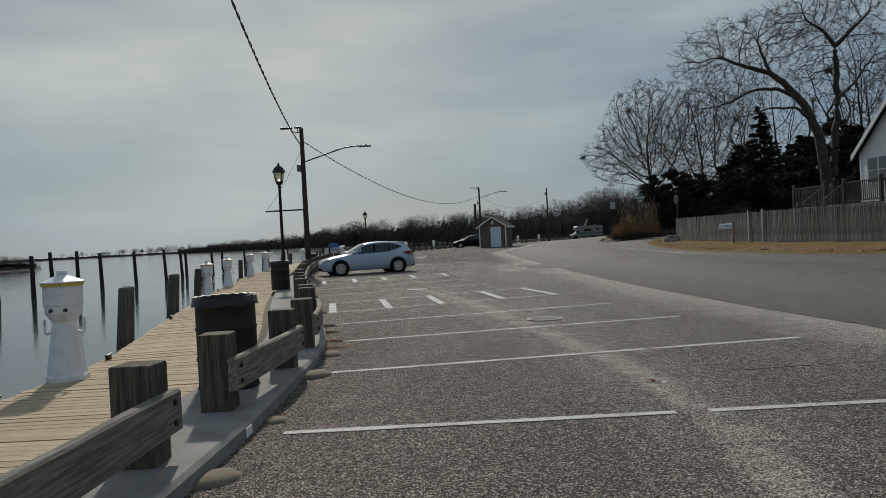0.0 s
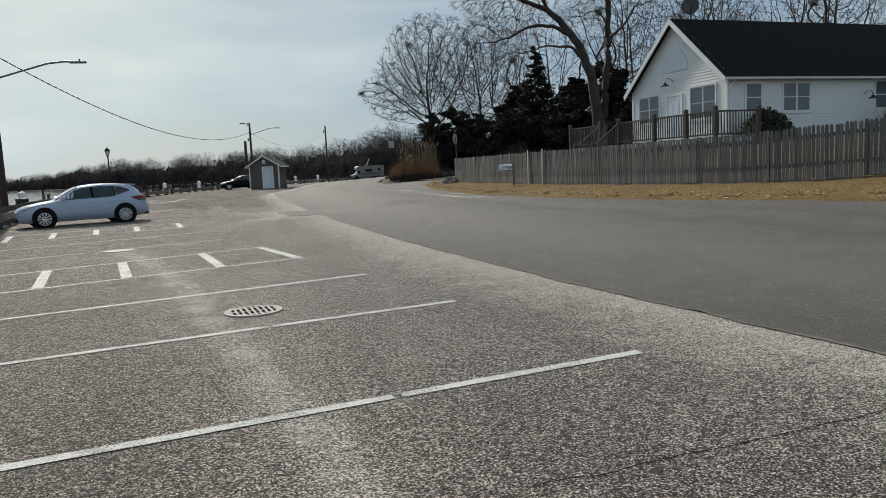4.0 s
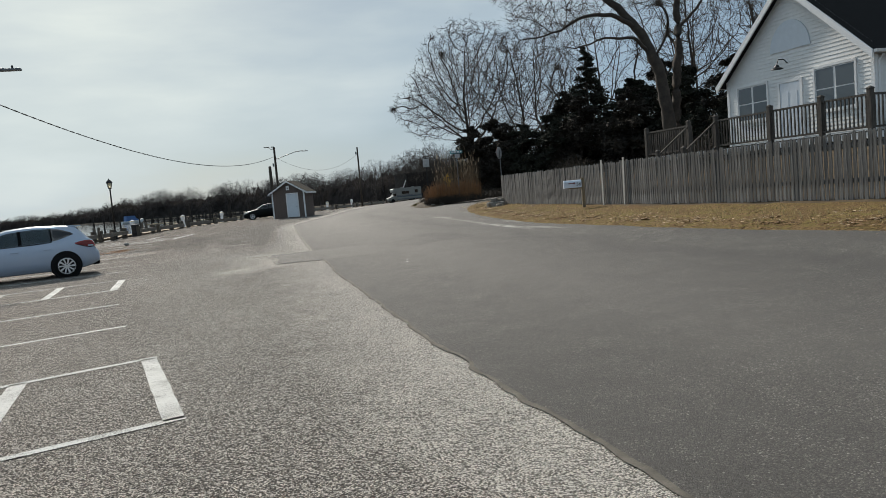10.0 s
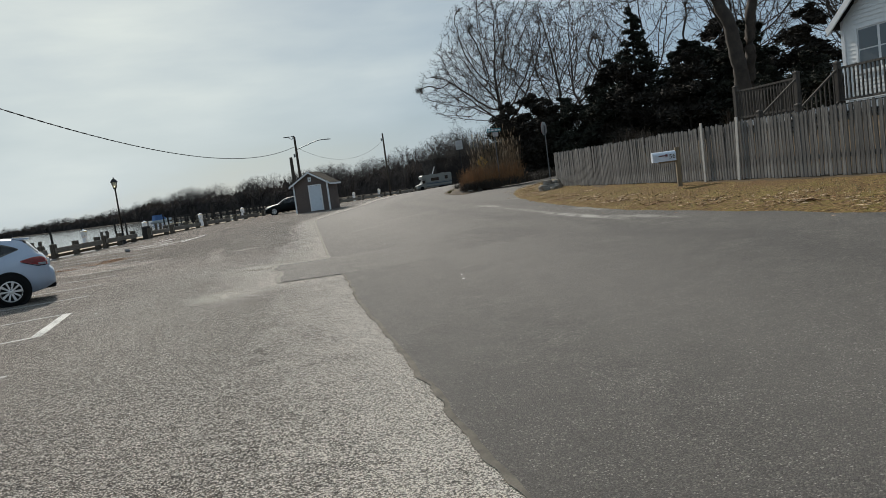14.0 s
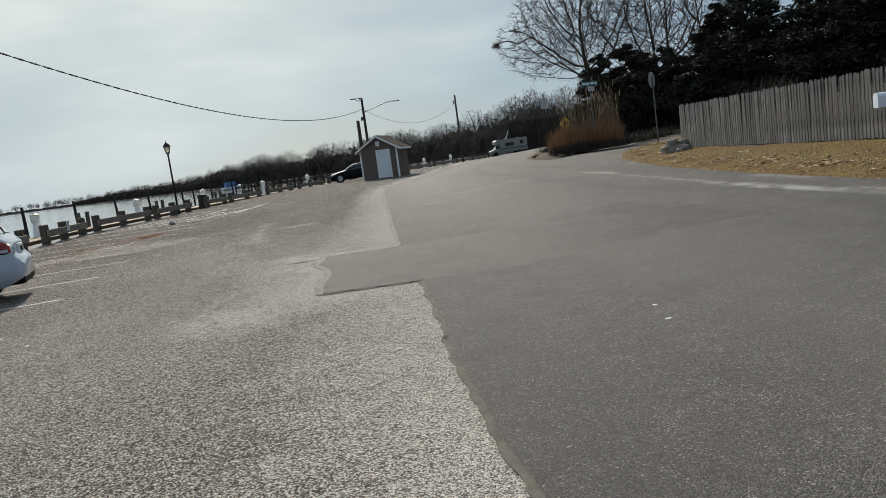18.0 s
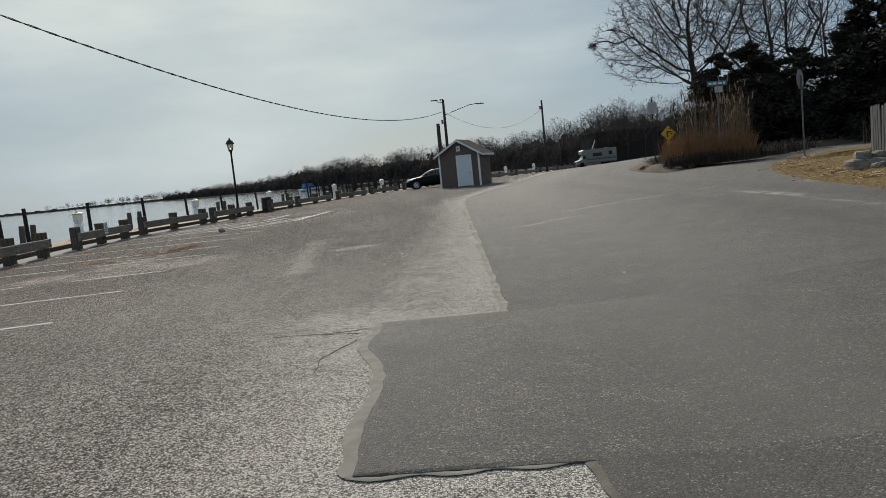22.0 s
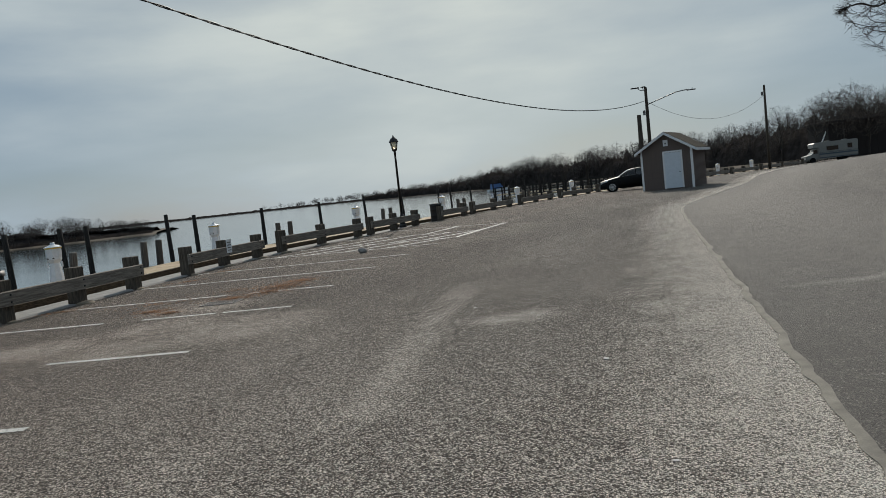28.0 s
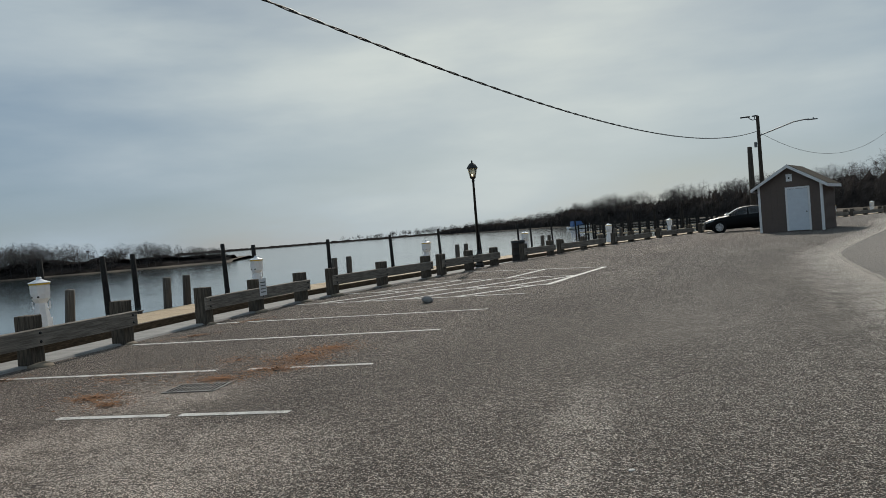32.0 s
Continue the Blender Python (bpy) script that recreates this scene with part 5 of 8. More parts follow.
def build_house():
    ob = thing("house", HOUSE, "white clapboard house with a black shingle roof", "house")
    D, W, E, AP = 15.0, 6.65, 4.68, 7.5
    base = 0.9
    bm = bmesh.new()
    # long body: gable outline in y-z, drawn along x
    rot = Matrix(((0, 1, 0, 0), (1, 0, 0, 0), (0, 0, 1, 0), (0, 0, 0, 1)))
    prism(bm, [(0, base), (W, base), (W, E), (W / 2, AP - 0.1), (0, E)], D, rot)
    bmesh.ops.recalc_face_normals(bm, faces=bm.faces[:])
    part("wall", bm, M_SIDING, ob)
    # clapboard courses on the two seen walls
    me = None
    z = FLOOR - 0.25
    while z < AP - 0.35:
        half = W / 2 if z < E else (AP - z) / (AP - E) * W / 2
        bm = bmesh.new()
        y0, y1 = W / 2 - half, W / 2 + half
        a = [(-0.004, y0, z + 0.125), (-0.020, y0, z), (-0.020, y1, z), (-0.004, y1, z + 0.125), (-0.002, y0, z), (-0.002, y1, z)]
        v = [bm.verts.new(p) for p in a]
        bm.faces.new((v[0], v[1], v[2], v[3]))
        bm.faces.new((v[1], v[4], v[5], v[2]))
        part("clapboard", bm, M_SIDING, ob)
        if z < E - 0.1:
            bm = bmesh.new()
            v = [bm.verts.new(p) for p in ((0, -0.004, z + 0.125), (D, -0.004, z + 0.125), (D, -0.020, z), (0, -0.020, z), (0, -0.002, z), (D, -0.002, z))]
            bm.faces.new((v[0], v[3], v[2], v[1]))
            bm.faces.new((v[3], v[4], v[5], v[2]))
            part("clapboard", bm, M_SIDING, ob)
        z += 0.125
    sl = (AP - E) / (W / 2)
    for sy in (-1, 1):
        y1 = W / 2 + sy * (W / 2 + 0.25)
        z1 = AP - sl * (W / 2 + 0.25)
        vs = [(-0.3, W / 2, AP), (-0.3, y1, z1), (D + 0.3, y1, z1), (D + 0.3 - (0.0), W / 2, AP)]
        bm = bmesh.new()
        lo = [bm.verts.new(p) for p in vs]
        hi = [bm.verts.new((p[0], p[1], p[2] + 0.1)) for p in vs]
        for f in ((lo[3], lo[2], lo[1], lo[0]), tuple(hi), *((lo[i], lo[(i + 1) % 4], hi[(i + 1) % 4], hi[i]) for i in range(4))):
            bm.faces.new(f)
        bmesh.ops.recalc_face_normals(bm, faces=bm.faces[:])
        part("roof_slope", bm, M_ROOF, ob, "black shingle roof slope")
        bm = bmesh.new()
        v = [bm.verts.new((x, y, z + dz)) for x in (-0.36, -0.305) for y, z in ((W / 2, AP), (y1, z1)) for dz in (-0.16, 0.085)]
        for f in ((0, 1, 3, 2), (4, 6, 7, 5), (0, 2, 6, 4), (1, 5, 7, 3), (2, 3, 7, 6), (0, 4, 5, 1)):
            bm.faces.new([v[i] for i in f])
        bmesh.ops.recalc_face_normals(bm, faces=bm.faces[:])
        part("rake_board", bm, M_TRIMW, ob, "white rake board")
        bm = bmesh.new()
        prism(bm, [(0, 0), (0.1, 0.02), (0.12, 0.1), (0, 0.1)] if sy > 0 else [(0, 0), (0, 0.1), (-0.12, 0.1), (-0.1, 0.02)], D + 0.6, Matrix.Translation((-0.3, y1, z1 - 0.01)) @ Matrix(((0, 1, 0, 0), (1, 0, 0, 0), (0, 0, 1, 0), (0, 0, 0, 1))))
        bmesh.ops.recalc_face_normals(bm, faces=bm.faces[:])
        part("gutter", bm, M_TRIMW, ob, "white gutter")
    for y in (-0.012, W + 0.012):
        bm = bmesh.new()
        box(bm, -0.03, y + (0.05 if y < 0 else -0.05), base, 0.03, 0.13, E - base)
        if y < 0:
            box(bm, 0.04, -0.03, base, 0.13, 0.03, E - base)
        part("corner_board", bm, M_TRIMW, ob)
    bm = bmesh.new()
    tube(bm, [(0.3, -0.2, E - 0.12), (0.18, -0.12, E - 0.3), (0.1, -0.07, E - 0.42), (0.1, -0.07, FLOOR - 0.3)], 0.04, 8)
    part("downspout", bm, M_TRIMW, ob, "white downspout")
    window(ob, 0, 1.50, 3.0, 1.62, 1.42, "x", 2)
    window(ob, 0, 5.30, 3.05, 1.55, 1.30, "x", 2)
    window(ob, 1.35, 0, 3.12, 0.85, 1.25, "y", 1)
    window(ob, 3.68, 0, 3.12, 1.5, 1.25, "y", 2)
    window(ob, 9.1, 0, 3.15, 1.65, 1.28, "y", 2)
    # front door
    turn = Matrix.Translation((0, 3.42, FLOOR)) @ Matrix.Rotation(-math.pi / 2, 4, "Z")
    door = part("door", (lambda q: (box(q, 0, -0.025, 0, 0.92, 0.04, 2.04, bevel=0.005), q)[1])(bmesh.new()), M_DOORW, ob, "pale white panelled door", m=turn)
    for x, z, w, h in ((-0.21, 0.2, 0.28, 0.62), (0.21, 0.2, 0.28, 0.62), (-0.21, 1.0, 0.28, 0.72), (0.21, 1.0, 0.28, 0.72)):
        part("panel", (lambda q: (box(q, x, -0.05, z, w, 0.012, h, bevel=0.004), q)[1])(bmesh.new()), M_DOORW, door)
    for x, w, z, h in ((-0.52, 0.1, 0, 2.14), (0.52, 0.1, 0, 2.14), (0, 0.94, 2.05, 0.1)):
        part("frame", (lambda q: (box(q, x, -0.025, z, w, 0.06, h), q)[1])(bmesh.new()), M_TRIMW, door)
    # half-round gable panel
    bm = bmesh.new()
    prism(bm, [(0.92 * math.cos(math.pi * i / 20), 1.0 * math.sin(math.pi * i / 20)) for i in range(21)], 0.03, Matrix.Translation((-0.045, 3.35, 5.28)) @ Matrix.Rotation(-math.pi / 2, 4, "Z"))
    bmesh.ops.recalc_face_normals(bm, faces=bm.faces[:])
    fan = part("half_round_panel", bm, M_DOORW, ob, "blue-white half-round gable panel")
    wall_lamp(ob, Matrix.Translation((-0.02, 3.5, 4.85)) @ Matrix.Rotation(-math.pi / 2, 4, "Z"))
    wall_lamp(ob, Matrix.Translation((7.6, -0.02, 3.8)))
    # lower wing at the far end
    bm = bmesh.new()
    prism(bm, [(-3.0, base), (3.2, base), (3.2, 4.4), (0.1, 6.0), (-3.0, 4.4)], 6.0, Matrix.Translation((13.2, 0, 0)) @ Matrix.Translation((0, -3.2, 0)))
    bmesh.ops.recalc_face_normals(bm, faces=bm.faces[:])
    part("wing", bm, M_SIDING, ob)
    for sx in (-1, 1):
        bm = bmesh.new()
        x1 = 3.4 * sx
        vs = [(0.1, -3.45, 6.02), (x1, -3.45, 4.28), (x1, 3, 4.28), (0.1, 3, 6.02)]
        lo = [bm.verts.new((p[0] + 13.2, p[1], p[2])) for p in vs]
        hi = [bm.verts.new((p[0] + 13.2, p[1], p[2] + 0.09)) for p in vs]
        for f in ((lo[3], lo[2], lo[1], lo[0]), tuple(hi), *((lo[i], lo[(i + 1) % 4], hi[(i + 1) % 4], hi[i]) for i in range(4))):
            bm.faces.new(f)
        bmesh.ops.recalc_face_normals(bm, faces=bm.faces[:])
        part("roof_slope", bm, M_SHINGLE, ob, "grey shingle wing roof")
    bm = bmesh.new()
    lathe(bm, [(0.05, 0), (0.05, 0.5), (0.07, 0.5), (0.07, 0.55)], 10, m=Matrix.Translation((11.3, 1.0, AP - sl * 2.35)))
    part("vent_pipe", bm, M_GALV, ob)
    # satellite dish on the ridge
    bm = bmesh.new()
    lathe(bm, [(0.02, 0.10), (0.22, 0.07), (0.40, 0.0), (0.41, 0.005), (0.22, 0.08), (0.02, 0.115)], 24, False, Matrix.Translation((1.0, W / 2 + 0.2, AP + 0.75)) @ Matrix.Rotation(radians(-60), 4, "X") @ Matrix.Rotation(radians(25), 4, "Y"))
    part("satellite_dish", bm, simple("dish_grey", (0.16, 0.165, 0.17), 0.6), ob, "dark grey satellite dish on the ridge", smooth=True)
    bm = bmesh.new()
    tube(bm, [(1.0, W / 2 + 0.15, AP - 0.05), (1.0, W / 2 + 0.15, AP + 0.7)], 0.035, 8)
    part("dish_mast", bm, M_BLACK, ob)


def build_deck():
    ob = thing("house_deck", HOUSE, "raised grey wooden deck with railings and steps", "deck")
    x0, y0, y1 = -2.2, -1.82, 9.05
    gap = (4.65, 6.22)
    bm = bmesh.new()
    box(bm, x0 / 2 - 0.02, (y0 + y1) / 2, FLOOR - 0.22, -x0 - 0.08, y1 - y0, 0.18)
    part("frame", bm, M_TRIMW, ob, "white deck skirt")
    i, y = 0, y0 + 0.07
    bm = bmesh.new()
    box(bm, x0 / 2 - 0.02, 0, FLOOR - 0.04, -x0 - 0.06, 0.135, 0.035)
    me = mesh_of("deck_board", bm, M_DECKRAIL)
    while y < y1:
        share("deck_board", me, ob, Matrix.Translation((0, y, 0)))
        y += 0.145
    bm = bmesh.new()
    box(bm, 0, 0, -1.25, 0.14, 0.14, 2.36, bevel=0.01)
    post = mesh_of("post", bm, M_DECKRAIL)
    bm = bmesh.new()
    lathe(bm, [(0.11, 0), (0.11, 0.03), (0.02, 0.08)], 4, m=Matrix.Rotation(math.pi / 4, 4, "Z"))
    cap = mesh_of("post_cap", bm, M_DECKRAIL)
    bm = bmesh.new()
    box(bm, 0, 0, 0.08, 0.035, 0.035, 0.86)
    bal = mesh_of("baluster", bm, M_DECKRAIL)
    fore, drop = x0 - 1.4, 1.02
    spots = [(x0, y0, 0), (x0, -0.11, 0), (x0, 1.98, 0), (x0, gap[0], 0), (x0, gap[1], 0), (x0, y1, 0), (-0.1, y0, 0), (-0.1, y1, 0), (fore, gap[0], -drop), (fore, gap[1], -drop)]
    for px, py, dz in spots:
        share("post", post, ob, Matrix.Translation((px, py, FLOOR + dz)))
        share("post_cap", cap, ob, Matrix.Translation((px, py, FLOOR + 1.11 + dz)))

    def run(a, b, za, zb):
        a, b = Vector(a), Vector(b)
        L = (b - a).length
        d = (b - a) / L
        for z in (0.06, 0.94):
            bm = bmesh.new()
            n = Vector((-d.y, d.x)) * 0.03
            v = [bm.verts.new((p.x + s * n.x, p.y + s * n.y, zz + z + dz)) for p, zz in ((a, za), (b, zb)) for s in (-1, 1) for dz in (0, 0.06)]
            for f in ((0, 1, 3, 2), (4, 6, 7, 5), (0, 4, 5, 1), (2, 3, 7, 6), (1, 5, 7, 3), (0, 2, 6, 4)):
                bm.faces.new([v[i] for i in f])
            bmesh.ops.recalc_face_normals(bm, faces=bm.faces[:])
            part("hand_rail", bm, M_DECKRAIL, ob)
        k = int(L / 0.14)
        for i in range(1, k):
            p = a + d * (L * i / k)
            share("baluster", bal, ob, Matrix.Translation((p.x, p.y, za + (zb - za) * i / k)))

    for a, b in ((y0, -0.11), (-0.11, 1.98), (1.98, gap[0]), (gap[1], y1)):
        run((x0, a), (x0, b), FLOOR, FLOOR)
    run((-0.1, y0), (x0, y0), FLOOR, FLOOR)
    run((-0.1, y1), (x0, y1), FLOOR, FLOOR)
    # steps down through the gap, a sloping rail on either side
    for y in gap:
        run((x0, y), (fore, y), FLOOR, FLOOR - drop)
        bm = bmesh.new()
        prism(bm, [(0, -0.3), (0, -0.02), (fore - x0, -drop - 0.02), (fore - x0, -drop - 0.3)], 0.04, Matrix.Translation((x0, y - 0.02, FLOOR)))
        bmesh.ops.recalc_face_normals(bm, faces=bm.faces[:])
        part("stringer", bm, M_DECKRAIL, ob)
    for i in range(5):
        bm = bmesh.new()
        box(bm, x0 - 0.14 - 0.28 * i, (gap[0] + gap[1]) / 2, FLOOR - 0.21 - 0.17 * i, 0.3, gap[1] - gap[0], 0.04)
        part("step", bm, M_DECKRAIL, ob)


build_house()
build_deck()


# ---- signs and mailbox ----
def text_part(body, size, material, parent, m, label=""):
    cu = bpy.data.curves.new("lettering", "FONT")
    cu.body, cu.size, cu.align_x, cu.align_y, cu.extrude = body, size, "CENTER", "CENTER", 0.002
    ob = new("lettering", cu)
    me = bpy.data.meshes.new_from_object(ob.evaluated_get(bpy.context.evaluated_depsgraph_get()))
    bpy.data.objects.remove(ob)
    me.materials.append(material)
    ob = new("lettering", me)
    ob.parent, ob.matrix_basis = parent, m
    return tagged(ob, label)


M_POSTWOOD = wood("tan_post", (0.20, 0.155, 0.10), (0.34, 0.275, 0.19), "Z")
M_FLAG = simple("faded_red", (0.16, 0.06, 0.07), 0.6)
M_MAILBOX = simple("white_mailbox", (0.62, 0.68, 0.76), 0.45, var=0.06)


def build_mailbox():
    x, y = 10.64, 31.4
    z = height(x, y) - 0.02
    ob = thing("mailbox", Matrix.Translation((x, y, z)) @ Matrix.Rotation(radians(-14), 4, "Z"), "pale blue-white mailbox numbered 56 on a tan wooden post", "mailbox")
    bm = bmesh.new()
    box(bm, 0, 0, -0.3, 0.1, 0.1, 1.36, bevel=0.006)
    part("post", bm, M_POSTWOOD, ob)
    bm = bmesh.new()
    box(bm, -0.2, 0, 0.72, 0.5, 0.09, 0.035, bevel=0.004)
    part("arm", bm, M_POSTWOOD, ob)
    arch = [(-0.1, 0), (0.1, 0)] + [(0.1 * math.cos(math.pi * i / 10), 0.16 + 0.08 * math.sin(math.pi * i / 10)) for i in range(11)]
    turned = Matrix.Rotation(math.pi / 2, 4, "Z")
    bm = bmesh.new()
    prism(bm, arch, 0.54, Matrix.Translation((-0.05, 0, 0.757)) @ turned)
    bmesh.ops.recalc_face_normals(bm, faces=bm.faces[:])
    part("box", bm, M_MAILBOX, ob)
    bm = bmesh.new()
    prism(bm, [(p * 1.03, q * 1.02) for p, q in arch], 0.03, Matrix.Translation((-0.575, 0, 0.755)) @ turned)
    bmesh.ops.recalc_face_normals(bm, faces=bm.faces[:])
    part("door", bm, M_MAILBOX, ob)
    bm = bmesh.new()
    box(bm, -0.36, -0.107, 0.885, 0.2, 0.008, 0.024)
    box(bm, -0.275, -0.108, 0.87, 0.05, 0.008, 0.055)
    part("flag", bm, M_FLAG, ob, "dull red flag laid flat")
    text_part("56", 0.15, M_BLACK, ob, Matrix.Translation((-0.14, -0.104, 0.86)) @ Matrix.Rotation(math.pi / 2, 4, "X"), "black house number")


build_mailbox()


def sign_post(x, y, h, r, label, m_post=M_GALV, turn=0.0):
    z = height(x, y) + 0.05
    ob = thing("road_sign", Matrix.Translation((x, y, z)) @ Matrix.Rotation(turn, 4, "Z"), label, "road sign")
    bm = bmesh.new()
    lathe(bm, [(r, -0.4), (r, h)], 8)
    part("post", bm, m_post, ob)
    return ob


M_SIGNBACK = simple("bare_aluminium_back", (0.45, 0.46, 0.47), 0.5, 0.5)
M_TEAL = simple("street_name_blue", (0.05, 0.22, 0.26), 0.5)
M_SIGNYEL = simple("sign_yellow", (0.75, 0.42, 0.03), 0.5)
M_SIGNRED = simple("sign_red", (0.45, 0.03, 0.03), 0.5)

s = sign_post(13.83, 52.4, 2.9, 0.03, "stop sign seen from its edge on a steel post", turn=radians(229))
bm = bmesh.new()
lathe(bm, [(0.38, 0), (0.38, 0.006)], 8, m=Matrix.Translation((0, -0.035, 2.75)) @ Matrix.Rotation(math.pi / 2, 4, "X") @ Matrix.Rotation(math.pi / 8, 4, "Z"))
plate = part("plate", bm, M_SIGNBACK, s, "bare grey back of the octagon plate")
bm = bmesh.new()
lathe(bm, [(0.38, 0), (0.38, 0.004)], 8, m=Matrix.Translation((0, -0.0415, 2.75)) @ Matrix.Rotation(math.pi / 2, 4, "X") @ Matrix.Rotation(math.pi / 8, 4, "Z"))
part("face", bm, M_SIGNRED, s, "red face")

s = sign_post(11.78, 55.3, 3.3, 0.028, "teal street name sign with a small white plate", turn=radians(12))
bm = bmesh.new()
box(bm, 0, 0, 3.12, 0.85, 0.02, 0.19)
part("name_plate", bm, M_TEAL, s, "teal name plate")
for i, (x, w) in enumerate(((-0.3, 0.12), (-0.1, 0.18), (0.13, 0.14), (0.31, 0.1))):
    bm = bmesh.new()
    box(bm, x, -0.014, 3.175, w, 0.006, 0.08)
    part("letter_bar", bm, M_WHITE, s)
bm = bmesh.new()
box(bm, 0.05, -0.02, 2.85, 0.34, 0.012, 0.24)
part("small_plate", bm, M_SIGNBACK, s, "small white plate")

s = sign_post(11.37, 64.6, 3.55, 0.035, "grey-backed rectangular road sign on a dark post", M_BLACK, turn=radians(10))
bm = bmesh.new()
box(bm, 0, -0.04, 2.7, 0.5, 0.008, 0.6, bevel=0.003)
part("plate", bm, M_SIGNBACK, s)

s = sign_post(16.0, 79.6, 1.95, 0.03, "yellow diamond turn arrow sign", M_BLACK, turn=radians(10))
bm = bmesh.new()
box(bm, 0, 0, -0.4, 0.8, 0.01, 0.8, Matrix.Translation((0, -0.04, 1.75)) @ Matrix.Rotation(math.pi / 4, 4, "Y"))
part("plate", bm, M_SIGNYEL, s)
bm = bmesh.new()
box(bm, -0.1, -0.05, 1.45, 0.1, 0.006, 0.45)
box(bm, 0.05, -0.05, 1.8, 0.36, 0.006, 0.1)
part("arrow", bm, M_BLACK, s, "black arrow")
bm = bmesh.new()
box(bm, 0.0, -0.045, 0.9, 0.35, 0.01, 0.3)
part("speed_plate", bm, M_SIGNYEL, s)

# small notice on a rail post
ob = thing("notice", QUAY.placed(QUAY.s_of_y(54.8 * K), 0.20, 0.38), "small pale notice board fixed on a rail post", "notice")
bm = bmesh.new()
box(bm, 0.0, 0, 0, 0.012, 0.28, 0.4)
part("board", bm, M_WHITE, ob)
for i in range(4):
    bm = bmesh.new()
    box(bm, 0.009, 0, 0.07 + 0.075 * i, 0.004, 0.2, 0.025)
    part("letter_bar", bm, M_GALV, ob)
ob = thing("kerb_plate", QUAY.placed(QUAY.s_of_y(3.3 * K), 0.055, 0.0), "small pale plate on the kerb face", "plate")
bm = bmesh.new()
box(bm, 0, 0, 0.02, 0.008, 0.16, 0.07)
part("board", bm, M_WHITE, ob)

# ---- drains, leaves, small things ----
M_IRON = simple("cast_iron", (0.21, 0.20, 0.19), 0.7, 0.3, var=0.3)


M_GRATE = simple("worn_bright_iron", (0.33, 0.31, 0.28), 0.7, 0.1, var=0.25)


def round_grate(x, y, r):
    ob = thing("drain_grate", Matrix.Translation((x, y, 0.003)), "round cast iron drain grate set in the asphalt", "drain grate")
    bm = bmesh.new()
    lathe(bm, [(r, -0.1), (r, 0.0125), (r - 0.05, 0.0125), (r - 0.05, -0.1)], 36, False)
    part("rim", bm, M_GRATE, ob)
    # solid black disc just under the bars, painted shade for the hollow below
    bm = bmesh.new()
    lathe(bm, [(r - 0.04, 0.002), (r - 0.04, 0.011)], 36)
    part("pit", bm, M_PIT, ob)
    for k, (n, wide) in enumerate(((1, 0.035), (4, 0.024))):
        turn = Matrix.Rotation(math.pi / 2 * k + 0.15, 4, "Z")
        for i in range(-n, n + 1):
            o = i * (r - 0.04) / (n + 0.5)
            L = 2 * math.sqrt(max(0, (r - 0.04) ** 2 - o * o))
            if L > 0.05:
                bm = bmesh.new()
                box(bm, 0, o, 0.0112, L, wide, 0.0008 + 0.0004 * k, turn)
                part("bar", bm, M_GRATE, ob)


round_grate(0.1, 10.12, 0.31)
ob = thing("manhole_cover", Matrix.Translation((-3.1 * K, 20.85 * K, 0.003)), "pale round manhole cover in the asphalt", "manhole cover")
bm = bmesh.new()
lathe(bm, [(0.33, -0.05), (0.33, 0.01), (0.29, 0.012), (0.29, 0.008), (0.05, 0.012)], 32)
part("cover", bm, simple("pale_iron", (0.42, 0.41, 0.39), 0.75, var=0.25), ob)
ob = thing("drain_grate", Matrix.Translation((-7.2 * K, 46.85 * K, 0.003)) @ Matrix.Rotation(0.25, 4, "Z"), "rectangular slotted iron drain grate with leaves around", "drain grate")
bm = bmesh.new()
box(bm, 0, 0, 0.0, 0.62, 0.44, 0.009, bevel=0.002)
part("plate", bm, M_IRON, ob)
# black bars on the plate, painted as the shade inside open slots
bm = bmesh.new()
box(bm, 0, 0, 0.0, 0.030, 0.17, 0.0105)
slot_me = mesh_of("slot", bm, M_PIT)
for i in range(11):
    for k in (-1, 1):
        share("slot", slot_me, ob, Matrix.Translation((-0.265 + 0.053 * i, 0.1 * k, 0)))

ob = thing("stone", Matrix.Translation((-8.25 * K, 55.9 * K, 0)), "small pale grey stone lying on the lot", "stone")
bm = bmesh.new()
bmesh.ops.create_icosphere(bm, subdivisions=2, radius=0.13)
for v in bm.verts:
    v.co *= 1 + 0.25 * noise.noise(v.co * 9)
    v.co.z = v.co.z * 0.7 + 0.07
part("body", bm, M_CONC, ob, smooth=True)

M_LEAF = simple("fallen_leaves", (0.30, 0.135, 0.05), 0.9, var=0.4, scale=3, bumps=0, piece=0.6, island=True)


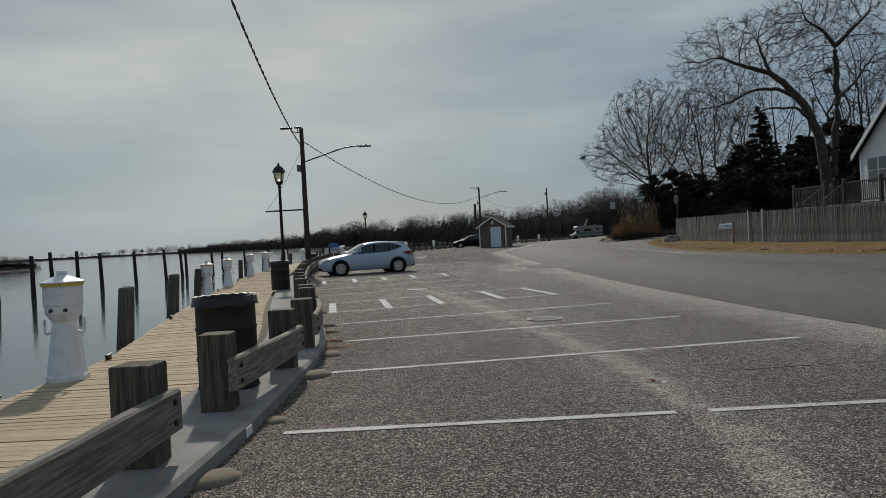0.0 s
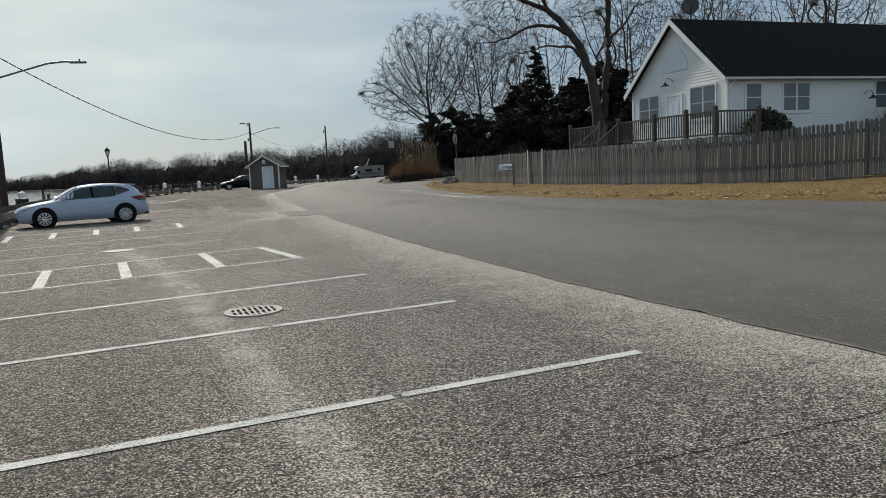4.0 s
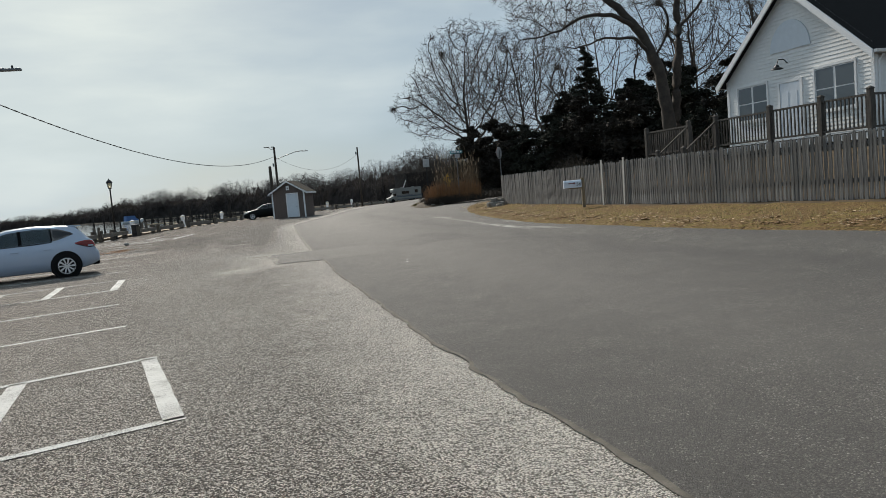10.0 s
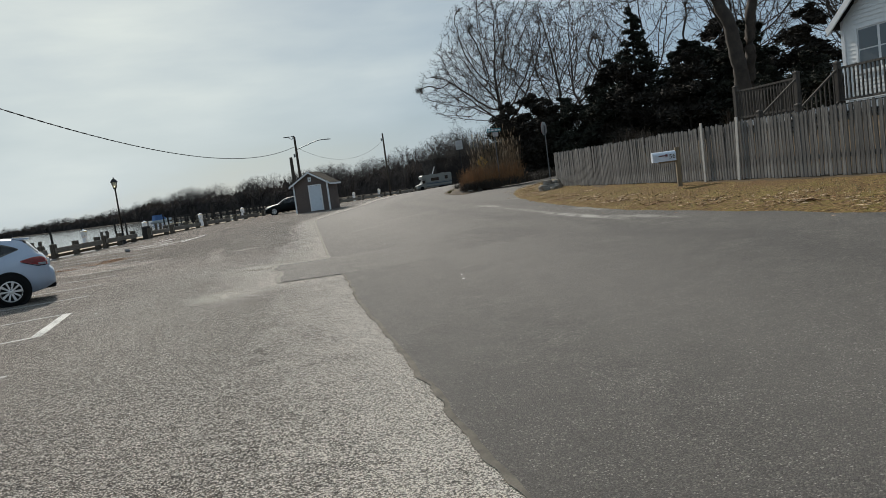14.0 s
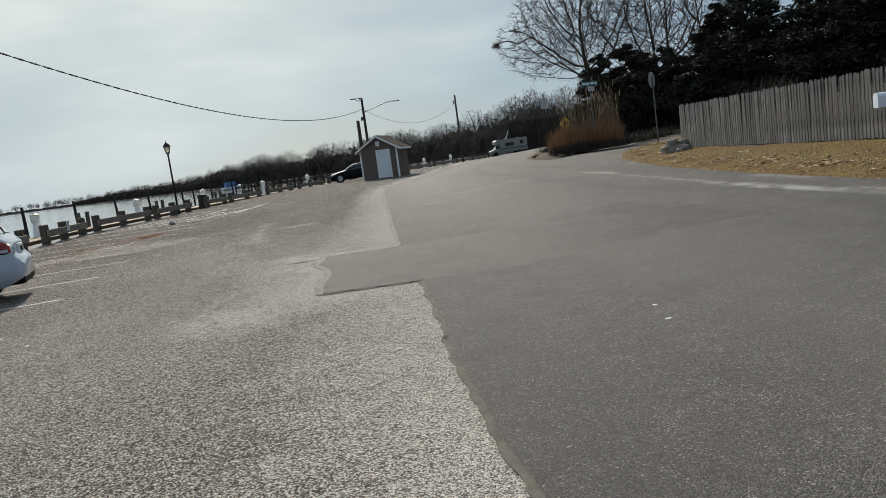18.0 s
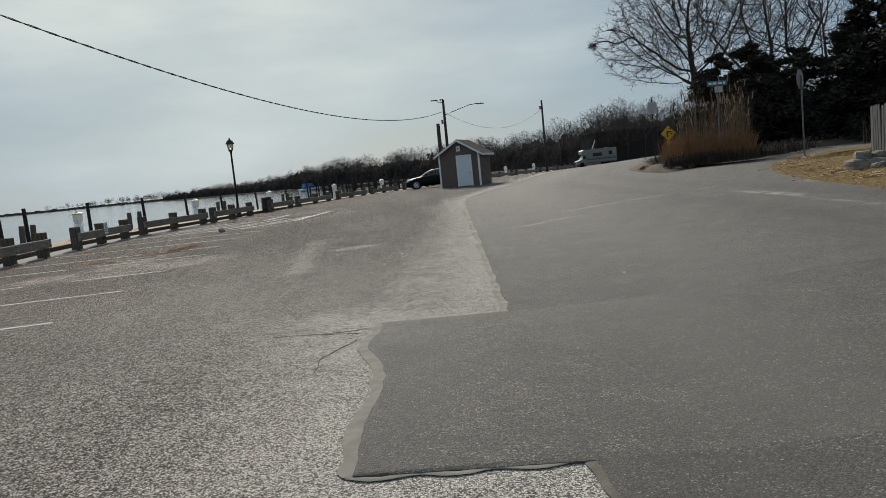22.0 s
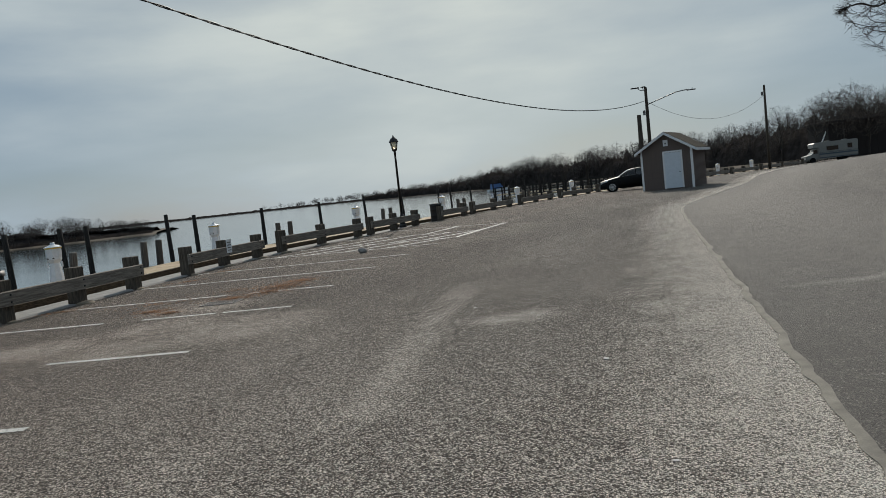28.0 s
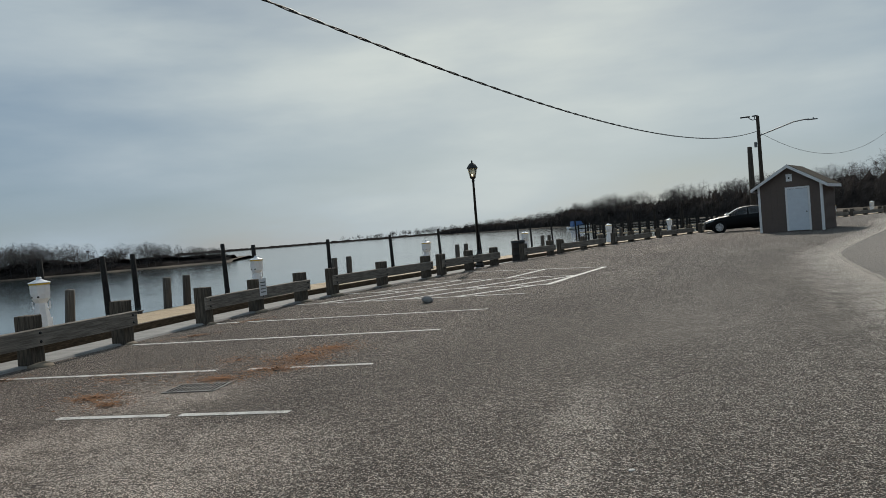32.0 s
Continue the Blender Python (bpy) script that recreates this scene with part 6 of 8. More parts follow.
def leaf_litter(name, spots, n, material, label, size=0.035, zoff=0.004):
    verts, faces = [], []
    for _ in range(n):
        cx, cy, rx, ry, rot = random.choice(spots)
        a, q = random.uniform(0, 2 * math.pi), abs(random.gauss(0, 0.42))
        dx, dy = rx * q * math.cos(a), ry * q * math.sin(a)
        x, y = cx * K + dx * math.cos(rot) - dy * math.sin(rot), cy * K + dx * math.sin(rot) + dy * math.cos(rot)
        t, sz = random.uniform(0, 6.3), size * random.uniform(0.6, 1.5)
        z = height(x, y) + zoff + random.uniform(0, 0.02)
        c, s2 = math.cos(t) * sz, math.sin(t) * sz
        k = len(verts)
        up = random.uniform(-0.2, 0.35) * sz
        verts += [(x + c, y + s2, z), (x - s2 * 0.5, y + c * 0.5, z + abs(up)), (x - c, y - s2, z + 0.3 * abs(up)), (x + s2 * 0.5, y - c * 0.5, z)]
        faces.append((k, k + 1, k + 2, k + 3))
    me = bpy.data.meshes.new(name)
    me.from_pydata(verts, [], faces)
    me.materials.append(material)
    ob = new(name, me)
    return tagged(ob, label, "leaves", kind="stuff")


leaf_litter("leaf_litter", [(-6.98, 48.8, 0.75, 0.85, 0.2)] * 5 + [(-7.0, 49.6, 0.7, 0.6, 0.2)] * 3 + [(-6.85, 48.0, 0.7, 0.5, 0.3)] * 2 + [(-7.3, 47.35, 0.9, 0.45, 0.3)] * 2 + [(-8.25, 46.25, 0.6, 0.4, 0.2)] * 2 + [(-7.7, 45.95, 0.5, 0.4, 0.2), (-9.0, 47.2, 2.0, 1.2, 0.2), (-8.0, 48.6, 1.6, 1.2, 0.2), (-11.2, 47.0, 0.7, 0.3, 0.9), (-11.2, 51.2, 1.0, 0.3, 0.9), (-11.5, 53.4, 1.0, 0.25, 1.2), (-3.35, 8.6, 0.5, 0.25, 0.2), (-3.5, 9.4, 0.5, 0.25, 0.2)], 9000, M_LEAF, "drifts of rusty brown fallen leaves", 0.017)
leaf_litter("leaf_tuft", [(0.69, 5.12, 0.10, 0.06, 0.3)], 22, M_LEAF, "small clump of rusty leaves on the lot", 0.022)
# shell scraps dropped on the asphalt
bm = bmesh.new()
bmesh.ops.create_icosphere(bm, subdivisions=1, radius=1.0)
for v in bm.verts:
    v.co = Vector((v.co.x * 0.03, v.co.y * 0.02, max(0, v.co.z) * 0.012 + 0.002))
shell_me = mesh_of("shell", bm, simple("white_shell", (0.72, 0.70, 0.66), 0.6))
for i, (x, y) in enumerate(((0.94, 35.73), (0.81, 33.8), (3.45, 33.24), (-1.48, 40.72), (4.02, 25.22), (3.97, 24.8), (0.72, 4.6), (2.06, 25.25), (-1.9, 27.6), (0.4, 37.9))):
    ob = new("shell_scrap", shell_me)
    ob.matrix_basis = Matrix.Translation((x, y, height(x, y) + 0.012 * (x > EDGE.x_at(y)))) @ Matrix.Rotation(i * 1.3, 4, "Z") @ Matrix.Scale(0.7 + 0.06 * i, 4)
    tagged(ob, "small white broken shell on the asphalt", "shell", "shells on the asphalt")


# ---- vehicles ----
M_CARWHITE, nt, b = node_mat("silver_white_car_paint", 0.28, 0.0, 0.5)
b.inputs["Base Color"].default_value = (0.36, 0.425, 0.53, 1)
b.inputs["Coat Weight"].default_value, b.inputs["Coat Roughness"].default_value = 0.8, 0.06
M_CARDARK, nt, b = node_mat("black_car_paint", 0.45, 0.0, 0.15)
b.inputs["Base Color"].default_value = (0.004, 0.0045, 0.005, 1)
M_CARGLASS, nt, b = node_mat("tinted_car_glass", 0.03, 0.0, 0.6)
b.inputs["Base Color"].default_value = (0.012, 0.014, 0.016, 1)
b.inputs["Coat Weight"].default_value, b.inputs["Coat Roughness"].default_value = 1.0, 0.02
M_CLEARGLASS, nt, b = node_mat("car_side_glass", 0.02, 0.0, 0.5)
b.inputs["Base Color"].default_value = (0.30, 0.34, 0.34, 1)
b.inputs["Transmission Weight"].default_value = 0.9
b.inputs["IOR"].default_value = 1.1
M_TYRE = simple("tyre_rubber", (0.010, 0.010, 0.010), 0.9, var=0.2, spec=0.12)
M_ALLOY = simple("silver_alloy", (0.62, 0.63, 0.65), 0.3, 0.7, var=0.06)
M_TRIMB = simple("black_plastic_trim", (0.009, 0.009, 0.010), 0.7, bumps=0.2, spec=0.15)
M_TAIL, nt, b = node_mat("red_tail_lens", 0.12, 0, 0.5)
b.inputs["Base Color"].default_value = (0.33, 0.018, 0.015, 1)
b.inputs["Coat Weight"].default_value = 1.0
M_LENS, nt, b = node_mat("clear_lamp_lens", 0.1, 0, 0.5)
b.inputs["Base Color"].default_value = (0.55, 0.56, 0.58, 1)

# x, half width, bottom, shoulder z, belt z, half width at belt, roof z, half width at roof
STATIONS = [(2.15, .52, .30, .50, .60, .46, .62, .30), (2.09, .70, .22, .55, .68, .62, .71, .40), (1.85, .82, .19, .62, .76, .74, .80, .50), (1.335, .87, .19, .70, .86, .78, .90, .55),
            (0.95, .875, .19, .74, .92, .79, .965, .58), (0.30, .885, .19, .78, .95, .80, 1.33, .60), (0.0, .887, .19, .79, .96, .80, 1.43, .61), (-0.6, .887, .19, .80, .97, .80, 1.475, .61), (-1.2, .885, .19, .83, 1.0, .79, 1.45, .60),
            (-1.55, .875, .20, .88, 1.03, .77, 1.42, .58), (-1.72, .870, .21, .90, 1.05, .755, 1.36, .585), (-1.85, .862, .23, .92, 1.05, .75, 1.22, .62), (-1.97, .852, .26, .92, 1.03, .745, 1.07, .67), (-2.05, .84, .29, .90, .98, .74, 1.00, .68),
            (-2.10, .825, .31, .80, .90, .73, .93, .64), (-2.125, .81, .32, .66, .74, .72, .76, .62), (-2.19, .77, .34, .57, .66, .69, .68, .55), (-2.215, .70, .36, .54, .62, .62, .64, .5)]


def car_ring(x):
    """The left half of the section at x: points from the sill to the roof's middle."""
    st = STATIONS
    k = 0
    while k < len(st) - 2 and x < st[k + 1][0]:
        k += 1
    a, b = st[k], st[k + 1]
    t = min(1, max(0, (a[0] - x) / (a[0] - b[0])))
    p0, p3 = st[max(0, k - 1)], st[min(len(st) - 1, k + 2)]
    v = []
    for i in range(1, 8):
        lin = a[i] + (b[i] - a[i]) * t
        m0, m1 = (b[i] - p0[i]) * 0.5, (p3[i] - a[i]) * 0.5
        h = (2 * t ** 3 - 3 * t * t + 1) * a[i] + (t ** 3 - 2 * t * t + t) * m0 + (-2 * t ** 3 + 3 * t * t) * b[i] + (t ** 3 - t * t) * m1
        v.append(0.5 * lin + 0.5 * h)
    w, zb, zs, zl, wl, zr, wr = v
    return [(0, zb), (w * .8, zb), (w * .95, zb + .03), (w, zb + (zs - zb) * .45), (w * 1.0, zs - .06), (w * .985, zs), (wl + .02, zl - .02), (wl, zl), (wr + (wl - wr) * .06, zr - .055 - .0), (wr * .9, zr - .02), (wr * .5, zr - .002), (0, zr + .004)]


def car_strip(x0, x1, i0, f0, i1, f1, side, out=0.004, n=10, m=3, shape=None):
    """A panel lying just proud of the body between two heights of the section."""
    bm = bmesh.new()
    grid = []
    for a in range(n + 1):
        x = x0 + (x1 - x0) * a / n
        r = car_ring(x)
        lo, hi = f0, f1
        if shape:
            lo, hi = shape(a / n)
        row = []
        for c in range(m + 1):
            f = lo + (hi - lo) * c / m
            p, q = Vector(r[i0]), Vector(r[i1])
            s = p.lerp(q, f)
            nrm = Vector((q.y - p.y, p.x - q.x))
            if nrm.length > 0:
                nrm.normalize()
            s = s + nrm * out
            row.append(bm.verts.new((x, side * s.x, s.y)))
        grid.append(row)
    for a in range(n):
        for c in range(m):
            f = (grid[a][c], grid[a][c + 1], grid[a + 1][c + 1], grid[a + 1][c])
            bm.faces.new(f if side < 0 else f[::-1])
    bmesh.ops.solidify(bm, geom=bm.faces[:], thickness=-0.003)
    bmesh.ops.recalc_face_normals(bm, faces=bm.faces[:])
    return bm


def car_patch(x0, x1, lo, hi, side, out=0.01, n=14, m=4):
    """A panel proud of the body's flank between two heights; lo and hi take 0..1 along x0 to x1."""
    bm = bmesh.new()
    grid = []
    for a in range(n + 1):
        f = a / n
        x = x0 + (x1 - x0) * f
        r = car_ring(x)
        row = []
        for c in range(m + 1):
            z = min(lo(f) + (hi(f) - lo(f)) * c / m, r[8][1] - 0.002)
            y = r[8][0]
            for p, q in zip(r[2:9], r[3:9]):
                if p[1] <= z <= q[1]:
                    y = p[0] + (q[0] - p[0]) * (z - p[1]) / max(1e-5, q[1] - p[1])
                    break
            row.append(bm.verts.new((x - out * f, side * (y + out), z)))
        grid.append(row)
    for a in range(n):
        for c in range(m):
            bm.faces.new((grid[a][c], grid[a][c + 1], grid[a + 1][c + 1], grid[a + 1][c]))
    bmesh.ops.solidify(bm, geom=bm.faces[:], thickness=0.004)
    bmesh.ops.recalc_face_normals(bm, faces=bm.faces[:])
    return bm


def car_cap(x0, x1, out=0.008, n=8, inset=0.97):
    """Glass lying over the roof's section from side to side."""
    bm = bmesh.new()
    grid = []
    for a in range(n + 1):
        x = x0 + (x1 - x0) * a / n
        r = car_ring(x)[8:]
        half = [(y * inset, z + out) for y, z in r]
        ring = half + [(-y, z) for y, z in half[-2::-1]]
        grid.append([bm.verts.new((x + (out if x > 0 else -out), y, z)) for y, z in ring])
    for a in range(n):
        for c in range(len(grid[0]) - 1):
            bm.faces.new((grid[a][c], grid[a][c + 1], grid[a + 1][c + 1], grid[a + 1][c]))
    bmesh.ops.recalc_face_normals(bm, faces=bm.faces[:])
    return bm


def wheel_parts(parent, x, y, side):
    turn = Matrix.Translation((x, y, 0.315)) @ Matrix.Rotation(-side * math.pi / 2, 4, "X")
    wheel = part("wheel", (lambda q: (lathe(q, [(0.205, -0.09), (0.30, -0.085), (0.315, -0.06), (0.315, 0.07), (0.30, 0.098), (0.215, 0.102), (0.205, 0.09)], 36), q)[1])(bmesh.new()), M_TYRE, parent, "black tyre", True, turn)
    part("rim", (lambda q: (lathe(q, [(0.22, 0.02), (0.223, 0.1), (0.21, 0.104), (0.205, 0.085), (0.19, 0.03), (0.04, 0.03)], 36, False), q)[1])(bmesh.new()), M_TRIMB, wheel, smooth=False)
    part("rim_ring", (lambda q: (lathe(q, [(0.225, 0.09), (0.225, 0.104), (0.203, 0.106), (0.2, 0.09)], 36, False), q)[1])(bmesh.new()), M_ALLOY, wheel)
    for i in range(10):
        bm = bmesh.new()
        a = 2 * math.pi * i / 10
        w0, w1 = 0.016, 0.026 if i % 2 else 0.02
        v = [bm.verts.new(p) for p in ((0.03, -w0, 0.09), (0.2, -w1, 0.097), (0.2, w1, 0.097), (0.03, w0, 0.09), (0.03, -w0, 0.06), (0.2, -w1, 0.07), (0.2, w1, 0.07), (0.03, w0, 0.06))]
        for f in ((0, 1, 2, 3), (0, 4, 5, 1), (2, 6, 7, 3), (1, 5, 6, 2)):
            bm.faces.new([v[j] for j in f])
        part("spoke", bm, M_ALLOY, wheel, m=Matrix.Rotation(a, 4, "Z"))
    part("hub_cap", (lambda q: (lathe(q, [(0.05, 0.08), (0.05, 0.1), (0.03, 0.106)], 16), q)[1])(bmesh.new()), M_ALLOY, wheel)


def hatchback(m, paint, label):
    car = thing("car", m, label, "car")
    bm = bmesh.new()
    xs = []
    for a, b in zip(STATIONS, STATIONS[1:]):
        xs += [a[0] + (b[0] - a[0]) * i / 5 for i in range(5)]
    xs.append(STATIONS[-1][0])
    rows = []
    for x in xs:
        half = car_ring(x)
        ring = [(x, y, z) for y, z in half] + [(x, -y, z) for y, z in half[-2:0:-1]]
        rows.append([bm.verts.new(p) for p in ring])
    n = len(rows[0])
    for a, b in zip(rows, rows[1:]):
        for i in range(n):
            bm.faces.new((a[i], b[i], b[(i + 1) % n], a[(i + 1) % n]))
    bm.faces.new(rows[0])
    bm.faces.new(rows[-1][::-1])
    bmesh.ops.recalc_face_normals(bm, faces=bm.faces[:])
    part("body", bm, paint, car, smooth=True)
    for side in (-1, 1):
        part("window", car_strip(0.80, -0.24, 7, .1, 8, .9, side, n=12, shape=lambda f: (0.06, 0.30 + 0.62 * min(1, f * 2.2))), M_CLEARGLASS if paint is M_CARWHITE else M_CARGLASS, car, "front door glass", True)
        part("window", car_strip(-0.32, -1.02, 7, .06, 8, .92, side, n=8), M_CLEARGLASS if paint is M_CARWHITE else M_CARGLASS, car, "rear door glass", True)
        part("window", car_strip(-1.06, -1.60, 7, .1, 8, .9, side, n=8, shape=lambda f: (0.08 + 0.34 * f ** 1.5, 0.92 - 0.42 * f ** 2)), M_CARGLASS, car, "dark rear quarter glass", True)
        part("window_trim", car_strip(0.90, -1.04, 7, .0, 8, .05, side, 0.006, 24, 1, shape=lambda f: (-0.01, 0.045)), M_TRIMB, car, smooth=True)
        part("pillar", car_strip(-0.24, -0.32, 7, .06, 8, .93, side, 0.006, 2), M_TRIMB, car)
        part("pillar", car_strip(-1.02, -1.06, 7, .06, 8, .93, side, 0.006, 2), M_TRIMB, car)
        tail = part("tail_light", car_patch(-1.60, -2.092, lambda f: 0.905 - 0.115 * min(1, f * 1.5), lambda f: 0.935 + 0.045 * min(1, f * 2) - 0.06 * max(0, f - 0.85) / 0.15, side, 0.014), M_TAIL, car, "red tail light", True)
        part("reversing_lens", car_patch(-1.93, -2.05, lambda f: 0.80, lambda f: 0.845, side, 0.02, 5, 2), M_LENS, tail, "clear reversing lens", True)
        part("lamp_edge", car_patch(-1.62, -2.06, lambda f: 0.888 - 0.115 * min(1, f * 1.5), lambda f: 0.902 - 0.115 * min(1, f * 1.5), side, 0.012, 12, 1), M_TRIMB, car)
        part("headlight", car_strip(1.62, 2.08, 5, .2, 7, .9, side, 0.008, 8, 2, shape=lambda f: (0.45 - 0.3 * f, 0.75)), M_LENS, car, "clear headlight", True)
        for x in (0.98, -0.27, -1.10):
            part("door_seam", car_strip(x, x - 0.012, 2, .5, 7, 1.0, side, 0.0025, 1, 10), M_TRIMB, car)
        for x in (-0.12, -0.92):
            bm = bmesh.new()
            box(bm, x, side * 0.885, 0.80, 0.19, 0.03, 0.028, bevel=0.008)
            part("door_handle", bm, paint, car)
        part("sill_trim", car_strip(0.93, -0.93, 1, .2, 3, .25, side, 0.004, 10, 2, shape=lambda f: (0.3, 0.5)), M_TRIMB, car)
        bm = bmesh.new()
        box(bm, 0.72, side * 0.955, 0.955, 0.14, 0.18, 0.12, bevel=0.03)
        part("mirror", bm, paint, car)
        bm = bmesh.new()
        box(bm, 0.705, side * 0.87, 0.95, 0.06, 0.1, 0.03)
        part("mirror_stalk", bm, M_TRIMB, car)
        for x in (1.335, -1.335):
            bm = bmesh.new()
            lathe(bm, [(0.392, -0.02), (0.398, 0.012), (0.372, 0.022), (0.36, 0.014), (0.1, 0.008)], 40, m=Matrix.Translation((x, side * 0.880, 0.335)) @ Matrix.Rotation(-side * math.pi / 2, 4, "X"))
            part("wheel_arch", bm, M_TRIMB, car, "black wheel arch")
            wheel_parts(car, x, side * 0.812, side)
    # windscreen and rear glass
    part("windscreen", car_cap(0.90, 0.16), M_CARGLASS, car, smooth=True)
    part("rear_glass", car_cap(-1.70, -1.955), M_CARGLASS, car, "dark glossy rear glass", True)
    bm = bmesh.new()
    v = [(-1.5, 1.437), (-1.84, 1.40), (-1.83, 1.372), (-1.6, 1.375)]
    a = [bm.verts.new((x, -0.52, z)) for x, z in v]
    c = [bm.verts.new((x, 0.52, z)) for x, z in v]
    bm.faces.new(a)
    bm.faces.new(c[::-1])
    for i in range(4):
        bm.faces.new((a[i], c[i], c[(i + 1) % 4], a[(i + 1) % 4]))
    bmesh.ops.recalc_face_normals(bm, faces=bm.faces[:])
    part("roof_spoiler", bm, M_TRIMB if paint is M_CARDARK else paint, car)
    part("rear_valance", (lambda q: (box(q, -2.09, 0, 0.26, 0.24, 1.42, 0.19, bevel=0.05), q)[1])(bmesh.new()), M_TRIMB, car, "black lower bumper")
    part("front_grille", (lambda q: (box(q, 2.08, 0, 0.24, 0.14, 1.1, 0.17, bevel=0.04), q)[1])(bmesh.new()), M_TRIMB, car)
    plate = part("number_plate", (lambda q: (box(q, -2.14, 0, 0.72, 0.04, 0.34, 0.17), q)[1])(bmesh.new()), M_WHITE, car, "pale licence plate")
    for i in range(3):
        part("letter_bar", (lambda q: (box(q, -2.162, -0.1 + 0.1 * i, 0.76, 0.004, 0.06, 0.09), q)[1])(bmesh.new()), M_TRIMB, plate)
    part("wiper", (lambda q: (tube(q, [(-1.975, 0.05, 1.085), (-1.90, -0.2, 1.19)], 0.012, 5), q)[1])(bmesh.new()), M_TRIMB, car)
    part("aerial", (lambda q: (tube(q, [(-1.45, 0, 1.42), (-1.62, 0, 1.60)], [0.01, 0.004], 5), q)[1])(bmesh.new()), M_TRIMB, car)
    part("exhaust", (lambda q: (lathe(q, [(0.035, 0), (0.035, 0.14)], 12, m=Matrix.Translation((-2.05, -0.5, 0.26)) @ Matrix.Rotation(-math.pi / 2, 4, "Y")), q)[1])(bmesh.new()), M_GALV, car)
    # seats seen through the glass
    for x, y in ((0.0, 0.36), (0.0, -0.36), (-0.95, 0.36), (-0.95, -0.36)):
        bm = bmesh.new()
        box(bm, x, y, 0.45, 0.16, 0.46, 0.72, bevel=0.05)
        box(bm, x, y, 1.18, 0.1, 0.24, 0.17, bevel=0.04)
        part("seat", bm, M_TRIMB, car)
    return car


f = Vector((-0.936, -0.352, 0))
l = Vector((0.352, -0.936, 0))
c = Vector((-4.71, 31.35, 0)) + f * 1.335 - l * 0.80
hatchback(Matrix.Translation(c) @ Matrix.Rotation(math.atan2(f.y, f.x), 4, "Z"), M_CARWHITE, "pale silver-white hatchback parked nose to the kerb")
hatchback(Matrix.Translation((-1.75, 83.6, height(-1.75, 83.6))) @ Matrix.Rotation(radians(186), 4, "Z"), M_CARDARK, "black hatchback parked behind the shed")

M_RV = simple("cream_camper_shell", (0.21, 0.215, 0.20), 0.45, var=0.06)
M_RVSTRIPE = simple("camper_stripe", (0.07, 0.09, 0.11), 0.5)


def camper(m):
    rv = thing("camper_van", m, "cream motorhome with cab-over bunk and grey stripe", "motorhome")
    bm = bmesh.new()
    prism(bm, [(-3.3, 0.55), (1.6, 0.5), (1.6, 1.95), (2.35, 2.05), (2.4, 2.55), (2.1, 2.72), (-3.2, 2.78), (-3.35, 2.6)], 2.2, Matrix.Translation((0, -1.1, 0)))
    bmesh.ops.recalc_face_normals(bm, faces=bm.faces[:])
    part("shell", bm, M_RV, rv)
    bm = bmesh.new()
    prism(bm, [(1.55, 0.45), (3.3, 0.45), (3.35, 0.95), (2.5, 1.18), (1.95, 1.9), (1.55, 1.95)], 1.9, Matrix.Translation((0, -0.95, 0)))
    bmesh.ops.recalc_face_normals(bm, faces=bm.faces[:])
    part("cab", bm, M_RV, rv)
    for side in (-1, 1):
        for x, z, w, h in ((-0.1, 1.55, 1.5, 0.55), (-2.3, 1.65, 0.6, 0.6), (2.05, 1.25, 0.55, 0.5)):
            yy = side * (1.1 if x < 1.5 else 0.95)
            part("window", (lambda q: (box(q, x, yy + side * 0.005, z, w, 0.02, h), q)[1])(bmesh.new()), M_CARGLASS, rv)
        for z, tall in ((1.02, 0.2), (1.3, 0.06), (0.56, 0.12)):
            part("stripe", (lambda q: (box(q, -0.85, side * 1.105, z, 4.9, 0.015, tall), q)[1])(bmesh.new()), M_RVSTRIPE, rv)
        for x in (2.45, -1.6):
            part("wheel", (lambda q: (lathe(q, [(0.2, -0.1), (0.36, -0.1), (0.37, 0), (0.36, 0.12), (0.2, 0.12)], 24, m=Matrix.Translation((x, side * 0.93, 0.37)) @ Matrix.Rotation(-side * math.pi / 2, 4, "X")), q)[1])(bmesh.new()), M_TYRE, rv)
    part("windscreen", (lambda q: (box(q, 0, 0, 0, 0.02, 1.6, 0.75, Matrix.Translation((2.46, 0, 1.22)) @ Matrix.Rotation(radians(-38), 4, "Y")), q)[1])(bmesh.new()), M_CARGLASS, rv)
    for x in (-2.0, 0.2):
        part("roof_vent", (lambda q: (box(q, x, 0, 2.74, 0.5, 0.5, 0.14, bevel=0.03), q)[1])(bmesh.new()), M_RV, rv)
    part("spare_wheel", (lambda q: (lathe(q, [(0.33, 0), (0.35, 0.1), (0.3, 0.2)], 20, m=Matrix.Translation((-3.33, 0.2, 1.0)) @ Matrix.Rotation(-math.pi / 2, 4, "Y")), q)[1])(bmesh.new()), M_TYRE, rv)
    part("bumper", (lambda q: (box(q, 3.4, 0, 0.4, 0.14, 1.9, 0.18, bevel=0.03), q)[1])(bmesh.new()), M_GALV, rv)


camper(Matrix.Translation((17.0, 120.0, height(17.0, 120.0) - 0.05)) @ Matrix.Scale(0.78, 4) @ Matrix.Rotation(radians(188), 4, "Z"))


